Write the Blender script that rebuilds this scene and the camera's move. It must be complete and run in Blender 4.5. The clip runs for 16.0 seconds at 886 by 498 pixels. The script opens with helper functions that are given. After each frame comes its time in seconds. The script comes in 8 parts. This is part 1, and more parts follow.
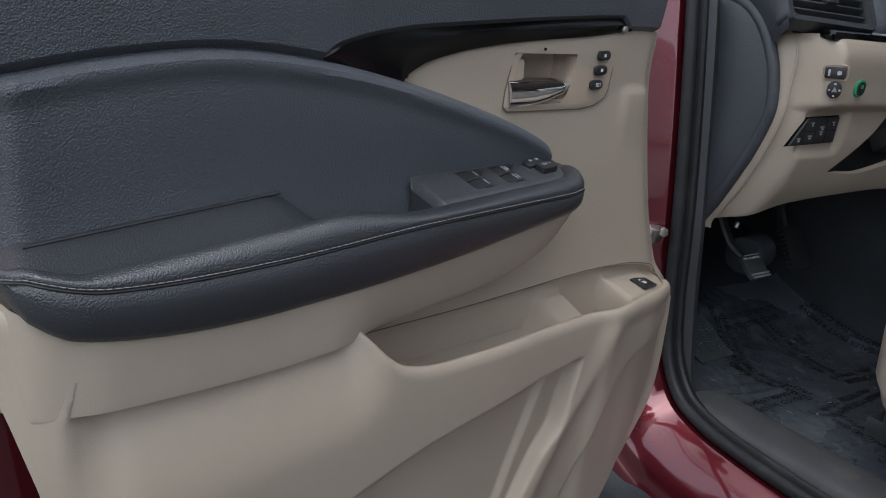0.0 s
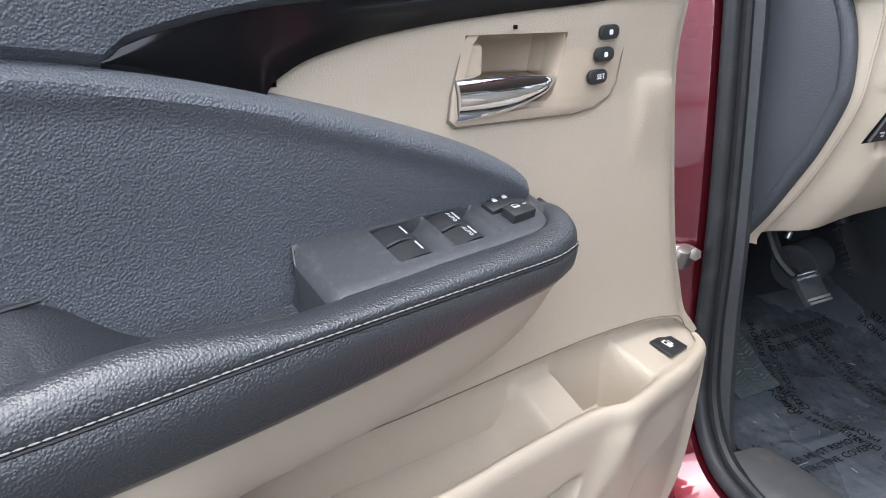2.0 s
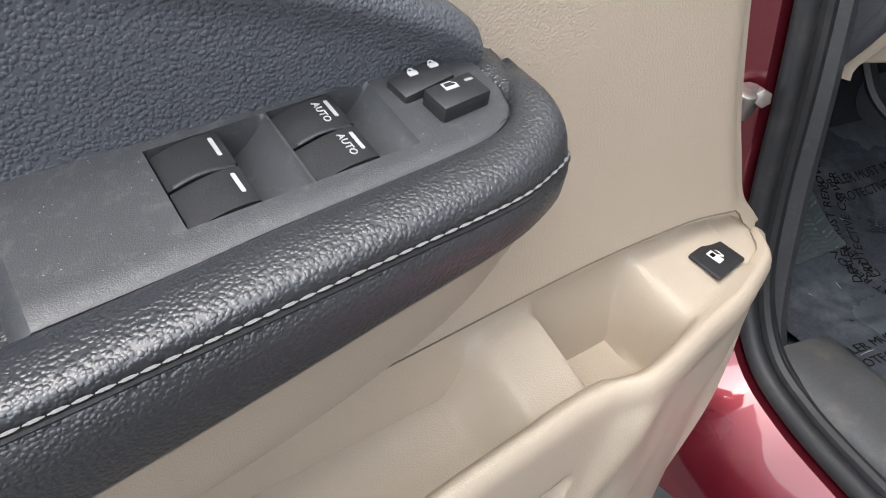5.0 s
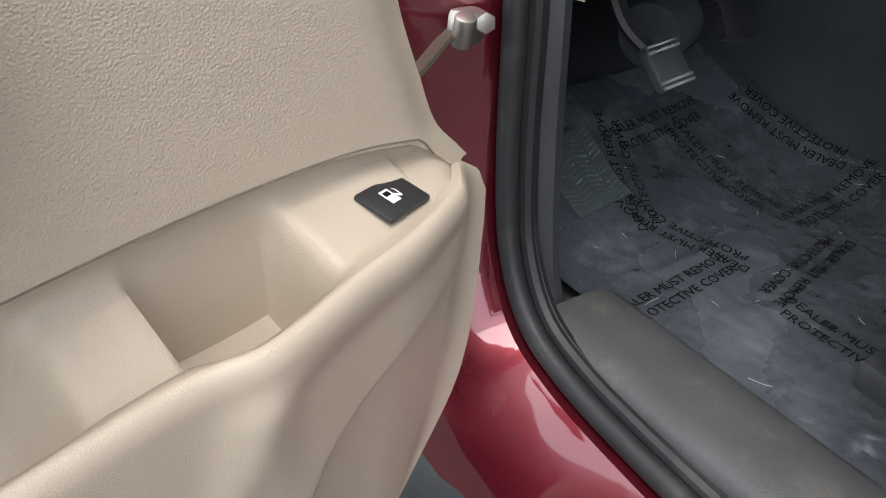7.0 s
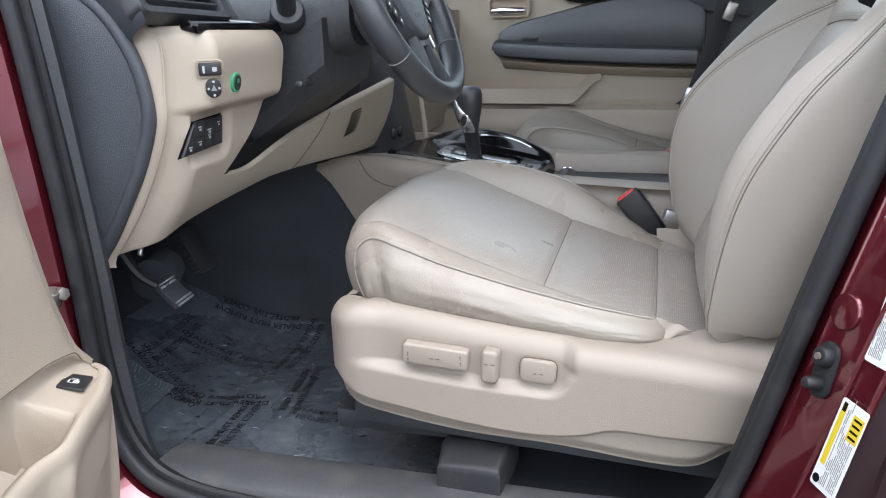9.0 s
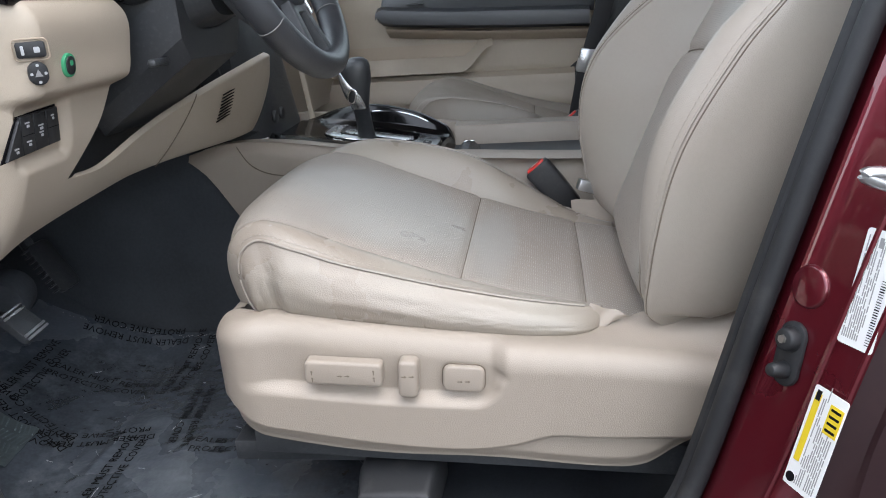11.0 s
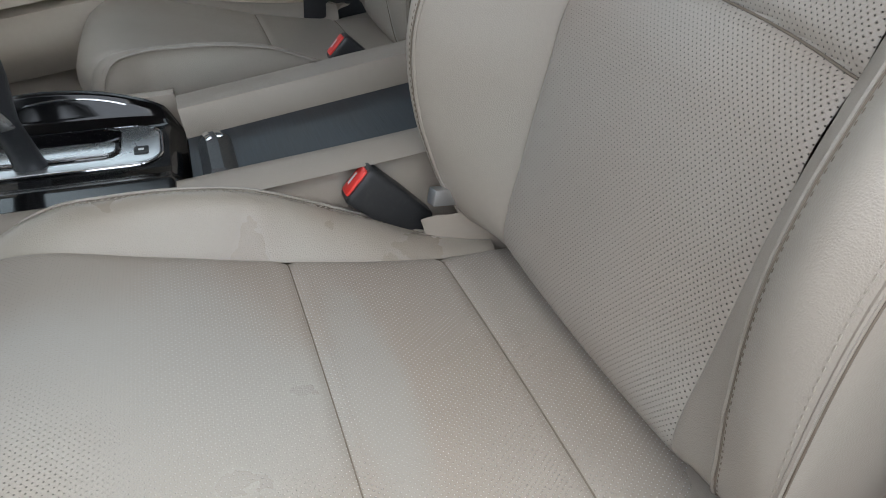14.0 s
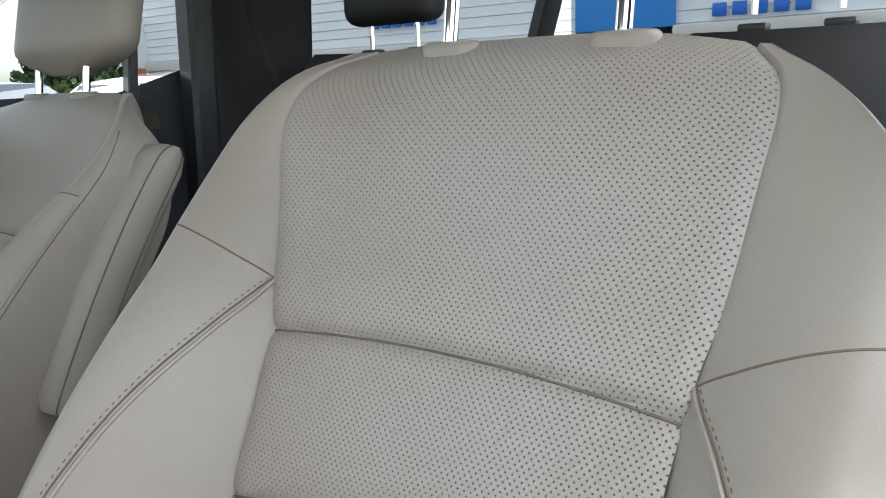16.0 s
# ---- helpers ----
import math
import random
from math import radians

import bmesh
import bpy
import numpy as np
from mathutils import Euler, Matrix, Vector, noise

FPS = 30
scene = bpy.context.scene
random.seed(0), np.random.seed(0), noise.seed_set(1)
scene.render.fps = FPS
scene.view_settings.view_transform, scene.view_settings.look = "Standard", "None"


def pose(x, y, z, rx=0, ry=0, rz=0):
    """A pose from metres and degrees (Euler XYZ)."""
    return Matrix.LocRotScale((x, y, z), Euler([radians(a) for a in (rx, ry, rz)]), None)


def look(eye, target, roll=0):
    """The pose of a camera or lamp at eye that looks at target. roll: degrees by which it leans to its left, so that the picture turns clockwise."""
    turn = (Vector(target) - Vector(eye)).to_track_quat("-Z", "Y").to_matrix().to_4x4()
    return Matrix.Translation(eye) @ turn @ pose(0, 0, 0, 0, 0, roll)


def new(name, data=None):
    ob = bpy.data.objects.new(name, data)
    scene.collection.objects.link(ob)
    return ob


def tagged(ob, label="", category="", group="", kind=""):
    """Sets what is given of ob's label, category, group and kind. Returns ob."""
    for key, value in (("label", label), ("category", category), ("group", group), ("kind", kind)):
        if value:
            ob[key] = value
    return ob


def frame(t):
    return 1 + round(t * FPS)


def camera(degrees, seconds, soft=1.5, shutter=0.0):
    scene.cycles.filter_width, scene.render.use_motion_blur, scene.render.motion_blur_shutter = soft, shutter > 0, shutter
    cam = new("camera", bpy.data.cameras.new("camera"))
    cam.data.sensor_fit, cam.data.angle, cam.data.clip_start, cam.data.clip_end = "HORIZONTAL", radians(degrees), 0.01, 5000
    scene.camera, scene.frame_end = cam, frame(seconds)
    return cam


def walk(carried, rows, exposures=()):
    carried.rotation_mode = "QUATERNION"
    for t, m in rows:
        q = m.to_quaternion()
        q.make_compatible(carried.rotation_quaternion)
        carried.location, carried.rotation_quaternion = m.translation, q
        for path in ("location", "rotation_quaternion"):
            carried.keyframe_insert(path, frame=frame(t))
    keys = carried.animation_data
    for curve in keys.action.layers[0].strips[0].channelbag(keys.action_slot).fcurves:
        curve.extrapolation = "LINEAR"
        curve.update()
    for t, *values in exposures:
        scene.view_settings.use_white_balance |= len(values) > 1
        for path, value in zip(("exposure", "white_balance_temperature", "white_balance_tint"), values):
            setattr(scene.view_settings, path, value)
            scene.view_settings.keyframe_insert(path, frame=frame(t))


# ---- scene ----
cam = camera(59.9, 16.0, soft=1.0)
PATH = [
    (0, (-0.1140, -0.0001, 1.097), (0.7590, 1.7172, 0.561), 2.7),
    (0.5, (-0.0644, 0.0636, 1.099), (0.7898, 1.7852, 0.544), 2.6),
    (1, (-0.0053, 0.1206, 1.107), (0.8241, 1.8459, 0.528), 2.3),
    (1.5, (0.0534, 0.1716, 1.113), (0.8598, 1.8976, 0.506), 1.9),
    (2, (0.0973, 0.2538, 1.114), (0.9075, 1.9634, 0.466), 1.3),
    (2.5, (0.1429, 0.3468, 1.108), (0.9387, 2.0234, 0.364), 0.7),
    (3, (0.1834, 0.4252, 1.103), (0.9656, 2.0496, 0.237), -0.3),
    (3.2, (0.1947, 0.4434, 1.102), (0.9653, 2.0446, 0.186), -0.5),
    (5.3, (0.2959, 0.4714, 1.061), (0.9305, 1.9919, -0.072), 0.2),
    (5.5, (0.3180, 0.4719, 1.048), (0.9558, 1.9941, -0.082), -0.0),
    (6, (0.3682, 0.4734, 1.013), (1.0126, 1.9751, -0.141), 0.2),
    (6.5, (0.3937, 0.4786, 0.994), (1.1079, 1.9334, -0.178), 0.6),
    (7, (0.4277, 0.4783, 0.991), (1.3579, 1.8387, -0.142), 1.1),
    (7.5, (0.4023, 0.4299, 1.021), (1.6568, 1.5972, -0.01), 1.6),
    (8, (0.2941, 0.3443, 1.072), (1.8382, 1.2678, 0.197), 1.2),
    (8.5, (0.1749, 0.2744, 1.1), (1.9112, 0.9640, 0.388), -0.1),
    (9, (0.0129, 0.2236, 1.132), (1.8527, 0.7435, 0.545), -1.6),
    (9.5, (-0.0742, 0.2106, 1.16), (1.8049, 0.6195, 0.612), -2.4),
    (9.7, (-0.0973, 0.2102, 1.165), (1.7924, 0.5843, 0.625), -2.6),
    (11.8, (0.3576, 0.3067, 1.05), (2.1933, 0.4961, 0.279), -4.3),
    (12, (0.3901, 0.3135, 1.036), (2.2137, 0.4867, 0.233), -4.3),
    (12.5, (0.4675, 0.3301, 1.019), (2.2516, 0.4700, 0.126), -4.7),
    (13, (0.5534, 0.3402, 1.049), (2.2998, 0.4285, 0.079), -6.2),
    (13.5, (0.6441, 0.3468, 1.109), (2.3586, 0.2520, 0.083), -8.0),
    (14, (0.7655, 0.3774, 1.175), (2.3852, -0.0275, 0.074), -9.1),
    (14.5, (0.8846, 0.4182, 1.204), (2.3861, -0.3594, 0.136), -7.1),
    (15, (0.9188, 0.4189, 1.232), (2.2971, -0.6860, 0.294), -4.8),
    (15.5, (0.9368, 0.3905, 1.278), (2.1936, -0.9614, 0.509), -4.5),
    (16, (0.9558, 0.3752, 1.3), (2.1184, -1.1907, 0.857), -2.4),
]
EXPOSURES = [(0, 0.43, 6350, 10), (0.1, 0.93, 6350, 10), (0.3, 1.53, 6350, 10), (0.5, 1.78, 6350, 10), (1.0, 1.80, 6350, 10), (1.5, 1.95, 6350, 10), (2.5, 1.8, 6350, 10), (3.2, 1.82, 6350, 10), (5.5, 1.77, 6900, 10), (6.5, 1.73, 6900, 10), (7.1, 1.60, 6800, 10), (8.0, 1.79, 6550, 10), (9.0, 1.73, 6300, 10), (9.7, 1.67, 6300, 10), (12.0, 1.47, 6500, 10), (13.0, 1.35, 6500, 9), (13.5, 1.45, 6550, 8), (14.0, 1.6, 6550, 7), (14.5, 1.77, 6400, 7), (15.0, 1.86, 6450, 7), (16.0, 1.8, 6600, 7)]
walk(cam, [(t, look(eye, target, roll)) for t, eye, target, roll in PATH], EXPOSURES)

# ---- daylight: bright overcast sky, soft sun from behind the open door side ----
world = bpy.data.worlds.new("overcast_sky")
scene.world = world
world.use_nodes = True
_nt = world.node_tree
_nt.nodes.clear()
_sky = _nt.nodes.new("ShaderNodeTexSky")
_sky.sky_type = "NISHITA"
_sky.sun_disc = False
_sky.sun_elevation, _sky.sun_rotation = radians(80), radians(232)
_sky.dust_density, _sky.air_density, _sky.ozone_density = 1.5, 1.0, 1.0
_hsv = _nt.nodes.new("ShaderNodeHueSaturation")
_hsv.inputs["Saturation"].default_value = 0.36
_bg = _nt.nodes.new("ShaderNodeBackground")
_bg.inputs["Strength"].default_value = 0.235
_out = _nt.nodes.new("ShaderNodeOutputWorld")
_nt.links.new(_sky.outputs[0], _hsv.inputs["Color"])
_nt.links.new(_hsv.outputs[0], _bg.inputs["Color"])
_nt.links.new(_bg.outputs[0], _out.inputs["Surface"])

sun = new("sun", bpy.data.lights.new("sun", "SUN"))
sun.data.energy, sun.data.angle, sun.data.color = 0.42, radians(34), (1.0, 0.99, 0.985)
sun.matrix_world = look((-1.9, -1.8, 6.0), (0.8, 0.4, 0.6))
scene.view_settings.exposure = 0.0

# ---- materials ----
def material(name, color, rough=0.5, metal=0.0, coat=0.0, var=0.12, var_scale=6.0, grain=0.0, grain_scale=600.0,
             kind="noise", spec=0.5, alpha=1.0, dirt_sheen=0.0, dirt_sheen_color=(0.3, 0.27, 0.23), dirt_sheen_scale=25.0, sheen_soft=False, perf=False, coat_rough=0.08, rough_var=0.15, sheen=0.0, crease=0.22, depth=0.0006, wear_sheen=None):
    """A node material: base colour with variation at two scales, painted sheen patches, worn roughness and a fine
    relief.
    """
    m = bpy.data.materials.new(name)
    m.use_nodes = True
    nt = m.node_tree
    b = nt.nodes["Principled BSDF"]
    b.inputs["Roughness"].default_value = rough
    b.inputs["Metallic"].default_value = metal
    b.inputs["Coat Weight"].default_value = coat
    b.inputs["Coat Roughness"].default_value = coat_rough
    b.inputs["Coat IOR"].default_value = 1.65
    b.inputs["Specular IOR Level"].default_value = spec
    b.inputs["Alpha"].default_value = alpha
    b.inputs["Sheen Weight"].default_value = sheen
    N, L = nt.nodes.new, nt.links.new
    co = N("ShaderNodeTexCoord")
    big = N("ShaderNodeTexNoise")
    big.inputs["Scale"].default_value, big.inputs["Detail"].default_value = var_scale, 5.0
    L(co.outputs["Object"], big.inputs["Vector"])
    fine = N("ShaderNodeTexNoise")
    fine.inputs["Scale"].default_value, fine.inputs["Detail"].default_value = var_scale * 30, 3.0
    L(co.outputs["Object"], fine.inputs["Vector"])
    add = N("ShaderNodeMath"); add.operation = "MULTIPLY_ADD"
    add.inputs[1].default_value = 0.35
    L(fine.outputs[0], add.inputs[0]); L(big.outputs[0], add.inputs[2])
    ramp = N("ShaderNodeMapRange")
    ramp.inputs["From Min"].default_value, ramp.inputs["From Max"].default_value = 0.35, 1.0
    ramp.inputs["To Min"].default_value, ramp.inputs["To Max"].default_value = 1 - var, 1 + var
    L(add.outputs[0], ramp.inputs["Value"])
    mul = N("ShaderNodeMix"); mul.data_type, mul.blend_type = "RGBA", "MULTIPLY"
    mul.inputs["Factor"].default_value = 1.0
    mul.inputs[6].default_value = (*color, 1)
    L(ramp.outputs[0], mul.inputs[7])
    colour = mul.outputs[2]
    # patches of grime; the soft ones on leather paint its grey sheen as colour
    if dirt_sheen:
        dn = N("ShaderNodeTexNoise")
        dn.inputs["Scale"].default_value, dn.inputs["Detail"].default_value, dn.inputs["Roughness"].default_value = dirt_sheen_scale, 1.0 if sheen_soft else 8.0, 0.4 if sheen_soft else 0.7
        L(co.outputs["Object"], dn.inputs["Vector"])
        dr = N("ShaderNodeMapRange")
        dr.inputs["From Min"].default_value, dr.inputs["From Max"].default_value = (0.36, 0.70) if sheen_soft else (0.52, 0.75)
        dr.inputs["To Min"].default_value, dr.inputs["To Max"].default_value = 0.0, dirt_sheen
        L(dn.outputs[0], dr.inputs["Value"])
        dm = N("ShaderNodeMix"); dm.data_type = "RGBA"
        dm.inputs[7].default_value = (*dirt_sheen_color, 1)
        L(dr.outputs[0], dm.inputs["Factor"]); L(colour, dm.inputs[6])
        colour = dm.outputs[2]
    rr = N("ShaderNodeMapRange")
    rr.inputs["From Min"].default_value, rr.inputs["From Max"].default_value = 0.3, 0.7
    rr.inputs["To Min"].default_value, rr.inputs["To Max"].default_value = max(rough * (1 - rough_var), 0.02), min(rough * (1 + rough_var), 1)
    L(big.outputs[0], rr.inputs["Value"]); L(rr.outputs[0], b.inputs["Roughness"])
    if sheen_soft:   # rubbed patches, with sheen painted in their colour, are smoother
        pol = N("ShaderNodeMath"); pol.operation = "MULTIPLY_ADD"
        pol.inputs[1].default_value = -0.03
        L(dr.outputs[0], pol.inputs[0]); L(rr.outputs[0], pol.inputs[2]); L(pol.outputs[0], b.inputs["Roughness"])
    height = None
    if grain:
        if kind == "leather":
            g = N("ShaderNodeTexVoronoi"); g.feature = "F1"
            g.inputs["Scale"].default_value = grain_scale
            warp = N("ShaderNodeTexNoise"); warp.inputs["Scale"].default_value = grain_scale * 0.6
            L(co.outputs["Object"], warp.inputs["Vector"])
            wm = N("ShaderNodeVectorMath"); wm.operation = "SCALE"; wm.inputs["Scale"].default_value = 0.7 / grain_scale
            L(warp.outputs["Color"], wm.inputs[0])
            wa = N("ShaderNodeVectorMath"); wa.operation = "ADD"
            L(co.outputs["Object"], wa.inputs[0]); L(wm.outputs[0], wa.inputs[1]); L(wa.outputs[0], g.inputs["Vector"])
            gm = N("ShaderNodeMapRange"); gm.interpolation_type = "SMOOTHSTEP"
            gm.inputs["From Min"].default_value, gm.inputs["From Max"].default_value = 0.72, crease
            L(g.outputs["Distance"], gm.inputs["Value"])
            height = gm.outputs[0]
        else:
            g = N("ShaderNodeTexNoise")
            g.inputs["Scale"].default_value, g.inputs["Detail"].default_value = grain_scale, 3.0
            L(co.outputs["Object"], g.inputs["Vector"])
            height = g.outputs[0]
    if perf:
        uv = N("ShaderNodeUVMap"); uv.uv_map = "metres"
        sep = N("ShaderNodeSeparateXYZ"); L(uv.outputs[0], sep.inputs[0])

        def op(kind_, a, c=None):
            n = N("ShaderNodeMath"); n.operation = kind_
            for i, v in enumerate((a, c)):
                if v is None:
                    continue
                if isinstance(v, (int, float)):
                    n.inputs[i].default_value = v
                else:
                    L(v, n.inputs[i])
            return n.outputs[0]
        row = op("MULTIPLY", sep.outputs[1], 1 / 0.0031)
        shift = op("MULTIPLY", op("FLOORED_MODULO", op("FLOOR", row), 2.0), 0.5)
        col = op("ADD", op("MULTIPLY", sep.outputs[0], 1 / 0.0053), shift)
        dx = op("MULTIPLY", op("SUBTRACT", op("FRACT", col), 0.5), 0.0053)
        dy = op("MULTIPLY", op("SUBTRACT", op("FRACT", row), 0.5), 0.0031)
        d = op("SQRT", op("ADD", op("MULTIPLY", dx, dx), op("MULTIPLY", dy, dy)))
        hole = N("ShaderNodeMapRange"); hole.interpolation_type = "SMOOTHSTEP"
        hole.inputs["From Min"].default_value, hole.inputs["From Max"].default_value = 0.00032, 0.00056
        L(d, hole.inputs["Value"])
        rim_ = N("ShaderNodeMapRange"); rim_.interpolation_type = "SMOOTHSTEP"
        rim_.inputs["From Min"].default_value, rim_.inputs["From Max"].default_value = 0.00030, 0.00082
        L(d, rim_.inputs["Value"])
        if wear_sheen:   # polished patches, as (u, v, half width, half length): leather rubbed smooth, its sky sheen painted as paler colour
            patch = None
            for pu, pv, hw_, hl_ in wear_sheen:
                qu = op("MULTIPLY", op("SUBTRACT", sep.outputs[0], pu), 1 / hw_)
                qv = op("MULTIPLY", op("SUBTRACT", sep.outputs[1], pv), 1 / hl_)
                dd = op("SUBTRACT", op("ADD", op("ADD", op("MULTIPLY", qu, qu), op("MULTIPLY", qv, qv)), op("MULTIPLY", big.outputs[0], 2.2)), 1.1)
                pr_ = N("ShaderNodeMapRange"); pr_.interpolation_type = "SMOOTHSTEP"
                pr_.inputs["From Min"].default_value, pr_.inputs["From Max"].default_value = 1.30, 0.15
                L(dd, pr_.inputs["Value"])
                patch = pr_.outputs[0] if patch is None else op("MAXIMUM", patch, pr_.outputs[0])
            wmix = N("ShaderNodeMix"); wmix.data_type = "RGBA"
            wmix.inputs[7].default_value = (0.365, 0.357, 0.325, 1)
            L(op("MULTIPLY", patch, 0.55), wmix.inputs["Factor"]); L(colour, wmix.inputs[6])
            colour = wmix.outputs[2]
            L(op("SUBTRACT", rr.outputs[0], op("MULTIPLY", patch, 0.09)), b.inputs["Roughness"])
            keep = op("SUBTRACT", 1.0, op("MULTIPLY", patch, 0.75))
        else:
            keep = None
        pm = N("ShaderNodeMix"); pm.data_type = "RGBA"
        pm.inputs[6].default_value = (0.035, 0.030, 0.026, 1)
        if wear_sheen:   # glint of the hole rims painted pale in the rear part of the cushion
            dust_glint = N("ShaderNodeMix"); dust_glint.data_type = "RGBA"
            dust_glint.inputs[6].default_value, dust_glint.inputs[7].default_value = (0.72, 0.70, 0.67, 1), (0.055, 0.047, 0.040, 1)
            dr_ = N("ShaderNodeMapRange"); dr_.interpolation_type = "SMOOTHSTEP"
            dr_.inputs["From Min"].default_value, dr_.inputs["From Max"].default_value = 0.36, 0.46
            L(sep.outputs[1], dr_.inputs["Value"]); L(dr_.outputs[0], dust_glint.inputs["Factor"])
            L(dust_glint.outputs[2], pm.inputs[6])
        L(op("MAXIMUM", hole.outputs[0], op("SUBTRACT", 1.0, keep)) if keep else hole.outputs[0], pm.inputs["Factor"]); L(colour, pm.inputs[7])
        colour = pm.outputs[2]
        rim_h = op("MULTIPLY", rim_.outputs[0], keep) if keep else rim_.outputs[0]
        height = op("ADD", op("MULTIPLY", height, 0.10), rim_h) if height else rim_h
    if height:
        bump = N("ShaderNodeBump")
        bump.inputs["Strength"].default_value = grain
        bump.inputs["Distance"].default_value = depth
        L(height, bump.inputs["Height"]); L(bump.outputs[0], b.inputs["Normal"])
    L(colour, b.inputs["Base Color"])
    return m


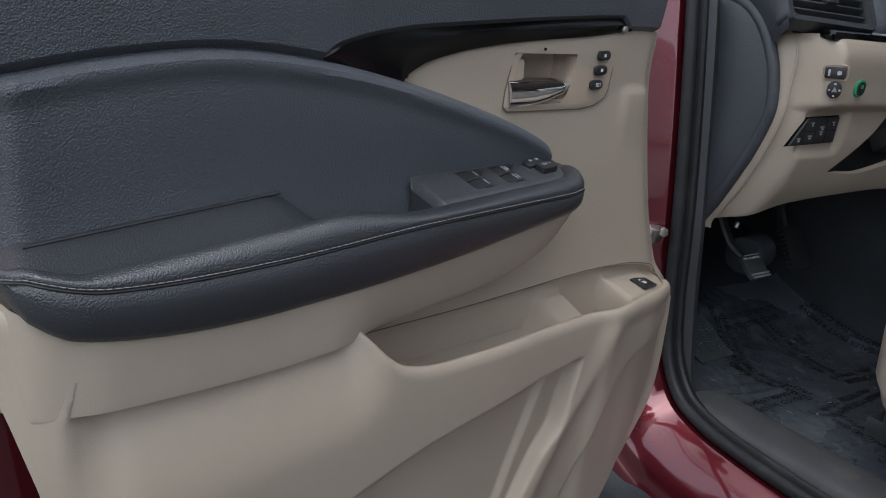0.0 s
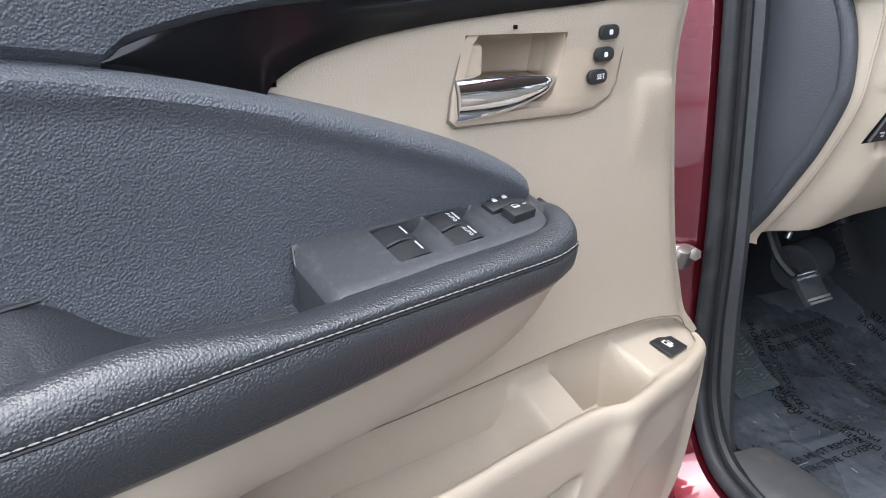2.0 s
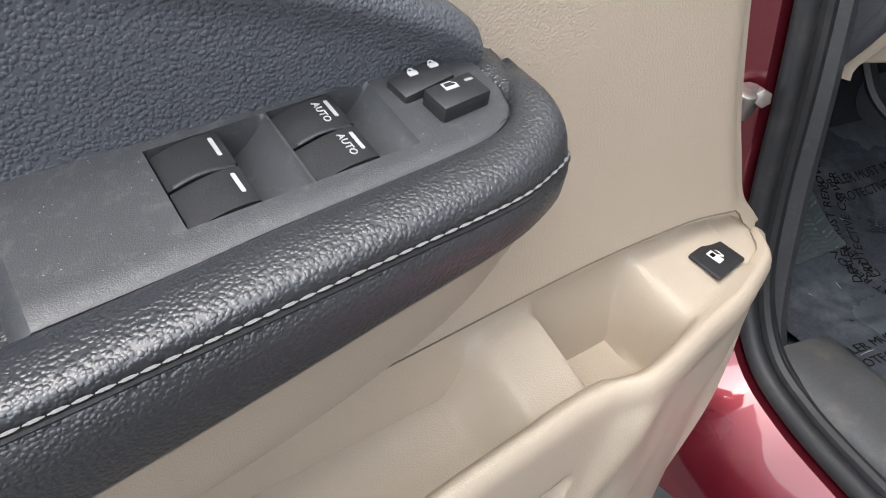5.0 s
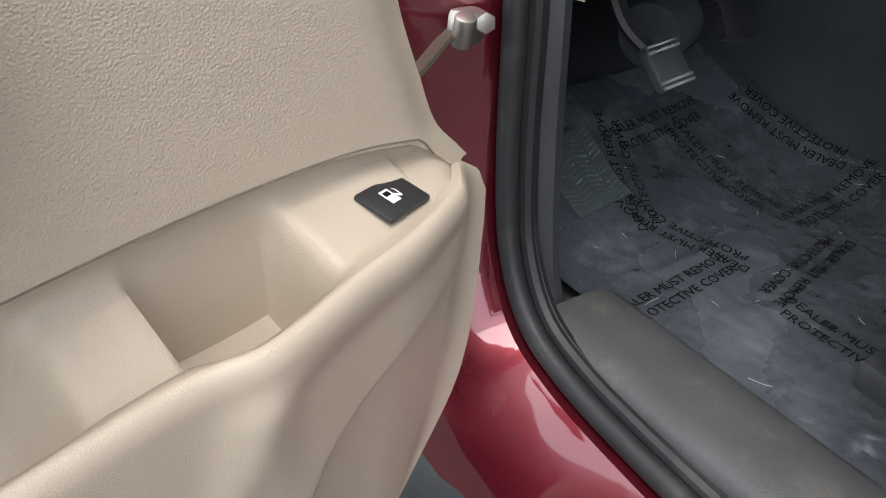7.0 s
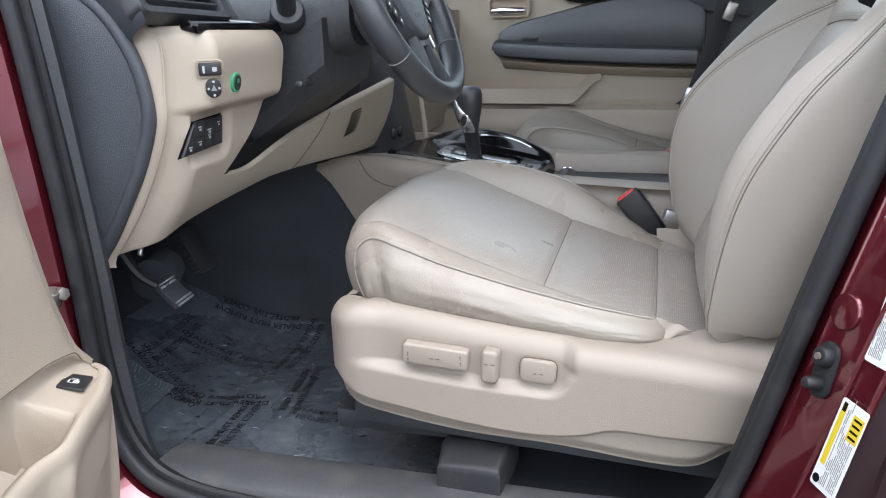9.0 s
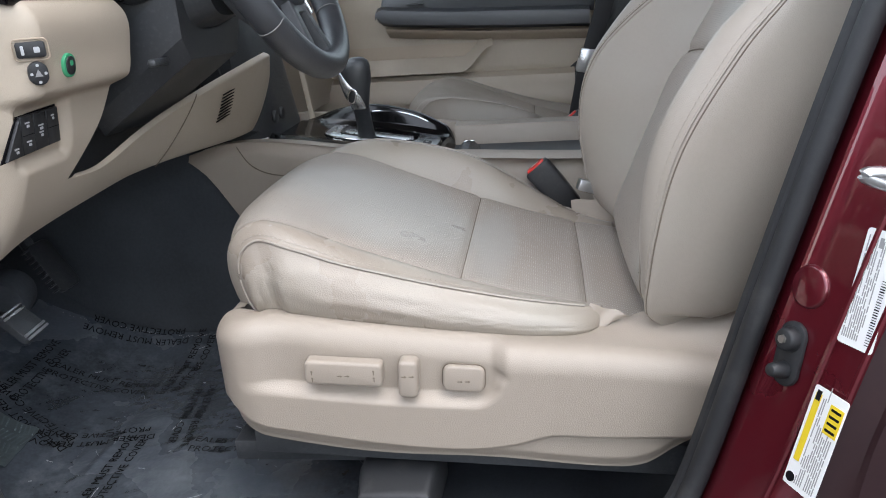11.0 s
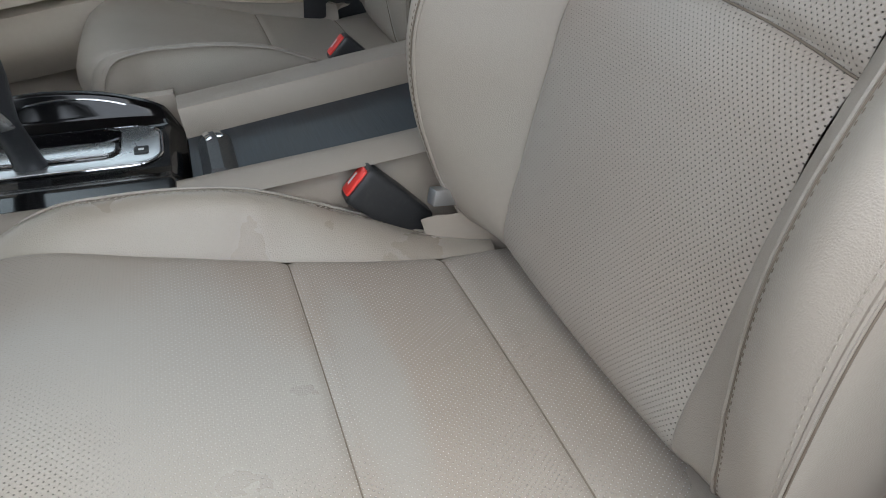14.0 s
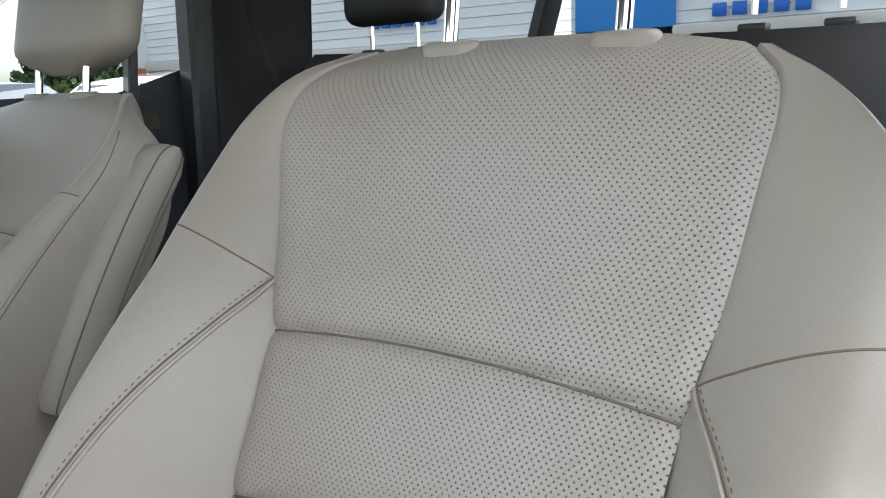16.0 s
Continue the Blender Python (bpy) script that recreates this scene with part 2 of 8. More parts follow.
BEIGE = (0.44, 0.375, 0.295)
M = {
    "beige_leather": material("beige_leather", (0.325, 0.284, 0.240), 0.40, grain=0.22, grain_scale=760, kind="leather", var=0.07, dirt_sheen=0.45, dirt_sheen_color=(0.345, 0.325, 0.28), dirt_sheen_scale=7, sheen_soft=True, rough_var=0.22),
    "perforated": material("perforated_leather", (0.360, 0.313, 0.266), 0.42, grain=1.0, grain_scale=700, kind="leather", var=0.06, perf=True, depth=0.0009, dirt_sheen=0.7, dirt_sheen_color=(0.375, 0.362, 0.325), dirt_sheen_scale=4.5, sheen_soft=True, rough_var=0.2),
    "perforated_seat": material("worn_perforated_leather", (0.330, 0.282, 0.235), 0.42, grain=1.0, grain_scale=700, kind="leather", var=0.06, perf=True, depth=0.0013, dirt_sheen=0.5, dirt_sheen_color=(0.350, 0.335, 0.30), dirt_sheen_scale=4.5, sheen_soft=True, rough_var=0.2, wear_sheen=[(0.20, 0.40, 0.17, 0.17), (0.20, 0.222, 0.19, 0.034)]),
    "creased_leather": material("creased_leather", (0.295, 0.252, 0.207), 0.31, grain=0.24, grain_scale=640, kind="leather", var=0.08, var_scale=9, dirt_sheen=0.5, dirt_sheen_color=(0.345, 0.325, 0.28), dirt_sheen_scale=9, sheen_soft=True, rough_var=0.3),
    "beige_plastic": material("beige_plastic", BEIGE, 0.44, grain=0.22, grain_scale=900, kind="leather", var=0.05, var_scale=3),
    "taupe_plastic": material("taupe_plastic", (0.335, 0.286, 0.236), 0.42, grain=0.25, grain_scale=900, kind="leather", var=0.05, var_scale=3),
    "beige_grain": material("beige_grained_panel", BEIGE, 0.44, grain=0.40, grain_scale=700, kind="leather", var=0.05, var_scale=3),
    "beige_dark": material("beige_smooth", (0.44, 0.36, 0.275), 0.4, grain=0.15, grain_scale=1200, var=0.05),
    "black_leather": material("black_leather", (0.090, 0.098, 0.112), 0.42, grain=0.6, grain_scale=540, kind="leather", var=0.12, sheen=0.04, depth=0.0008),
    "black_arm": material("black_arm_leather", (0.031, 0.034, 0.039), 0.35, spec=1.0, grain=0.42, grain_scale=560, kind="leather", var=0.12, depth=0.0006),
    "black_soft": material("black_soft_trim", (0.055, 0.060, 0.069), 0.42, grain=0.5, grain_scale=640, kind="leather", var=0.12, depth=0.0006),
    "black_plastic": material("black_plastic", (0.034, 0.037, 0.041), 0.40, spec=0.6, grain=0.4, grain_scale=1500, var=0.15, dirt_sheen=0.18, dirt_sheen_color=(0.20, 0.195, 0.19), dirt_sheen_scale=150),
    "switch_plate": material("scratched_switch_plate", (0.046, 0.049, 0.054), 0.42, spec=0.7, grain=0.35, grain_scale=1600, var=0.15, dirt_sheen=0.30, dirt_sheen_color=(0.22, 0.22, 0.215), dirt_sheen_scale=170),
    "mark": material("grey_white_print", (0.46, 0.47, 0.48), 0.5, var=0.05),
    "switch_black": material("switch_black", (0.021, 0.022, 0.024), 0.42, grain=0.2, grain_scale=1500, var=0.1, dirt_sheen=0.08, dirt_sheen_color=(0.2, 0.19, 0.18), dirt_sheen_scale=90),
    "gloss_black": material("gloss_black", (0.004, 0.004, 0.0045), 0.13, spec=0.5, coat=0.0, coat_rough=0.03, var=0.1),
    "sill_grey": material("sill_grey_plastic", (0.058, 0.060, 0.063), 0.55, grain=0.9, grain_scale=600, var=0.35, dirt_sheen=0.7, dirt_sheen_color=(0.14, 0.125, 0.105), dirt_sheen_scale=14),
    "piano_black": material("piano_black", (0.004, 0.004, 0.005), 0.06, coat=1.0, coat_rough=0.03, var=0.1),
    "rubber": material("rubber_seal", (0.015, 0.016, 0.018), 0.55, grain=0.3, grain_scale=500, var=0.25, dirt_sheen=0.25, dirt_sheen_color=(0.12, 0.115, 0.11), dirt_sheen_scale=18),
    "maroon": material("maroon_paint", (0.145, 0.010, 0.020), 0.30, metal=0.65, coat=1.0, coat_rough=0.03, var=0.06, dirt_sheen=0.10, dirt_sheen_color=(0.18, 0.07, 0.065), dirt_sheen_scale=35),
    # body maroon darkened to carry the jamb's shade in its colour
    "maroon_shaded": material("maroon_shaded", (0.018, 0.004, 0.006), 0.5, metal=0.1, coat=0.15, coat_rough=0.3, var=0.15, dirt_sheen=0.25, dirt_sheen_color=(0.05, 0.02, 0.018), dirt_sheen_scale=25),
    "chrome": material("chrome", (0.85, 0.86, 0.88), 0.06, metal=1.0, var=0.02),
    "satin": material("satin_silver", (0.62, 0.63, 0.64), 0.28, metal=0.9, var=0.05),
    "steel": material("dull_steel", (0.42, 0.40, 0.37), 0.42, metal=0.9, var=0.25, dirt_sheen=0.4, dirt_sheen_color=(0.12, 0.08, 0.05), dirt_sheen_scale=70),
    "grease": material("greasy_metal", (0.09, 0.075, 0.055), 0.4, metal=0.4, var=0.4, dirt_sheen=0.6, dirt_sheen_color=(0.05, 0.035, 0.02), dirt_sheen_scale=80),
    "carpet": material("black_carpet", (0.058, 0.064, 0.072), 0.95, grain=1.0, grain_scale=900, var=0.3, dirt_sheen=0.12, dirt_sheen_color=(0.10, 0.09, 0.08), dirt_sheen_scale=120, spec=0.2),
    "film": material("plastic_film", (0.072, 0.083, 0.098), 0.22, grain=1.0, grain_scale=38, var=0.45, coat=0.9, coat_rough=0.10, dirt_sheen=0.8, dirt_sheen_color=(0.185, 0.204, 0.222), dirt_sheen_scale=9, rough_var=0.5, depth=0.0034),
    "film_dim": material("film_dim", (0.075, 0.090, 0.095), 0.3, grain=0.8, grain_scale=90, var=0.3, dirt_sheen=0.5, dirt_sheen_color=(0.16, 0.20, 0.20), dirt_sheen_scale=40),
    "film_haze": material("film_haze", (0.10, 0.125, 0.13), 0.3, grain=0.8, grain_scale=90, var=0.3, dirt_sheen=0.9, dirt_sheen_color=(0.42, 0.56, 0.53), dirt_sheen_scale=75),
    "film_crease": material("film_crease", (0.16, 0.175, 0.19), 0.15, var=0.2, coat=1.0, coat_rough=0.1),
    "ink": material("black_ink", (0.004, 0.004, 0.005), 0.75, var=0.1, spec=0.15),
    "white": material("white_print", (0.75, 0.75, 0.74), 0.5, var=0.05),
    "scuff": material("film_scuff", (0.42, 0.44, 0.46), 0.25, var=0.2),
    "grey_print": material("grey_print", (0.28, 0.28, 0.28), 0.5, var=0.05),
    "yellow": material("yellow_print", (0.70, 0.52, 0.02), 0.5, var=0.05),
    "red": material("red_plastic", (0.75, 0.045, 0.035), 0.35, var=0.06),
    "green": material("green_ring", (0.05, 0.33, 0.16), 0.35, var=0.06),
    "thread": material("grey_thread", (0.19, 0.187, 0.183), 0.8, var=0.1),
    "thread_beige": material("beige_thread", (0.38, 0.335, 0.28), 0.8, var=0.1),
    "seam": material("seam_shadow_gap", (0.16, 0.13, 0.10), 0.8, var=0.1),
    "belt": material("belt_webbing", (0.016, 0.016, 0.018), 0.7, grain=0.6, grain_scale=1400, var=0.1),
    "blackwood": material("dark_wood_grain", (0.020, 0.027, 0.034), 0.42, grain=0.5, grain_scale=300, var=0.85, var_scale=14),
    "pillar_grey": material("pillar_grey", (0.040, 0.039, 0.038), 0.6, grain=0.3, grain_scale=900, var=0.06),
    "headliner": material("grey_headliner", (0.60, 0.57, 0.53), 0.9, grain=0.4, grain_scale=700, var=0.06),
    "asphalt": material("asphalt", (0.055, 0.053, 0.050), 0.9, grain=1.0, grain_scale=140, var=0.3, var_scale=2, dirt_sheen=0.3, dirt_sheen_color=(0.10, 0.085, 0.07), dirt_sheen_scale=6),
    "siding": material("white_siding", (0.72, 0.73, 0.74), 0.5, var=0.05),
    "blue": material("blue_facade", (0.02, 0.22, 0.62), 0.4, var=0.05),
    "blue_letter": material("blue_sign_bars", (0.01, 0.13, 0.55), 0.4, var=0.05),
    "brick": material("red_brick", (0.30, 0.13, 0.09), 0.8, var=0.25),
    "leaf": material("leaf_green", (0.055, 0.10, 0.025), 0.6, var=0.5, var_scale=20),
    "leaf_rust": material("leaf_rust", (0.16, 0.05, 0.02), 0.6, var=0.5, var_scale=20),
    "bark": material("bark", (0.12, 0.09, 0.06), 0.9, grain=1.0, grain_scale=60, var=0.3),
    "car_white": material("silver_blue_paint", (0.50, 0.55, 0.60), 0.25, metal=0.3, coat=1.0, var=0.05),
    "car_glass": material("dark_car_glass", (0.02, 0.025, 0.03), 0.05, coat=1.0, var=0.05),
    "dark_cloth": material("dark_grey_seat_leather", (0.034, 0.033, 0.032), 0.5, grain=0.4, grain_scale=420, kind="leather", var=0.1),
}


def glass_material(name, tint):
    m = bpy.data.materials.new(name)
    m.use_nodes = True
    nt = m.node_tree
    nt.nodes.clear()
    t = nt.nodes.new("ShaderNodeBsdfTransparent"); t.inputs[0].default_value = tint
    g = nt.nodes.new("ShaderNodeBsdfGlossy"); g.inputs["Roughness"].default_value = 0.02
    f = nt.nodes.new("ShaderNodeFresnel"); f.inputs[0].default_value = 1.45
    x = nt.nodes.new("ShaderNodeMixShader")
    o = nt.nodes.new("ShaderNodeOutputMaterial")
    nt.links.new(f.outputs[0], x.inputs[0]); nt.links.new(t.outputs[0], x.inputs[1]); nt.links.new(g.outputs[0], x.inputs[2])
    nt.links.new(x.outputs[0], o.inputs["Surface"])
    return m


_wn = M["blackwood"].node_tree.nodes
for _n in _wn:
    if _n.bl_idname == "ShaderNodeTexNoise" and _n.inputs["Scale"].default_value > 100:
        _mp = _wn.new("ShaderNodeMapping")
        _mp.inputs["Scale"].default_value = (0.04, 1.0, 1.0)
        _src = _n.inputs["Vector"].links[0].from_socket
        M["blackwood"].node_tree.links.new(_src, _mp.inputs[0])
        M["blackwood"].node_tree.links.new(_mp.outputs[0], _n.inputs["Vector"])
M["glass"] = glass_material("window_glass", (0.86, 0.9, 0.88, 1))
M["side_glass"] = glass_material("side_window_glass", (0.66, 0.72, 0.70, 1))
M["tinted_glass"] = glass_material("privacy_glass", (0.36, 0.39, 0.40, 1))


# ---- mesh helpers ----
def finish(name, mesh, mat, angle=38):
    mesh.materials.append(M[mat] if isinstance(mat, str) else mat)
    mesh.shade_smooth()
    mesh.set_sharp_from_angle(angle=radians(angle))
    return new(name, mesh)


def part(name, bm, mat, parent=None, label="", angle=38):
    """Links a bmesh as one mesh object, under a thing or a part; its vertices are in world metres."""
    bmesh.ops.recalc_face_normals(bm, faces=bm.faces[:])
    mesh = bpy.data.meshes.new(name)
    bm.to_mesh(mesh)
    bm.free()
    ob = finish(name, mesh, mat, angle)
    if parent is not None:
        adopt(ob, parent)
    if label:
        ob["label"] = label
    return ob


def adopt(ob, parent):
    ob.parent = parent
    if parent.type == "EMPTY":
        ob.matrix_parent_inverse = parent.matrix_basis.inverted()


def thing(name, base, label, category, group="", kind=""):
    e = new(name)
    e.location = base
    e.empty_display_size = 0.05
    return tagged(e, label, category, group, kind)


def lone(name, bm, mat, label, category, group="", kind="", angle=38):
    return tagged(part(name, bm, mat, angle=angle), label, category, group, kind)


def strip(bm, rows, closed_u=False, closed_v=False, uv=None):
    """Faces between rows of points (all rows of one length)."""
    vs = [[bm.verts.new(p) for p in r] for r in rows]
    nr, nc = len(vs), len(vs[0])
    lay = bm.loops.layers.uv.get("metres") or bm.loops.layers.uv.new("metres") if uv else None
    for i in range(nr if closed_u else nr - 1):
        for j in range(nc if closed_v else nc - 1):
            i2, j2 = (i + 1) % nr, (j + 1) % nc
            f = bm.faces.new((vs[i][j], vs[i][j2], vs[i2][j2], vs[i2][j]))
            if uv:
                for lp, (a, c) in zip(f.loops, ((i, j), (i, j2), (i2, j2), (i2, j))):
                    lp[lay].uv = uv[a][c]
    return vs


def surface(nu, nv, fn, back=None, uv=None):
    """A bmesh grid of fn(a, b), a and b from 0 to 1; back: a vector for a second skin, joined at the rim."""
    bm = bmesh.new()
    rows = [[Vector(fn(i / nu, j / nv)) for j in range(nv + 1)] for i in range(nu + 1)]
    uvs = [[uv(i / nu, j / nv) for j in range(nv + 1)] for i in range(nu + 1)] if uv else None
    front = strip(bm, rows, uv=uvs)
    if back is not None:
        bk = Vector(back)
        rim = front[0] + [r[-1] for r in front[1:]] + front[-1][-2::-1] + [r[0] for r in front[-2:0:-1]]
        low = [bm.verts.new(v.co + bk) for v in rim]
        for k in range(len(rim)):
            k2 = (k + 1) % len(rim)
            bm.faces.new((rim[k], rim[k2], low[k2], low[k]))
        bm.faces.new(low)
    return bm


def loft(rings, closed=True, caps=True):
    bm = bmesh.new()
    vs = strip(bm, [[Vector(p) for p in r] for r in rings], closed_v=closed)
    if caps and closed:
        bm.faces.new(vs[0]); bm.faces.new(vs[-1][::-1])
    return bm


def smooth_path(pts, n=8, closed=False):
    """Catmull-Rom through points."""
    P = [Vector(p) for p in pts]
    out = []
    m = len(P)
    for i in range(m if closed else m - 1):
        if closed:
            a, b, c, d = P[i - 1], P[i], P[(i + 1) % m], P[(i + 2) % m]
        else:
            a, b, c, d = P[max(i - 1, 0)], P[i], P[i + 1], P[min(i + 2, m - 1)]
        for k in range(n):
            t = k / n
            out.append(0.5 * ((2 * b) + (c - a) * t + (2 * a - 5 * b + 4 * c - d) * t * t + (3 * b - a - 3 * c + d) * t ** 3))
    if not closed:
        out.append(P[-1])
    return out


def tube(pts, r, seg=10, closed=False, flat=1.0, up=(0, 0, 1), taper=None):
    """A round or flattened tube along points."""
    P = [Vector(p) for p in pts]
    rings = []
    for i, p in enumerate(P):
        if closed:
            t = P[(i + 1) % len(P)] - P[i - 1]
        else:
            t = P[min(i + 1, len(P) - 1)] - P[max(i - 1, 0)]
        t.normalize()
        a = t.cross(Vector(up))
        if a.length < 1e-4:
            a = t.cross(Vector((1, 0, 0)))
        a.normalize()
        b = a.cross(t)
        rr = r if taper is None else r * taper(i / max(len(P) - 1, 1))
        rings.append([p + a * math.cos(2 * math.pi * k / seg) * rr + b * math.sin(2 * math.pi * k / seg) * rr * flat for k in range(seg)])
    bm = bmesh.new()
    vs = strip(bm, rings, closed_u=closed, closed_v=True)
    if not closed:
        bm.faces.new(vs[0]); bm.faces.new(vs[-1][::-1])
    return bm


def box(size, m=None, bevel=0.0, seg=2, bm=None):
    """A box of that size about the pose m, with rounded edges."""
    own = bmesh.new()
    bmesh.ops.create_cube(own, size=1.0)
    bmesh.ops.scale(own, vec=size, verts=own.verts[:])
    if bevel:
        bmesh.ops.bevel(own, geom=own.edges[:], offset=bevel, segments=seg, affect="EDGES", profile=0.5)
    if m is not None:
        bmesh.ops.transform(own, matrix=m, verts=own.verts[:])
    return own if bm is None else merge(bm, own)


def merge(bm, other):
    me = bpy.data.meshes.new("tmp")
    other.to_mesh(me); other.free()
    bm.from_mesh(me)
    bpy.data.meshes.remove(me)
    return bm


def prism(outline, depth, m, bevel=0.0, seg=2):
    """A plate: an outline in x, y, raised along z by depth, about the pose m, its top edge rounded."""
    bm = bmesh.new()
    base = [bm.verts.new((x, y, 0)) for x, y in outline]
    f = bm.faces.new(base)
    top = bmesh.ops.extrude_face_region(bm, geom=[f])["geom"]
    tv = [g for g in top if isinstance(g, bmesh.types.BMVert)]
    bmesh.ops.translate(bm, vec=(0, 0, depth), verts=tv)
    if bevel:
        es = [e for e in bm.edges if all(v in tv for v in e.verts)]
        bmesh.ops.bevel(bm, geom=es, offset=bevel, segments=seg, affect="EDGES", profile=0.5)
    bmesh.ops.transform(bm, matrix=m, verts=bm.verts[:])
    return bm


def rounded(w, h, r, n=5, cx=0.0, cy=0.0):
    out = []
    for sx, sy, a0 in ((1, 1, 0), (-1, 1, 90), (-1, -1, 180), (1, -1, 270)):
        for k in range(n + 1):
            a = radians(a0 + 90 * k / n)
            out.append((cx + sx * (w / 2 - r) + r * math.cos(a), cy + sy * (h / 2 - r) + r * math.sin(a)))
    return out


def cylinder(r1, r2, h, m, seg=24, bevel=0.0):
    bm = bmesh.new()
    bmesh.ops.create_cone(bm, cap_ends=True, segments=seg, radius1=r1, radius2=r2, depth=h)
    if bevel:
        es = [e for e in bm.edges if len(e.link_faces) == 2 and any(len(f.verts) > 4 for f in e.link_faces)]
        bmesh.ops.bevel(bm, geom=es, offset=bevel, segments=2, affect="EDGES", profile=0.5)
    bmesh.ops.transform(bm, matrix=m, verts=bm.verts[:])
    return bm


def lettering(name, text, size, m, mat, parent, depth=0.0004, spacing=1.0, fit=None):
    """Raised writing in the built-in font, its middle at the pose m."""
    cu = bpy.data.curves.new(name, "FONT")
    cu.body, cu.size, cu.extrude, cu.align_x, cu.align_y, cu.space_character = text, size, depth, "CENTER", "CENTER", spacing
    cu.resolution_u = 2
    tmp = new("tmp_text", cu)
    dg = bpy.context.evaluated_depsgraph_get()
    mesh = bpy.data.meshes.new_from_object(tmp.evaluated_get(dg))
    bpy.data.objects.remove(tmp)
    mesh.transform(m @ (Matrix.Diagonal((*fit, 1, 1)) if fit else Matrix()))
    mesh.materials.clear()
    mesh.name = name
    ob = finish(name, mesh, mat)
    adopt(ob, parent)
    return ob


def lerp_table(table, x):
    """Smooth value at x of a short table of (x, value)."""
    if x <= table[0][0]:
        return table[0][1]
    for i in range(len(table) - 1):
        (x0, y0), (x1, y1) = table[i], table[i + 1]
        if x <= x1:
            m0 = (y1 - table[i - 1][1]) / (x1 - table[i - 1][0]) if i else (y1 - y0) / (x1 - x0)
            m1 = (table[i + 2][1] - y0) / (table[i + 2][0] - x0) if i + 2 < len(table) else (y1 - y0) / (x1 - x0)
            h = x1 - x0
            t = (x - x0) / h
            return (2 * t ** 3 - 3 * t * t + 1) * y0 + (t ** 3 - 2 * t * t + t) * h * m0 + (3 * t * t - 2 * t ** 3) * y1 + (t ** 3 - t * t) * h * m1
    return table[-1][1]


def step(a, b, x):
    t = min(max((x - a) / (b - a), 0.0), 1.0)
    return t * t * (3 - 2 * t)


def stitches(path, length=0.005, gap=0.0018, r=0.0006):
    """A row of small thread loops along a path, as one mesh."""
    bm = bmesh.new()
    P = [Vector(p) for p in path]
    pos, seg, acc = 0.0, 0, 0.0
    lens = [(P[i + 1] - P[i]).length for i in range(len(P) - 1)]
    total = sum(lens)

    def at(s):
        k = 0
        while k < len(lens) - 1 and s > lens[k]:
            s -= lens[k]; k += 1
        return P[k].lerp(P[k + 1], min(s / max(lens[k], 1e-9), 1))
    s = 0.0
    while s + length < total:
        a, b = at(s), at(s + length)
        d = (b - a).normalized()
        n1 = d.cross(Vector((0.3, 0.2, 1))).normalized() * r
        n2 = d.cross(n1).normalized() * r
        rings = [[a], [a.lerp(b, 0.25)], [a.lerp(b, 0.75)], [b]]
        vs = []
        for q, sc in ((a, 0.35), (a.lerp(b, 0.3), 1), (a.lerp(b, 0.7), 1), (b, 0.35)):
            vs.append([bm.verts.new(q + (n1 * math.cos(k * math.pi / 2) + n2 * math.sin(k * math.pi / 2)) * sc) for k in range(4)])
        for i in range(3):
            for k in range(4):
                bm.faces.new((vs[i][k], vs[i][(k + 1) % 4], vs[i + 1][(k + 1) % 4], vs[i + 1][k]))
        s += length + gap
    return bm

# ---- car body round the driver's door opening ----
SEAL = [(0.854, 1.045, 1.32), (0.85, 1.025, 1.2), (0.848, 1.01, 1.08), (0.846, 0.994, 0.92), (0.844, 0.984, 0.79), (0.84, 0.976, 0.66), (0.836, 0.958, 0.565), (0.832, 0.915, 0.502), (0.828, 0.85, 0.478), (0.824, 0.76, 0.47), (0.82, 0.62, 0.468), (0.82, 0.45, 0.468), (0.824, 0.3, 0.472), (0.846, 0.189, 0.492), (0.856, 0.139, 0.535), (0.864, 0.106, 0.6), (0.866, 0.053, 0.8), (0.868, 0.001, 0.99), (0.87, -0.054, 1.18), (0.872, -0.091, 1.32)]
seal_path = smooth_path(SEAL, 6)


def outward(i):
    """Away from the opening's middle, across the seal, in the y z plane."""
    t = seal_path[min(i + 1, len(seal_path) - 1)] - seal_path[max(i - 1, 0)]
    o = Vector((0, -t.z, t.y)) if True else t
    o.normalize()
    mid = Vector((0, 0.52, 1.0)) - Vector((0, seal_path[i].y, seal_path[i].z))
    return -o if o.dot(mid) > 0 else o


def body_ring(cross):
    rows = []
    for i, p in enumerate(seal_path):
        o = outward(i)
        low = step(0.75, 0.5, p.z)
        rows.append([p + Vector((dx, 0, 0)) + o * (do * (1 - low) + dl * low) for dx, do, dl in cross])
    return rows


CROSS = [(0.03, 0.012, 0.012), (0.0, 0.010, 0.008), (-0.018, 0.012, 0.007), (-0.022, 0.016, 0.006), (-0.045, 0.027, 0.017), (-0.070, 0.039, 0.031),
         (-0.090, 0.049, 0.044), (-0.101, 0.055, 0.056), (-0.105, 0.060, 0.068), (-0.107, 0.068, 0.080), (-0.112, 0.080, 0.10), (-0.118, 0.082, 0.112), (-0.118, 0.16, 0.14)]
ring_rows = body_ring(CROSS)
JAMB = next(i for i, p in enumerate(seal_path) if p.y < 0.125 and p.z > 0.5)   # the centre pillar begins here
bm = bmesh.new()
strip(bm, ring_rows[:JAMB + 1])
strip(bm, [r[:8] for r in ring_rows[JAMB:]])
bmesh.ops.remove_doubles(bm, verts=bm.verts[:], dist=0.0001)
door_frame = tagged(part("door_frame", bm, "maroon"), "dark red painted steel door opening of the car", "car body", kind="structure")
# outer part of the pillar, its shade painted in as near-black maroon
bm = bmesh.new()
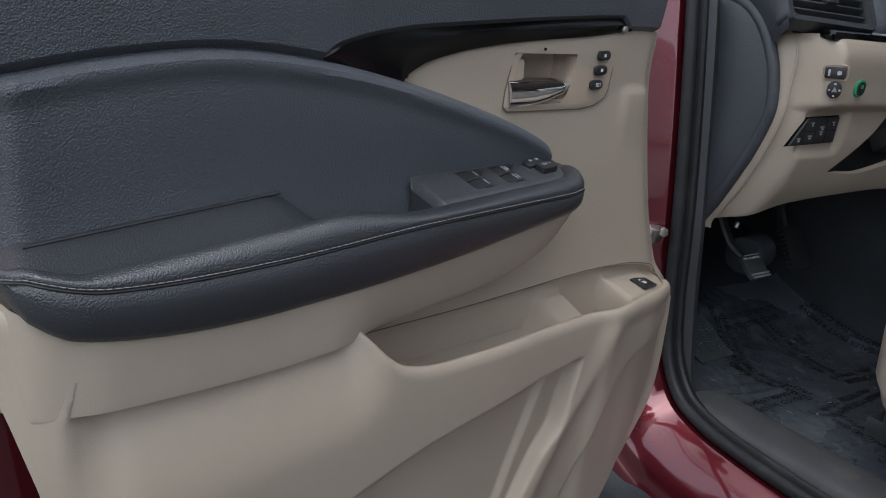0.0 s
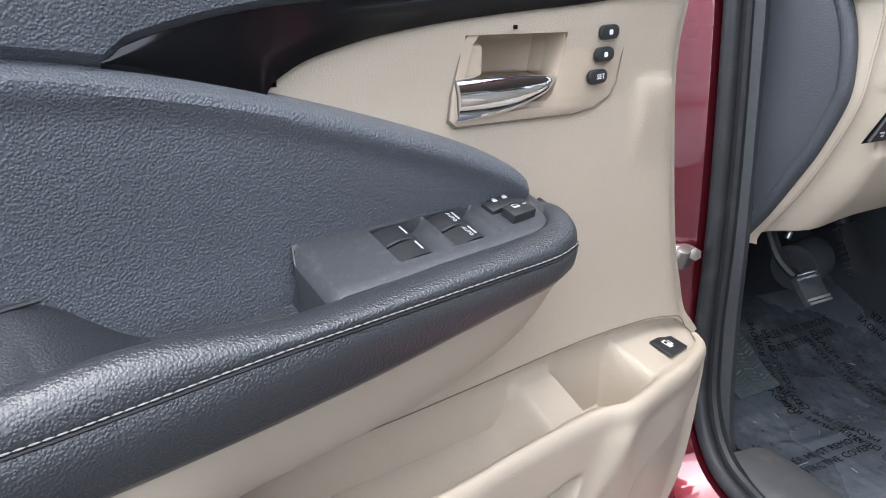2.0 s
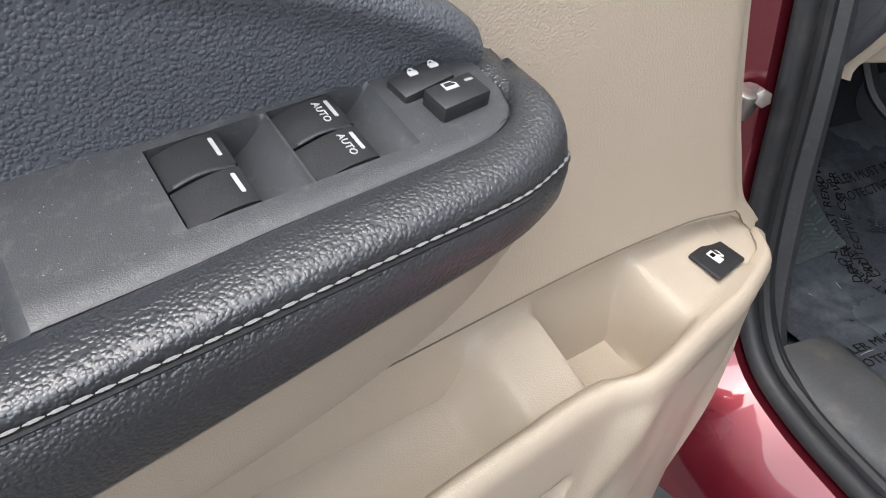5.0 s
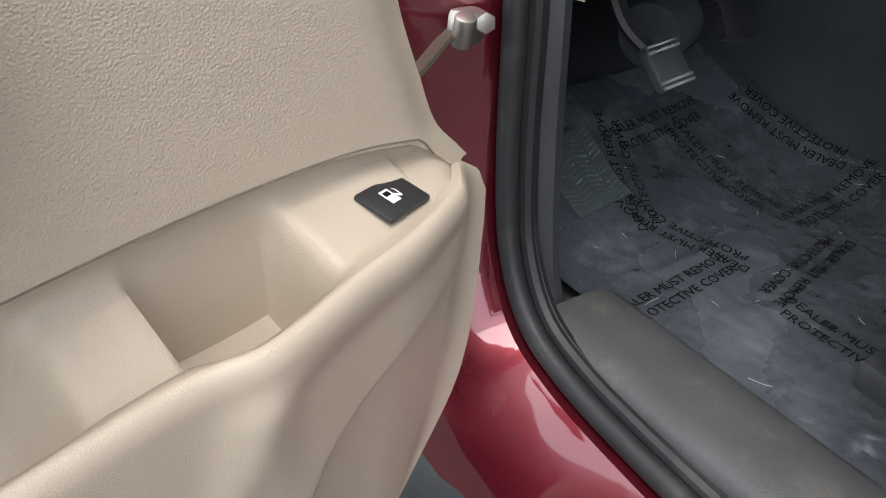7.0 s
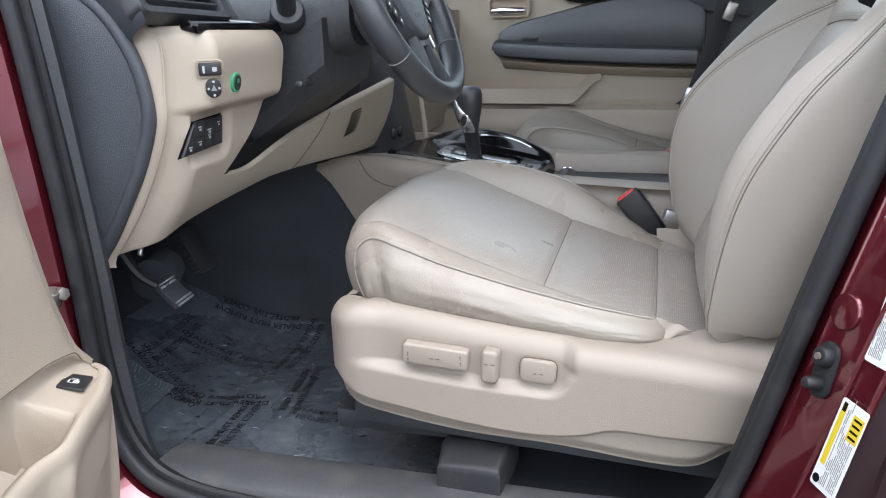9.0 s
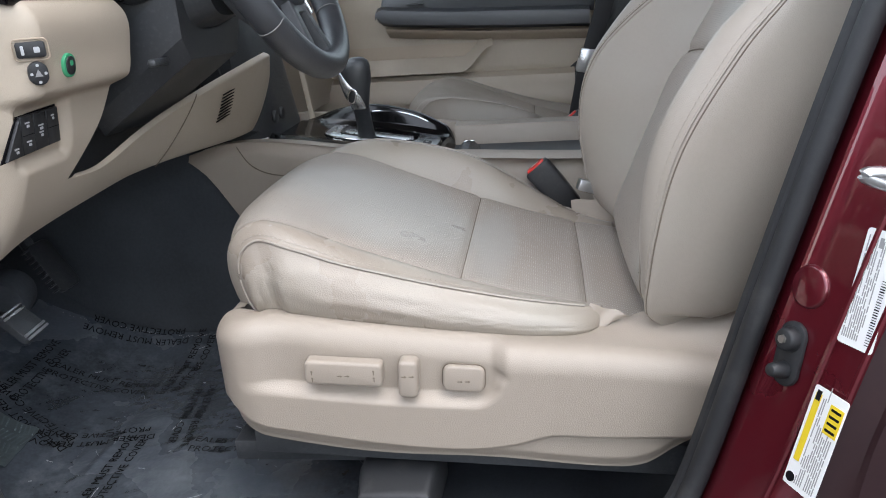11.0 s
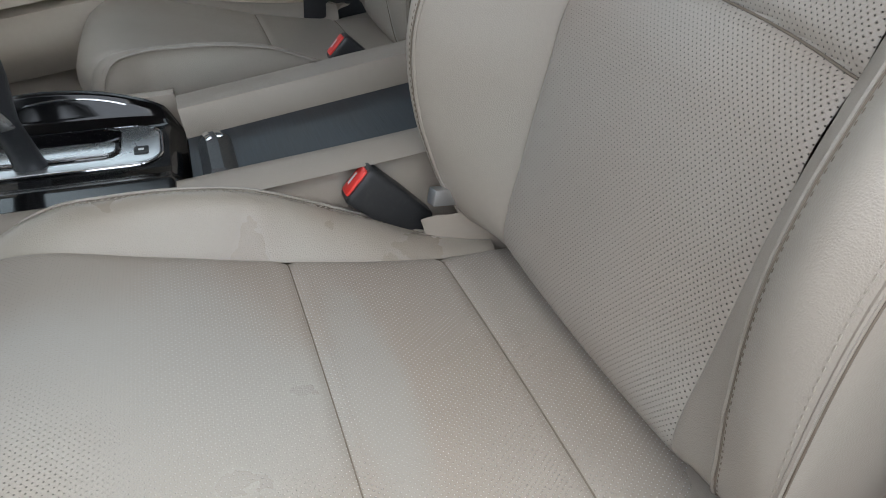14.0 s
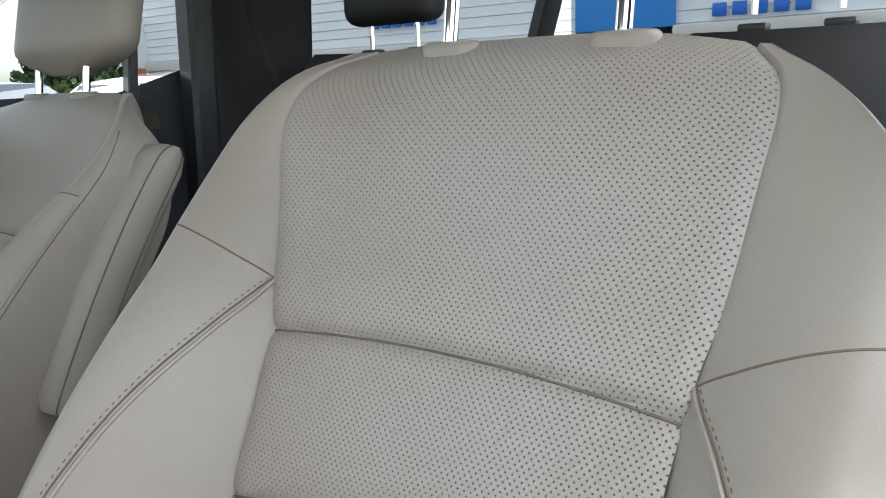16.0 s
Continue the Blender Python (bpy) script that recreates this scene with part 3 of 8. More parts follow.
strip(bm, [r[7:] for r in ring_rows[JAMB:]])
tagged(part("pillar_jamb", bm, "maroon_shaded"), "dull dark red jamb behind the centre pillar, shade put into its colour", "car body", kind="structure")
for k_, off in ((7, 0.0), (5, 0.001)):
    tagged(part("pillar_ridge", tube([r[k_] + Vector((-0.001 - off, 0.0, 0.0)) for r in ring_rows[JAMB:]], 0.0035, 8, up=(1, 0, 0)), "maroon"), "raised painted fold along the centre pillar", "car body", kind="structure")

bm = bmesh.new()
rocker = []
for k in range(25):
    y = 1.35 - 1.75 * k / 24
    rocker.append([(0.735, y, 0.40), (0.70, y, 0.36), (0.695, y, 0.30), (0.72, y, 0.24), (0.80, y, 0.22)])
strip(bm, rocker)
tagged(part("rocker_cladding", bm, "black_plastic"), "dark plastic cladding below the door sill", "sill", kind="structure")

seal = thing("door_seal", seal_path[len(seal_path) // 2], "black rubber weatherstrip lining the door opening", "weatherstrip", kind="structure")
part("bulb", tube([p + Vector((-0.004, 0, 0)) - outward(i) * 0.004 for i, p in enumerate(seal_path)], 0.0115, 10, up=(1, 0, 0)), "rubber", seal)
part("lip", tube([p + Vector((0.014, 0, 0)) - outward(i) * 0.010 for i, p in enumerate(seal_path)], 0.008, 8, up=(1, 0, 0)), "rubber", seal)
part("carrier", tube([p + Vector((0.024, 0, 0)) - outward(i) * 0.002 for i, p in enumerate(seal_path)], 0.009, 8, up=(1, 0, 0)), "rubber", seal)

# centre pillar lining
bm = surface(4, 14, lambda a, b: (0.885 + 0.035 * a, lerp_table([(0.5, 0.10), (0.8, 0.045), (1.2, -0.06), (1.35, -0.10)], 0.45 + 0.95 * b) - 0.10 * a, 0.45 + 0.95 * b))
tagged(part("pillar_trim", bm, "black_plastic"), "dark plastic lining of the centre pillar", "pillar trim", kind="structure")

# floor, sill plate, kick panel
def floor_z(x, y):
    return 0.415 + 0.20 * step(0.98, 1.5, y) + 0.05 * step(1.40, 1.56, x)


bm = surface(36, 40, lambda a, b: (0.86 + 0.72 * a, -0.7 + 2.3 * b, floor_z(0.86 + 0.72 * a, -0.7 + 2.3 * b)))
tagged(part("floor", bm, "carpet"), "black carpet on the car floor", "floor", kind="structure")
bm = surface(2, 2, lambda a, b: (1.56 + 1.05 * a, -2.0 + 3.6 * b, 0.47))
tagged(part("floor_passenger", bm, "carpet"), "black carpet on the passenger side", "floor", kind="structure")
bm = surface(14, 2, lambda a, b: (0.86 + 1.8 * b, 1.56 + 0.02 * a, 0.38 + 0.97 * a))
tagged(part("firewall", bm, "carpet"), "dark firewall behind the footwell", "wall", kind="structure")

SILLP = [(0.845, 0.474), (0.850, 0.488), (0.858, 0.494), (0.880, 0.496), (0.915, 0.494), (0.945, 0.489), (0.962, 0.478), (0.972, 0.455), (0.976, 0.41)]
rows = []
for k in range(41):
    y = 0.925 - 0.83 * k / 40
    rows.append([(x + 0.012 * step(0.35, 0.1, y), y, z + (0.002 * math.sin(14 * y) if 0 < i < 5 else 0)) for i, (x, z) in enumerate(SILLP)])
bm = bmesh.new(); strip(bm, rows)
sill_plate = tagged(part("sill_plate", bm, "sill_grey"), "scuffed dark grey plastic sill plate", "sill plate", kind="structure")

rows = []
for k in range(31):
    z = 0.41 + 0.83 * k / 30
    ys = lerp_table([(0.46, 0.93), (0.52, 0.955), (0.66, 0.972), (0.8, 0.98), (1.1, 1.005), (1.3, 1.03)], z)
    rows.append([(0.872, ys, z), (0.884, ys - 0.012, z), (0.896, ys - 0.008, z), (0.906, ys + 0.012, z), (0.915, ys + 0.10, z), (0.92, ys + 0.30, z), (0.93, 1.6, z)])
bm = bmesh.new(); strip(bm, rows)
kick = thing("kick_panel", (0.89, 0.99, 0.5), "black plastic kick panel with a small white clip", "kick panel", kind="structure")
part("panel", bm, "black_plastic", kick)
part("clip", cylinder(0.0042, 0.0034, 0.005, pose(0.905, 0.990, 0.652, 5, -82, 0), 14, 0.001), "white", kick, "white plastic push clip")

# ---- the open driver's door: u runs from latch to hinge, w towards the cabin ----
DO, DA = Vector((0.40, 0.77, 0.0)), radians(12)
DU, DN = Vector((math.cos(DA), math.sin(DA), 0)), Vector((math.sin(DA), -math.cos(DA), 0))


def D(u, w, z):
    return DO + DU * u + DN * w + Vector((0, 0, z))


def Dm(u, w, z, tip=0.0, turn=0.0):
    """A pose on the door: x along u, y up, z towards the cabin; tip leans the face up, turn spins it."""
    m = Matrix((DU, (0, 0, 1), DN)).transposed().to_4x4()
    m.translation = D(u, w, z)
    return m @ pose(0, 0, 0, -tip, 0, turn)


PAD_TOP = [(-0.62, 1.043), (-0.564, 1.057), (-0.487, 1.072), (-0.397, 1.081), (-0.304, 1.073), (-0.216, 1.055), (-0.098, 1.021), (-0.026, 0.994), (0.002, 0.975), (0.011, 0.952)]
GLOSS_TOP = [(-0.299, 1.074), (-0.287, 1.080), (-0.263, 1.088), (-0.231, 1.0955), (-0.196, 1.101), (-0.104, 1.110), (0.026, 1.121), (0.127, 1.127)]
GLOSS_LOW = [(-0.2075, 1.054), (-0.198, 1.060), (-0.183, 1.068), (-0.159, 1.0755), (-0.126, 1.083), (-0.071, 1.091), (0.0, 1.098), (0.06, 1.103), (0.138, 1.112)]
EDGE_R = [(0.40, 0.170), (0.427, 0.195), (0.488, 0.248), (0.569, 0.303), (0.698, 0.322), (0.740, 0.318), (0.762, 0.300), (0.786, 0.278), (0.82, 0.264), (0.866, 0.248), (0.96, 0.228), (1.068, 0.212), (1.11, 0.216), (1.22, 0.22)]
ARM_TOP = [(-0.60, 0.942), (-0.565, 0.930), (-0.518, 0.921), (-0.393, 0.924), (-0.231, 0.938), (-0.02, 0.948), (0.02, 0.948)]
ARM_LOW = [(-0.60, 0.900), (-0.574, 0.885), (-0.543, 0.868), (-0.443, 0.860), (-0.329, 0.867), (-0.201, 0.882), (-0.044, 0.906), (0.02, 0.912)]
ARM_OUT = [(-0.586, 0.030), (-0.580, 0.058), (-0.560, 0.078), (-0.52, 0.088), (-0.40, 0.092), (-0.20, 0.092), (-0.08, 0.088), (-0.03, 0.085), (-0.008, 0.078), (0.006, 0.070), (0.013, 0.060), (0.017, 0.046), (0.019, 0.025)]
RIM_W = [(-0.62, 0.015), (-0.595, 0.030), (-0.575, 0.048), (-0.558, 0.061), (-0.545, 0.069), (-0.50, 0.085), (-0.30, 0.092), (-0.15, 0.088), (-0.087, 0.083), (-0.04, 0.077), (0.037, 0.071), (0.065, 0.071), (0.09, 0.077), (0.115, 0.074), (0.16, 0.064), (0.20, 0.056), (0.247, 0.039), (0.27, 0.028), (0.30, 0.012), (0.325, 0.0)]
EDGE_L = [(0.40, -0.545), (0.70, -0.566), (0.78, -0.582), (0.85, -0.600), (0.92, -0.62)]
RIM_Z = [(-0.62, 0.895), (-0.575, 0.885), (-0.545, 0.862), (-0.31, 0.845), (-0.292, 0.822), (-0.262, 0.790), (-0.234, 0.778), (-0.20, 0.773), (0.05, 0.772), (0.16, 0.7725), (0.25, 0.769), (0.27, 0.766), (0.29, 0.758), (0.325, 0.735)]
SEAM_Z = [(-0.30, 0.784), (-0.242, 0.787), (-0.115, 0.791), (-0.03, 0.7955), (0.06, 0.8015), (0.11, 0.8035), (0.156, 0.803), (0.20, 0.8005), (0.244, 0.792), (0.254, 0.7865), (0.262, 0.776)]

driver_door = thing("driver_door", D(-0.15, -0.06, 0.36), "open car door with beige and black inner trim and padded armrest", "car door")

# painted shell
SHELL = [(-0.065, 0.40), (-0.075, 0.37), (-0.12, 0.36), (-0.155, 0.40), (-0.175, 0.60), (-0.18, 0.85), (-0.165, 1.12), (-0.14, 1.215), (-0.075, 1.218), (-0.06, 1.19), (-0.058, 1.0), (-0.058, 0.6)]
rings = []
for k in range(25):
    u = -0.665 + 0.92 * k / 24
    e = 1 - 0.45 * step(-0.62, -0.665, u) - 0.4 * step(0.21, 0.255, u)
    rings.append([D(u, -0.1 + (w + 0.1) * e, 0.8 + (z - 0.8) * (0.9 + 0.1 * e)) for w, z in SHELL])
part("shell", loft(rings), "maroon", driver_door, "dark red painted steel")

# black upper trim
def upper_trim(a, b):
    u = -0.60 + 0.81 * a
    lo = lerp_table(PAD_TOP, u) - 0.004 if u < -0.299 else lerp_table(GLOSS_TOP, u) - 0.002 if u < 0.127 else 1.112
    z = lo + (1.225 - lo) * b
    return D(u, 0.014 + 0.012 * math.sin(min(b, 0.75) / 0.75 * math.pi * 0.5) - 0.10 * step(0.80, 1.0, b) - 0.02 * step(0.97, 1.0, a) - 0.01 * step(0.05, 0.0, b), z)


part("upper_trim", surface(70, 18, upper_trim), "black_leather", driver_door, "grained black soft-touch plastic")

# gloss black strip
def gloss(a, b):
    u = -0.299 + 0.437 * a
    lo, hi = lerp_table(GLOSS_LOW, u), lerp_table(GLOSS_TOP, min(u, 0.127)) - 0.012 * step(0.120, 0.138, u)
    if u < -0.2075:
        lo = min(lerp_table(PAD_TOP, u) - 0.003, hi)
    return D(u, 0.0085 + 0.0015 * math.sin(math.pi * b), lo + (hi - lo) * b)


part("trim_strip", surface(110, 8, gloss), "gloss_black", driver_door, "piano-black plastic strip")
part("screw", cylinder(0.005, 0.004, 0.003, Dm(0.118, 0.0155, 1.113), 16, 0.001), "steel", driver_door)

# beige upper panel, with the opening for the handle cup left out
def panel_w(u, z):
    er = lerp_table(EDGE_R, z)
    e = step(er - 0.045, er, u)
    ridge = 0.006 * step(0.135, 0.15, u) * (1 - step(1.035, 1.045, z)) * step(0.95, 1.03, z) * (1 - e)
    return 0.002 - 0.016 * e * e + 0.004 * step(1.03, 1.10, z) + ridge


def in_cup(u, z):
    return -0.052 < u < 0.046 and 1.030 < z < 1.082


bm = bmesh.new()
NU, NZ = 96, 60
grid = {}
for i in range(NU + 1):
    ub = -0.30 + (0.284 + 0.30) * i / NU
    zlo = lerp_table(SEAM_Z, ub) - 0.001 if ub < 0.262 else 0.776 - 0.022 * step(0.258, 0.264, ub)
    for j in range(NZ + 1):
        z = zlo + (1.113 - zlo) * j / NZ
        u = -0.30 + (lerp_table(EDGE_R, z) + 0.30) * i / NU
        grid[i, j] = bm.verts.new(D(u, panel_w(u, z), z))
        grid[i, j, "c"] = (u, z)
for i in range(NU):
    for j in range(NZ):
        u, z = grid[i, j, "c"]
        u2, z2 = grid[i + 1, j + 1, "c"]
        lim = lerp_table(GLOSS_LOW, (u + u2) / 2) + 0.010 if -0.2 < u < 0.138 else (lerp_table(PAD_TOP, u) if u < -0.2 else 1.2)
        if in_cup((u + u2) / 2, (z + z2) / 2) or z > lim or (u < -0.02 and 0.868 < z < lerp_table(PAD_TOP, u) - 0.015):
            continue
        bm.faces.new((grid[i, j], grid[i + 1, j], grid[i + 1, j + 1], grid[i, j + 1]))
loose = [v for v in bm.verts if not v.link_faces]
bmesh.ops.delete(bm, geom=loose, context="VERTS")
part("upper_panel", bm, "beige_grain", driver_door, "grained beige plastic")

# handle: bezel, cup, chrome lever, memory buttons
bez = [(-0.066, 1.022), (-0.064, 1.040), (-0.054, 1.078), (-0.046, 1.087), (-0.030, 1.090), (0.100, 1.0965), (0.112, 1.093), (0.1175, 1.083), (0.109, 1.040), (0.102, 1.030), (0.085, 1.022), (0.060, 1.018), (-0.060, 1.017)]
hole = [(-0.058, 1.024), (-0.056, 1.040), (-0.046, 1.074), (-0.040, 1.081), (-0.030, 1.0835), (0.038, 1.087), (0.0455, 1.084), (0.047, 1.076), (0.044, 1.062), (0.041, 1.045), (0.036, 1.034), (0.026, 1.027), (-0.052, 1.0225)]
bm = bmesh.new()
rows = []
for (bu, bz), (hu, hz) in zip(bez, hole):
    rows.append([D(bu, 0.001, bz), D(bu, 0.0038, bz), D(bu + (hu - bu) * 0.05, 0.0043, bz + (hz - bz) * 0.06), D(bu + (hu - bu) * 0.9, 0.0043, bz + (hz - bz) * 0.9), D(hu, 0.0030, hz), D(hu, -0.022, hz)])
strip(bm, rows, closed_u=True)
bezel = part("handle_bezel", bm, "beige_dark", driver_door, "smooth beige bezel")
cu_, cz_ = -0.004, 1.055
bm = bmesh.new()
rows = []
for hu, hz in hole:
    rows.append([D(hu, -0.018, hz), D(cu_ + (hu - cu_) * 0.93, -0.030, cz_ + (hz - cz_) * 0.92), D(cu_ + (hu - cu_) * 0.6, -0.036, cz_ + (hz - cz_) * 0.6), D(cu_, -0.037, cz_)])
strip(bm, rows, closed_u=True)
bmesh.ops.remove_doubles(bm, verts=bm.verts[:], dist=0.0002)
part("bezel_groove", tube([D(bu * 1.012 - 0.0003, 0.0036, 1.055 + (bz - 1.055) * 1.02) for bu, bz in bez], 0.0008, 5, closed=True, up=tuple(DN)), "seam", bezel)
part("handle_cup", bm, "beige_dark", bezel)
rings = []
for k in range(25):
    t = k / 24
    u = -0.062 + 0.110 * t
    top, low = 1.0535 + 0.004 * t - 0.006 * t ** 3, 1.0175 + 0.004 * t + 0.026 * t ** 2.6
    mid, h = (top + low) / 2, (top - low) / 2 * math.sqrt(max(1 - max(0.0, (t - 0.9) / 0.1) ** 2, 0.05))
    out = 0.017 - 0.012 * step(0.75, 1.0, t) + 0.002 * math.sin(math.pi * t)
    rings.append([D(u, -0.005 + (out * abs(math.cos(a)) ** 0.75 if math.cos(a) > 0 else 0.006 * math.cos(a)), mid + h * math.sin(a)) for a in [2 * math.pi * q / 22 for q in range(22)]])
part("lever", loft(rings), "chrome", driver_door, "chrome door lever")
part("lever_root", box((0.020, 0.030, 0.016), Dm(-0.044, -0.006, 1.060), 0.004), "beige_dark", driver_door)
part("lock_mark", box((0.004, 0.003, 0.001), Dm(-0.01, 0.0078, 1.0865), 0.0004), "ink", driver_door)
for k, (u, z) in enumerate(((0.092, 1.0815), (0.088, 1.064), (0.082, 1.0465))):
    btn = part("memory_button", prism(rounded(0.021, 0.0115, 0.0055), 0.004, Dm(u, 0.006, z, 0, 4), 0.001), "switch_black", driver_door, "small black memory button")
    if k == 2:
        lettering("marking", "SET", 0.006, Dm(u + 0.002, 0.0102, z, 0, 4), "white", btn)
    else:
        part("marking", prism(rounded(0.004, 0.004, 0.001, 2), 0.0004, Dm(u, 0.0100, z, 0, 4)), "white", btn)

# black leather pad: a column of points for each u
def pad(a, b):
    u = -0.575 + 0.586 * a
    top = lerp_table(PAD_TOP, u)
    low = lerp_table(ARM_TOP, u) - 0.085
    z = low + (top - low) * b
    edge = max(step(0.965, 1.0, b), step(0.975, 1.0, a), step(0.03, 0.0, a))
    bead = 0.007 * math.exp(-((top - z - 0.014) / 0.009) ** 2)
    dish = 0.004 + 0.014 * step(0.40, 0.90, b)
    return D(u, dish + bead - 0.020 * edge, z)


part("door_pad", surface(90, 44, pad), "black_leather", driver_door, "padded grained black leather insert")

# armrest
def flat_z(u, w):
    """Height of the armrest's flat top."""
    left = 0.926 + 0.111 * (u + 0.56) - 0.25 * (w - 0.01)
    right = 0.9649 - 0.2796 * w + 0.0634 * u
    k = step(-0.34, -0.22, u)
    return left * (1 - k) + right * k


FRONT_W = [(-0.60, 0.040), (-0.55, 0.062), (-0.40, 0.068), (-0.30, 0.067), (-0.183, 0.0655), (-0.113, 0.0625), (-0.045, 0.0605), (-0.0195, 0.058), (-0.010, 0.0525), (0.0, 0.040), (0.02, 0.012)]


def arm_ring(u):
    out = lerp_table(ARM_OUT, u)
    tip = max(step(0.004, 0.019, u), step(-0.568, -0.586, u))
    zt, zb = lerp_table(ARM_TOP, u) - 0.010 * tip, lerp_table(ARM_LOW, u) + 0.012 * tip
    cup = step(-0.362, -0.285, u) * (1 - step(-0.196, -0.186, u))
    dep = max(0.042 * cup, 0.016 * step(-0.21, -0.19, u) * (1 - step(-0.008, -0.004, u)))
    inner = min(0.001, out - 0.015)
    we = min(lerp_table(FRONT_W, u), out - 0.014)
    ze = flat_z(u, we) - 0.010 * tip
    z9 = zt - 0.009
    zc = max(ze + 0.0022, z9 + 0.004)
    pts = [D(u, inner, zb), D(u, inner, flat_z(u, inner) - 0.010 * tip - dep), D(u, inner + (we - inner) * 0.5, flat_z(u, (we + inner) / 2) - 0.010 * tip - dep * 1.05), D(u, we - 0.006 * min(dep / 0.05, 1) - 0.001, ze - dep), D(u, we - 0.0008, ze - 0.25 * dep), D(u, we, ze)]
    for f in (0.10, 0.25, 0.42, 0.58, 0.72, 0.84, 0.93, 0.98):
        z = ze + (zc - ze) * math.sin(math.pi / 2 * f / 0.3) if f < 0.3 else z9 + (zc - z9) * math.sqrt(max(1 - ((f - 0.3) / 0.7) ** 2, 0))
        pts.append(D(u, we + (out - we) * f, z))
    return pts + [D(u, out, z9), D(u, out + 0.0005, zt - 0.0125), D(u, out - 0.0012, zt - 0.0145), D(u, out + 0.0008, zt - 0.0165), D(u, out + 0.0015, (zt + zb) / 2), D(u, out - 0.001, zb + 0.008), D(u, out - 0.006, zb + 0.002), D(u, out - 0.015, zb)]


us = [-0.586, -0.583, -0.578, -0.570] + [-0.56 + 0.55 * k / 110 for k in range(111)] + [-0.005, 0.0, 0.005, 0.009, 0.013, 0.016, 0.018, 0.019]
armrest = part("armrest", loft([arm_ring(u) for u in us]), "black_arm", driver_door, "padded black leather armrest with grey stitching", angle=50)
part("stitching", stitches([D(u, lerp_table(ARM_OUT, u) + 0.0013, lerp_table(ARM_TOP, u) - 0.0118 - 0.010 * max(step(0.006, 0.019, u), step(-0.572, -0.586, u))) for u in us], 0.0056, 0.0005, 0.00065), "thread", armrest, "light grey contrast stitching")
part("seam_groove", tube([D(u, lerp_table(ARM_OUT, u) + 0.0006, lerp_table(ARM_TOP, u) - 0.0143 - 0.010 * max(step(0.006, 0.019, u), step(-0.572, -0.586, u))) for u in us], 0.0012, 6), "rubber", armrest)

part("tray_crease", tube([D(u, 0.0105, flat_z(u, 0.0105) + 0.0006) for u in [-0.56 + 0.215 * k / 40 for k in range(41)]], 0.0016, 6), "rubber", armrest)

# switch panel on the armrest
SN = (Vector((0, 0, 1)) + DN * 0.2796 - DU * 0.0634).normalized()
SU = (DU + Vector((0, 0, 0.0634))).normalized()
SV = SN.cross(SU)  # across the panel, away from the cabin


def Sm(u, w, h=0.0, turn=0.0):
    """A pose on the switch panel: x along u, y away from the cabin, z off the panel."""
    m = Matrix((SU, SV, SN)).transposed().to_4x4()
    m.translation = D(u, w, 0.9649 - 0.2796 * w + 0.0634 * u) + SN * h
    return m @ pose(0, 0, 0, 0, 0, turn)


def S(u, w, h=0.0):
    return Sm(u, w, h).translation


# wells as (u0, u1, w0, w1)
W1, W2 = (-0.1395, -0.0945, 0.0118, 0.0510), (-0.0935, -0.0505, 0.0110, 0.0502)
PB = [(-0.198, 0.020), (-0.194, 0.008), (-0.186, 0.002), (-0.172, -0.001), (-0.10, 0.0), (-0.03, 0.005), (-0.005, 0.010)]
PF = [(-0.200, 0.0660), (-0.150, 0.0648), (-0.113, 0.0630), (-0.045, 0.0615), (-0.026, 0.0600), (-0.0165, 0.0570), (-0.0100, 0.0530), (-0.0062, 0.0450), (-0.0050, 0.0380)]


def plate():
    """The panel's top: a fine grid with both wells left open and a cove up to the pad."""
    bm = bmesh.new()
    us_ = sorted({round(v, 5) for v in [-0.1975 + 0.193 * k / 56 for k in range(57)] + [W1[0], W1[1], W2[0], W2[1], W1[0] - 0.0015, W1[1] - 0.0015, W2[0] + 0.0015, W2[1] + 0.0015]})
    rows = []
    for u in us_:
        lo, hi = lerp_table(PB, u), lerp_table(PF, u)
        hi = max(hi, lo + 0.004)
        ws = [lo - 0.005, lo - 0.003, lo, lo + (0.0114 - lo) * 0.5, 0.0114, 0.0134, 0.020, 0.030, 0.042, 0.0486, 0.0506, 0.0545, hi - 0.002, hi - 0.0006, hi]
        out_ = []
        for k, w in enumerate(ws):
            w = min(max(w, lo - 0.005), hi)
            h = 0.001 + (0.012, 0.005, 0.0006)[k] * (1 - 0.7 * step(-0.165, -0.197, u)) if k < 3 else 0.001
            if k >= 13:
                h = (0.0002, -0.006)[k - 13]
            h -= 0.010 * step(-0.189, -0.199, u) ** 2
            out_.append(S(u, w, h))
        rows.append(out_)
    vs = [[bm.verts.new(p) for p in r] for r in rows]
    for i in range(len(us_) - 1):
        for j in range(14):
            uc = (us_[i] + us_[i + 1]) / 2
            if any(w_[0] < uc < w_[1] for w_ in (W1, W2)) and 4 <= j <= 9:
                continue
            bm.faces.new((vs[i][j], vs[i + 1][j], vs[i + 1][j + 1], vs[i][j + 1]))
    # end wall towards the grab cup
    low = [bm.verts.new(v.co - Vector((0, 0, 0.045)) + DU * 0.006) for v in vs[0]]
    for j in range(14):
        bm.faces.new((vs[0][j], vs[0][j + 1], low[j + 1], low[j]))
    return bm


switch_panel = part("switch_panel", plate(), "switch_plate", driver_door, "scratched black plastic window switch panel", angle=32)


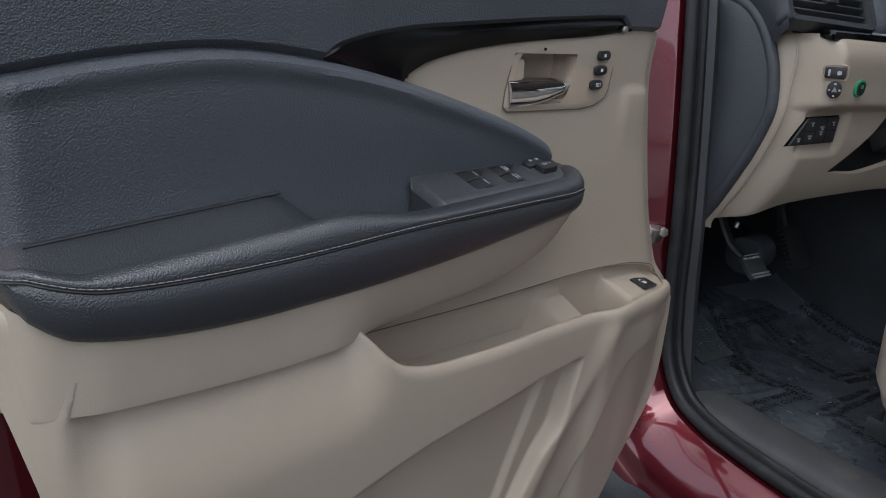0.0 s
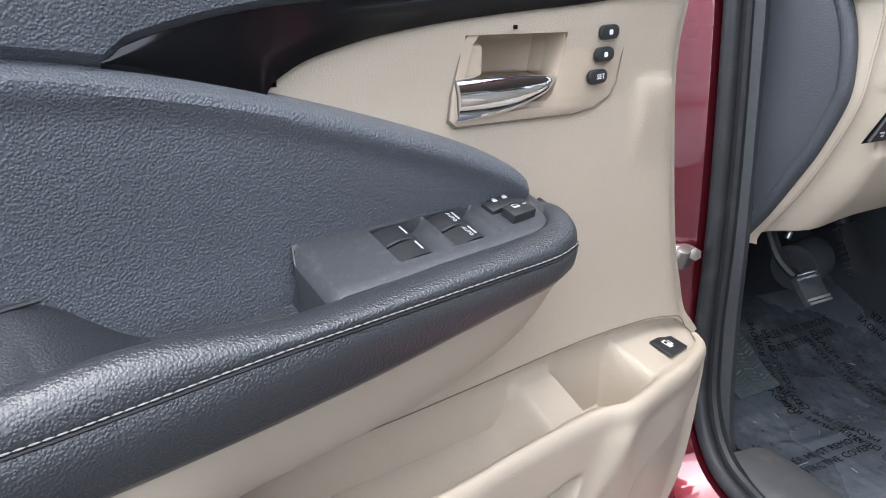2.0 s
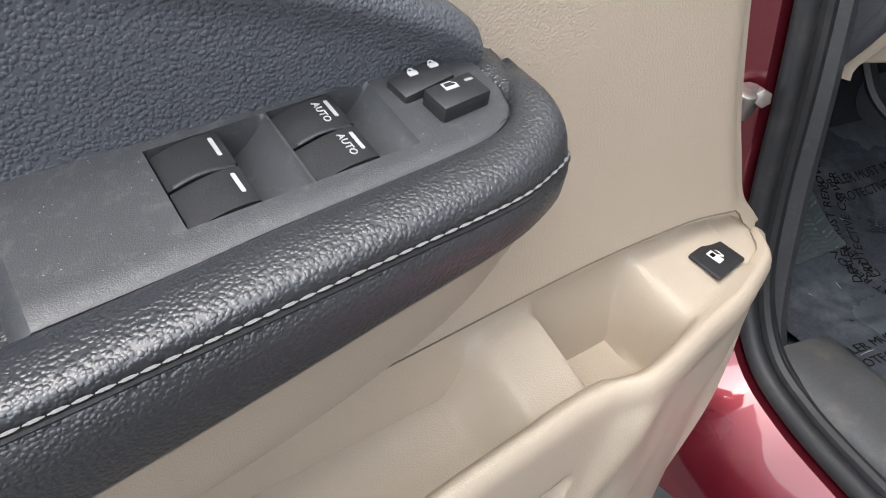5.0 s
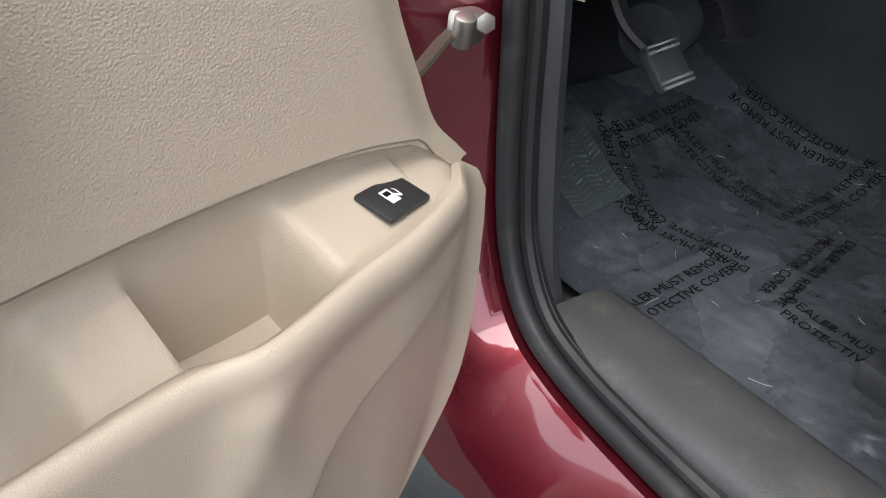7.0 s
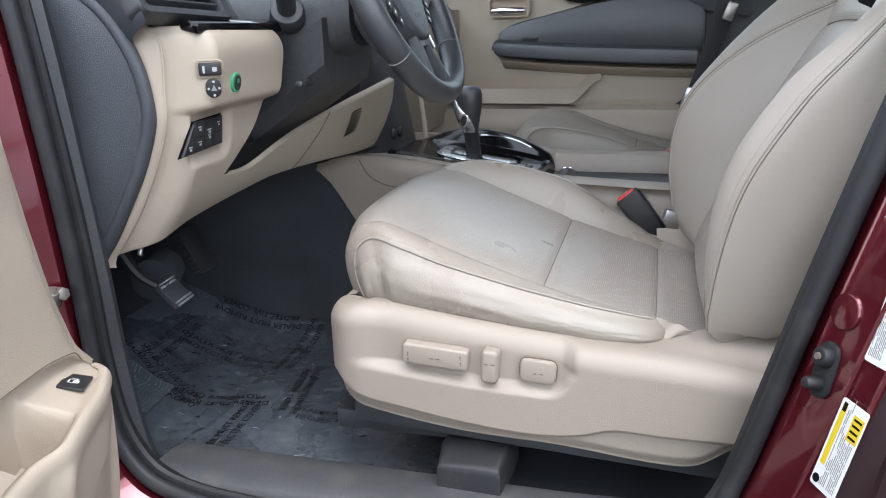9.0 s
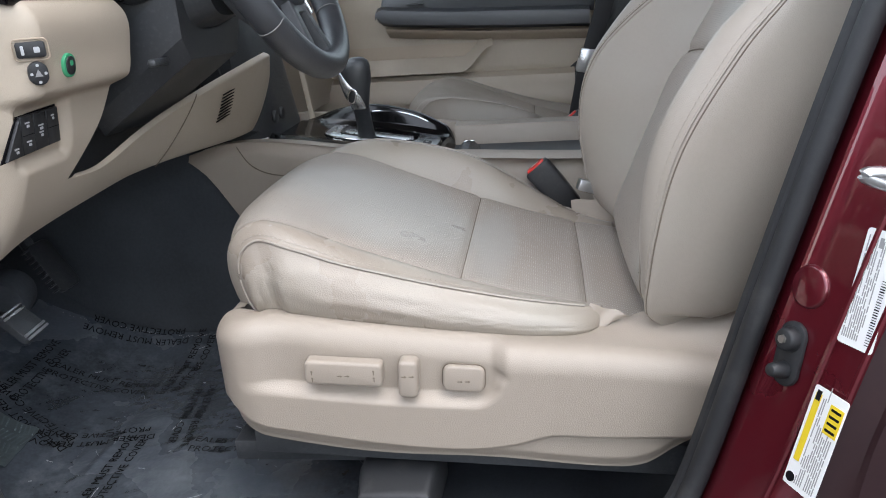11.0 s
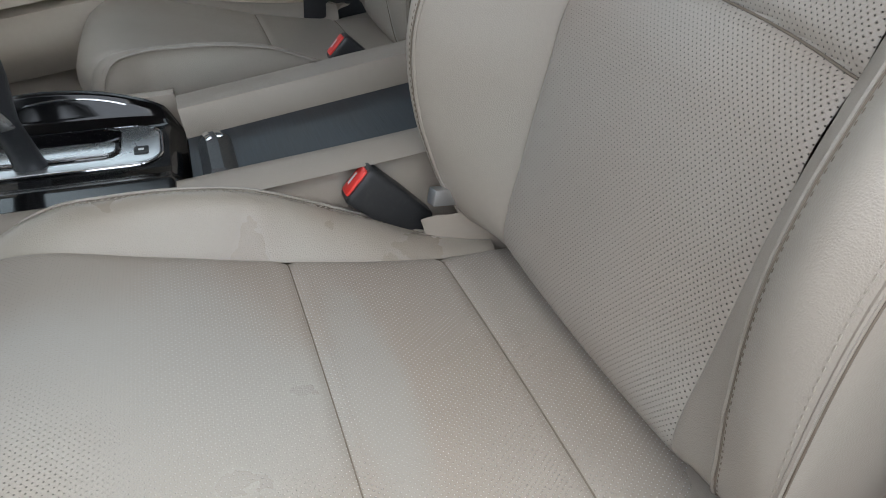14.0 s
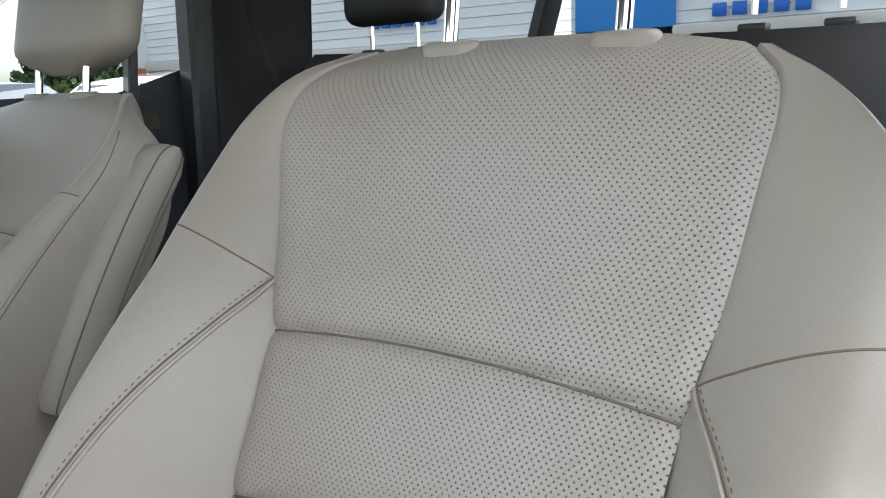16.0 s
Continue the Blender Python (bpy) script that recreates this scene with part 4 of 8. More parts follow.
def window_well(w_, auto):
    u0, u1, w0, w1 = w_
    w0, w1 = 0.0114, 0.0506

    def f(a, b):
        # scooped floor: deepest beside the switches on the door side, sweeping up to the far edge
        u = u0 + (u1 - u0) * a
        w = w0 + (w1 - w0) * b
        t_ = min(max((a - 0.55) / 0.45, 0.0), 1.0)
        d = -(0.006 + 0.011 * (1 - b)) * (1 - t_ ** 1.7)
        if b in (0.0, 1.0) or a in (0.0, 1.0):
            d = 0.001
        return S(u, w, d)
    part("switch_well", surface(36, 30, f), "switch_plate", switch_panel)
    for s in (0, 1):
        wm = w0 + (w1 - w0) * (0.255 + 0.49 * s)
        hw = 0.0089

        def g(a, b):
            # rocker: curved top with a raised front lip
            u = u0 + 0.0012 + 0.0265 * a
            w = wm + hw * (2 * b - 1)
            h = -0.0032 + 0.0046 * math.sin(math.pi * (0.08 + 0.62 * a)) - 0.006 * step(0.93, 1.0, a)
            return S(u, w, h)
        sw = part("window_switch", surface(16, 4, g, back=-SN * 0.008), "switch_black", switch_panel, "black window switch with white marking", angle=50)

        def top(a, up=0.0):
            return -0.0032 + 0.0046 * math.sin(math.pi * (0.08 + 0.62 * a)) + up
        bu = 0.80
        part("bar_mark", prism(rounded(0.0016, 0.0100, 0.0005, 2), 0.0003, Sm(u0 + 0.0012 + 0.0265 * bu, wm - 0.001, top(bu, 0.0001)) @ pose(0, 0, 0, 0, 12, 0)), "mark", sw)
        if auto:
            lettering("marking", "AUTO", 0.0043, Sm(u0 + 0.0012 + 0.0265 * 0.64, wm - 0.0005, top(0.64, 0.0003)) @ pose(0, 0, 0, 0, 5, 0) @ pose(0, 0, 0, 0, 0, -90), "mark", sw, 0.0002)
    # split line between the two rockers
    wm = w0 + (w1 - w0) * 0.5
    part("switch_divider", tube([S(u0 + 0.003 + 0.022 * k / 8, wm, 0.0022 * math.sin(math.pi * k / 8)) for k in range(9)], 0.0009, 6), "black_plastic", switch_panel)


window_well(W1, False)
window_well(W2, True)
lk = part("lock_switch", box((0.0245, 0.0135, 0.007), Sm(-0.0325, 0.0232, 0.0020) @ pose(0, 0, 0, 0, -5, 4), 0.0016), "switch_black", switch_panel, "black door lock rocker switch")
for du, lab in ((-0.0022, 0), (0.0073, 1)):
    part("padlock_mark", prism(rounded(0.0042, 0.0030, 0.0006, 2), 0.0003, Sm(-0.0325 + du, 0.0204, 0.0056 + 0.09 * du)), "mark", lk)
    part("shackle_mark", tube([Sm(-0.0325 + du, 0.0204, 0.0058 + 0.09 * du) @ Vector((0.0013 * math.cos(a), 0.0012 + 0.0017 * math.sin(a), 0)) for a in [math.pi * k / 6 for k in range(7)]], 0.00035, 5), "mark", lk)
wl = part("window_lock_button", box((0.0230, 0.0140, 0.009), Sm(-0.0262, 0.0385, 0.0035) @ pose(0, 0, 0, 0, 0, 4), 0.0012), "switch_black", switch_panel, "square black window lock button")
part("marking", prism([(-0.003, -0.002), (0.003, -0.002), (0.003, 0.0005), (0.001, 0.0024), (-0.003, 0.0024)], 0.0003, Sm(-0.0277, 0.0357, 0.0080)), "mark", wl)
part("marking", prism([(-0.0022, -0.0002), (0.0022, -0.0002), (0.0022, 0.0004), (0.0008, 0.0018), (-0.0022, 0.0018)], 0.0003, Sm(-0.0277, 0.0357, 0.0081)), "switch_black", wl)
part("indicator", prism(rounded(0.0036, 0.0014, 0.0003, 2), 0.0003, Sm(-0.0190, 0.0355, 0.0080)), "grey_print", wl)

rnd_d = random.Random(21)
bm = bmesh.new()
for _ in range(110):
    u_, w_, r_ = rnd_d.uniform(-0.188, -0.02), rnd_d.uniform(0.006, 0.058), rnd_d.uniform(0.00012, 0.00034)
    if any(q_[0] - 0.001 < u_ < q_[1] + 0.001 for q_ in (W1, W2)) and 0.0104 < w_ < 0.0516:
        continue
    bm.faces.new([bm.verts.new(S(u_ + r_ * math.cos(q_), w_ + r_ * math.sin(q_), 0.00125)) for q_ in (0, 1.3, 2.5, 3.8, 5.0)])
tagged(part("dust_glint", bm, "grey_print", switch_panel, "pale specks of dust"), kind="stuff")

# beige support under the armrest
def arm_base(a, b):
    u = -0.585 + 0.603 * a
    out = max(lerp_table(ARM_OUT, u) - 0.008 - 0.004 * step(-0.520, -0.548, u), 0.012)
    zt = lerp_table(ARM_LOW, u) + 0.004 + 0.012 * step(0.0, 0.013, u)
    k = step(-0.33, -0.25, u)   # 0: hanging clear of the hollow; 1: meeting the panel
    zl = lerp_table([(-0.585, 0.800), (-0.53, 0.805), (-0.40, 0.808), (-0.30, 0.816), (-0.20, 0.827), (-0.12, 0.839), (-0.05, 0.859), (-0.012, 0.880), (0.010, 0.900)], u)
    inn, edge = (out - 0.035) * (1 - k), (out - 0.006) * (1 - k) + out * 0.70 * k
    if b < 0.3:
        s = b / 0.3
        return D(u, inn + (edge - inn) * math.sin(s * math.pi / 2) ** 0.8, zl - 0.008 * (1 - s) ** 2)
    s = (b - 0.3) / 0.7
    return D(u, edge + (out - edge) * s ** 0.8, zl + (zt - zl) * s)


part("armrest_base", surface(90, 30, arm_base), "beige_plastic", driver_door, "beige plastic below the armrest")

# lower panel with map pocket
FLOOR_Z = [(-0.29, 0.80), (-0.265, 0.752), (-0.245, 0.734), (-0.22, 0.724), (-0.004, 0.726), (0.002, 0.729), (0.020, 0.750), (0.025, 0.7535), (0.030, 0.754), (0.064, 0.754), (0.068, 0.752), (0.071, 0.744), (0.078, 0.716), (0.083, 0.713), (0.137, 0.713), (0.141, 0.717), (0.148, 0.748), (0.152, 0.762), (0.158, 0.768), (0.20, 0.767), (0.26, 0.762), (0.30, 0.752), (0.33, 0.735)]


def front_w(u, z):
    base = lerp_table(RIM_W, u)
    rz = lerp_table(RIM_Z, u)
    # raised band under the rim, then recesses
    low = step(rz - 0.045, rz - 0.085, z)
    tumble = 0.030 * step(0.80, 0.42, z)
    arch = lerp_table([(-0.40, 0.56), (-0.33, 0.63), (-0.254, 0.666), (-0.183, 0.684), (-0.052, 0.703), (0.032, 0.713), (0.06, 0.716)], u)
    right_lim = lerp_table([(0.40, -0.12), (0.586, -0.016), (0.625, 0.015), (0.668, 0.026), (0.72, 0.038)], z)
    left_lim = -0.33 - 0.5 * (0.66 - z)
    ins = step(arch + 0.005, arch - 0.007, z) * step(right_lim + 0.005, right_lim - 0.005, u) * step(left_lim - 0.012, left_lim + 0.01, u)
    cr = -0.02 - 0.34 * (0.69 - z)
    crease = step(cr - 0.003, cr + 0.003, u)
    w = base - tumble - 0.024 * ins + 0.009 * ins * crease * step(0.07, 0.0, u - cr)
    # rounded ridge between the two recesses
    rc = lerp_table([(0.45, -0.07), (0.582, 0.002), (0.627, 0.025), (0.676, 0.057), (0.725, 0.078), (0.755, 0.086)], z)
    under = step(0.757, 0.735, z)
    w += 0.004 * under * math.exp(-((u - rc) / 0.016) ** 2) - 0.004 * under * step(rc, rc + 0.05, u)
    # second recess beyond the ridge
    rid = lerp_table([(0.40, 0.0), (0.56, 0.078), (0.61, 0.098), (0.655, 0.119), (0.675, 0.136), (0.685, 0.157), (0.695, 0.192), (0.705, 0.232), (0.715, 0.30)], z)
    w -= 0.010 * step(rid - 0.001, rid + 0.007 + 0.06 * step(0.66, 0.70, z), u) * step(0.318, 0.25, u)
    # hollow below the armrest ledge
    led = lerp_table([(-0.60, 0.72), (-0.552, 0.80), (-0.534, 0.845), (-0.48, 0.866), (-0.382, 0.870), (-0.29, 0.870)], u)
    zc = 0.735 + 0.155 * (u + 0.391)
    w -= 0.026 * step(led + 0.006, led - 0.012, z) * step(-0.560, -0.515, u) * step(-0.262, -0.315, u) * step(zc - 0.03, led - 0.03, z)
    er = lerp_table(EDGE_R, z)
    e = step(er - 0.05, er, u)
    return w * (1 - e) - 0.008 * e


def lower_ring(u):
    rz = lerp_table(RIM_Z, u)
    fz = min(lerp_table(FLOOR_Z, u), rz - 0.001)
    lid = step(0.010, 0.026, u) * (1 - step(0.066, 0.073, u)) + step(0.140, 0.153, u)   # where the top is closed
    pts = []
    for k in range(110):
        z = 0.40 + (rz - 0.012 - 0.40) * k / 109
        uu = max(min(u, lerp_table(EDGE_R, z)), lerp_table(EDGE_L, z))
        pts.append(D(uu, front_w(uu, z), z))
    uu = max(min(u, lerp_table(EDGE_R, rz)), lerp_table(EDGE_L, rz))
    fw = front_w(uu, rz - 0.012)
    inn = fw - 0.013
    bw = min(panel_w(uu, rz) - 0.014, inn - 0.001)
    tail = step(0.250, 0.283, u)
    bz = fz + lid * (0.781 - 0.006 * step(0.2, 0.26, u) - fz) * (1.0 if u > 0.1 else 0.72) + 0.010 * step(0.068, 0.040, u) * (1 - lid)   # back of the floor, higher under the lid
    bz += (rz - 0.002 - bz) * tail
    top = lerp_table(SEAM_Z, u) if u > -0.29 else rz + 0.01
    top += (rz - 0.002 - top) * tail
    bw = min(bw + (panel_w(uu, rz) + 0.001 - bw) * tail, inn - 0.001)
    f = (1.0 if inn > 0.03 else 0.3) * (1 - tail)
    pts += [D(uu, fw - 0.0008, rz - 0.006), D(uu, fw - 0.003, rz - 0.002), D(uu, fw - 0.006, rz), D(uu, fw - 0.009, rz - 0.001), D(uu, inn - 0.001, max(rz - 0.003 - 0.002 * (1 - lid), fz)),
            D(uu, inn - 0.003 * f, fz + (rz - 0.003 - fz) * 0.5), D(uu, inn - 0.006 * f, fz + 0.004 * (1 - lid)), D(uu, inn - 0.010 * f, fz)]
    a, b = inn - 0.010 * f, bw + (0.012 + 0.006 * (1 - lid)) * f
    for k in (0.25, 0.5, 0.75, 1.0):
        pts.append(D(uu, a + (b - a) * k, fz + (bz - fz) * k ** (1 + 3 * (1 - lid))))
    pts += [D(uu, bw + 0.005 * f, bz + 0.004 * (1 - 0.5 * lid)), D(uu, bw + 0.002, bz + (max(top - 0.004, bz + 0.004 * (1 - tail)) - bz) * 0.5), D(uu, bw + 0.001, max(top - 0.003, bz + 0.004 * (1 - tail))), D(uu, bw + 0.010 * (1 - tail), max(top, bz + 0.005 * (1 - tail)))]
    return pts


lus = [-0.615, -0.60, -0.59, -0.583, -0.577, -0.571, -0.565] + [-0.56 + 0.87 * k / 300 for k in range(301)] + [0.314, 0.318, 0.322]
bm = bmesh.new()
strip(bm, [lower_ring(u) for u in lus])
lower_panel = part("lower_panel", bm, "beige_plastic", driver_door, "moulded beige plastic with a map pocket and cup recess", angle=60)
part("seam_line", tube([D(u, panel_w(min(u, 0.25), 0.79) + 0.0002, lerp_table(SEAM_Z, u) - 0.0005) for u in [-0.242 + 0.504 * k / 80 for k in range(81)]], 0.0006, 6), "seam", driver_door)
DTOP = pose(0, 0, 0, 0, 0, 25) @ pose(0, 0, 0, 15, 6, 0)
fb = part("fuel_button", prism(rounded(0.040, 0.0265, 0.002, 2), 0.0022, Matrix.Translation(D(0.212, 0.0175, 0.7722)) @ DTOP, 0.0008), "switch_black", driver_door, "black fuel door release button with a white pump symbol")
part("pump_symbol", prism([(-0.006, -0.005), (0.002, -0.005), (0.002, -0.001), (0.004, -0.003), (0.006, -0.003), (0.0065, 0.003), (0.004, 0.005), (0.0055, 0.0025), (0.005, -0.0015), (0.0035, 0.0), (0.002, 0.001), (0.002, 0.006), (-0.006, 0.006)], 0.0003, Matrix.Translation(D(0.212, 0.0175, 0.7742)) @ DTOP), "white", fb)
part("pump_window", prism(rounded(0.005, 0.0035, 0.0005, 2, -0.002, 0.0025), 0.0002, Matrix.Translation(D(0.212, 0.0175, 0.7745)) @ DTOP), "ink", fb)

# check strap between door and pillar
strap = thing("door_check", (0.80, 0.985, 0.78), "greasy steel door check arm bolted to the pillar", "door check")
part("arm", tube([(0.79, 0.992, 0.782), (0.765, 0.978, 0.779), (0.735, 0.955, 0.776), (0.70, 0.93, 0.773)], 0.007, 8, flat=0.5), "grease", strap)
part("bracket", box((0.034, 0.020, 0.030), pose(0.795, 0.988, 0.783, 0, 10, 20), 0.006), "steel", strap)
part("roller", cylinder(0.009, 0.009, 0.026, pose(0.783, 0.975, 0.785, 15, 0, 0), 16, 0.0015), "steel", strap, "worn steel roller")
part("bolt", cylinder(0.010, 0.009, 0.012, pose(0.806, 0.978, 0.787, 80, 0, -20), 6, 0.001), "steel", strap)

# ---- front seats ----
# profiles of the driver's seat: side view tables, x measured from the seat's middle
CUSH_MID = [(0.118, 0.683), (0.150, 0.690), (0.211, 0.703), (0.30, 0.727), (0.378, 0.752), (0.48, 0.790), (0.56, 0.820), (0.61, 0.834), (0.645, 0.837), (0.670, 0.827), (0.687, 0.805), (0.692, 0.775), (0.686, 0.74), (0.676, 0.715)]
BACK_MID = [(0.66, 0.098), (0.695, 0.134), (0.725, 0.146), (0.80, 0.119), (0.90, 0.078), (0.980, 0.034), (1.097, -0.034), (1.20, -0.085), (1.27, -0.115), (1.305, -0.14), (1.322, -0.175)]


def seat(name, cx, label, worn, head=1.40, dy=0.0, side=1, recline=0.0):
    """side 1: the outer side lies towards smaller x (driver); -1 mirrors it."""
    def P(x, y, z, back=False):
        """Seat point: x from the seat's middle, positive towards the car's outer side."""
        if not back and y > 0.5 and z > 0.69 and -0.32 < x < 0.32:
            y -= 0.050 * max(0.0, (min(abs(x), 0.262) - 0.10) / 0.16) ** 2 * step(0.50, 0.68, y)
        if back and recline:
            c, s = math.cos(radians(recline)), math.sin(radians(recline))
            yy, zz = y - 0.15, z - 0.70
            y, z = 0.15 + yy * c - zz * s, 0.70 + yy * s + zz * c
        if back and x > 0:
            z -= 0.014 * step(0.06, 0.22, x) * step(1.20, 1.31, z)
        return Vector((cx - side * x, y + dy, z))

    root = thing(name, (cx, 0.40 + dy, 0.50), label, "car seat", "front seats")
    insert, seat_top, side_mat = ("perforated", "perforated_seat", "creased_leather") if worn else ("beige_leather", "beige_leather", "beige_leather")

    # cushion cross-section along the length: t runs from the back, over the front edge and down
    pts = CUSH_MID
    arc = [0.0]
    for a, b in zip(pts, pts[1:]):
        arc.append(arc[-1] + math.hypot(b[0] - a[0], b[1] - a[1]))
    ty = [(s / arc[-1], p[0]) for s, p in zip(arc, pts)]
    tz = [(s / arc[-1], p[1]) for s, p in zip(arc, pts)]

    def half(t):   # half width of the insert
        y = lerp_table(ty, t)
        return lerp_table([(0.12, 0.196), (0.21, 0.190), (0.378, 0.199), (0.55, 0.205), (0.66, 0.200)], y)

    def groove(t, s):
        y = lerp_table(ty, t)
        g = 0.0
        for y0 in (0.210, 0.370):
            g += 0.004 * math.exp(-((y - y0) / 0.005) ** 2)
        front = 1 if t < 0.72 else 0.4
        return g * front

    def normal(t):
        e = 0.01
        dyy = lerp_table(ty, min(t + e, 1)) - lerp_table(ty, max(t - e, 0))
        dzz = lerp_table(tz, min(t + e, 1)) - lerp_table(tz, max(t - e, 0))
        l = math.hypot(dyy, dzz)
        return -dzz / l, dyy / l   # y, z parts pointing out of the cushion

    def cush(a, b):
        t = a
        h = half(t)
        x = h * (2 * b - 1)
        ny, nz = normal(t)
        crown = 0.006 * (1 - (2 * b - 1) ** 2) - 0.005 * max(0, abs(2 * b - 1) - 0.94) / 0.06
        sag = -0.005 * math.exp(-((lerp_table(ty, t) - 0.30) / 0.10) ** 2) * (1 - (2 * b - 1) ** 2)
        d = crown + sag - groove(t, b)
        return P(x, lerp_table(ty, t) + ny * d, lerp_table(tz, t) + nz * d)

    part("cushion_insert", surface(110, 40, cush, uv=lambda a, b: (2 * half(0.3) * b, arc[-1] * a)), seat_top, root, "perforated beige leather seat cushion" if worn else "beige leather seat cushion")

    # side bolsters of the cushion
    for sgn, nm in ((1, "cushion_bolster"), (-1, "cushion_bolster")):
        full = 0.262 if sgn > 0 else 0.268

        def bol(a, b, sgn=sgn, full=full):
            t = 0.037 + 0.963 * a if sgn < 0 else 0.117 + 0.883 * a
            h = half(t)
            y, z = lerp_table(ty, t), lerp_table(tz, t)
            ny, nz = normal(t)
            fw = lerp_table([(0.15, full - 0.030), (0.22, full - 0.014), (0.32, full), (0.60, full), (0.66, full - 0.012)], y)
            low = lerp_table([(0.15, 0.684), (0.22, 0.688), (0.368, 0.698), (0.504, 0.714), (0.629, 0.722), (0.69, 0.722)], y)

            rnd_ = lambda u: math.sqrt(1 - (1 - min(max(u, 0.0), 1.0)) ** 2)
            end = rnd_(a / 0.08) if sgn > 0 else 1.0

            def side_bulge(f):
                if sgn > 0:
                    return 0.029 * math.sin(math.pi * 0.86 * f ** 0.92) * (0.55 + 0.45 * rnd_((0.94 - t) / 0.34)) * end - 0.012 * (1 - end)
                return 0.008 * math.sin(math.pi * 0.84 * f)
            # top of the bolster, then piping edge, then side wall
            up = lerp_table([(0.15, 0.0), (0.206, 0.004), (0.30, 0.030), (0.40, 0.052), (0.485, 0.046), (0.56, 0.028), (0.63, 0.010), (0.69, 0.002)], y) if sgn < 0 else 0.006
            rel = lerp_table([(0.15, 0.014), (0.21, 0.021), (0.32, 0.014), (0.445, -0.001), (0.55, -0.013), (0.605, -0.018), (0.66, -0.014), (0.69, -0.008)], y)
            if b < 0.5:
                s = b / 0.5
                x = h + (fw - 0.012 - h) * s
                d = -0.006 * (1 - s) ** 6 + rel * s ** 1.5 + 0.007 * math.sin(math.pi * s)
                if sgn < 0:
                    d = -0.006 * (1 - s) ** 6 + up * math.sin(math.pi * 0.5 * min(s * 1.15, 1)) ** 1.3 - 0.006 * s ** 4
                wr = 0.0008 * math.sin(70 * y + 9 * s) * s * step(0.30, 0.2, y)
                x -= 0.012 * (1 - end) * s
                return P(sgn * x, y + ny * (d + wr), z + nz * (d + wr))
            s = (b - 0.5) / 0.5
            d = rel if sgn > 0 else up - 0.006
            y1, z1 = y + ny * d, z + nz * d
            pip = 0.0025 * math.exp(-(s / 0.05) ** 2)
            bulge = 0.0
            zz = z1 + (min(low, z1 - 0.004) - z1) * s
            yy = y1 - 0.020 * s * step(0.60, 0.66, y1) if t < 0.9 else y1 - 0.02 * s
            fold = 0.0
            if worn and sgn > 0:   # soft creases along the middle of the side and short folds at the front end
                soft_ = math.sin(math.pi * s) ** 0.7
                along = noise.noise(Vector((y * 9, s * 26 + 3 * noise.noise(Vector((y * 14, s * 3, 1.0))), 2.0)))
                fold = -0.0009 * max(0.0, 1 - abs(along) * 5) * soft_ * step(0.52, 0.34, y) * step(0.17, 0.22, y) * step(0.12, 0.3, s)
                fold += 0.0016 * noise.noise(Vector((y * 16, s * 7, 5.0))) * soft_
                fold += -0.0008 * max(0.0, 1 - abs(noise.noise(Vector((y * 60, s * 5, 9.0)))) * 4) * step(0.585, 0.635, y) * soft_
            return P(sgn * (fw - 0.012 + pip + side_bulge(s) + fold), yy, zz)

        bo = part(nm, surface(190 if worn and sgn > 0 else 80, 60 if worn and sgn > 0 else 36, bol), side_mat, root, "creased beige leather side bolster", angle=60)
        edge = [bol(0.04 + 0.95 * k / 70, 0.5) for k in range(71)]
        part("piping", tube([p + Vector((-side * sgn * 0.0010, 0, 0.0010)) for p in edge], 0.0017, 6), "beige_leather", bo)
        part("stitching", stitches([bol(0.04 + 0.80 * k / 60, 0.44) + Vector((0, 0, 0.0006)) for k in range(61)], 0.0035, 0.003, 0.0005), "thread_beige", bo)
    # bridge cloth where cushion meets backrest
    def skirt(a, b):
        A, B, C = Vector((0.232, 0.210, 0.727)), Vector((0.236, 0.160, 0.712)), Vector((0.246, 0.222, 0.690))
        q = A.lerp(C, a).lerp(B, b)
        return P(q.x + 0.002 * math.sin(9 * b + 4 * a), q.y, q.z + 0.0015 * math.sin(12 * b))
    def inner_skirt(a, b):
        q = Vector((-0.240, 0.214, 0.722)).lerp(Vector((-0.232, 0.212, 0.700)), a).lerp(Vector((-0.205, 0.125, 0.735 - 0.06 * a)), b)
        return P(q.x, q.y, q.z + 0.0015 * math.sin(11 * b))
    part("cushion_skirt", surface(10, 10, inner_skirt), "taupe_plastic", root, "pale cloth flap at the rear of the cushion")
    part("cushion_skirt", surface(10, 10, skirt), "taupe_plastic", root, "pale cloth flap at the rear of the cushion")
    part("cushion_rear", box((0.10, 0.18, 0.10), Matrix.Translation(P(0.195, 0.115, 0.638)), 0.02, 3), "beige_leather", root)

    # backrest insert
    def back_half(z, sgn=1):
        if sgn < 0:
            return lerp_table([(0.66, 0.160), (0.80, 0.166), (0.98, 0.170), (1.04, 0.173), (1.104, 0.184), (1.177, 0.211), (1.247, 0.232), (1.285, 0.229), (1.308, 0.206), (1.322, 0.165)], z)
        return lerp_table([(0.66, 0.160), (0.80, 0.163), (0.98, 0.165), (1.10, 0.170), (1.17, 0.183), (1.235, 0.190), (1.285, 0.193), (1.308, 0.186), (1.322, 0.165)], z)

    zarc = [0.0]
    for (z0, y0), (z1, y1) in zip(BACK_MID, BACK_MID[1:]):
        zarc.append(zarc[-1] + math.hypot(z1 - z0, y1 - y0))
    bz = [(s / zarc[-1], p[0]) for s, p in zip(zarc, BACK_MID)]
    by = [(s / zarc[-1], p[1]) for s, p in zip(zarc, BACK_MID)]

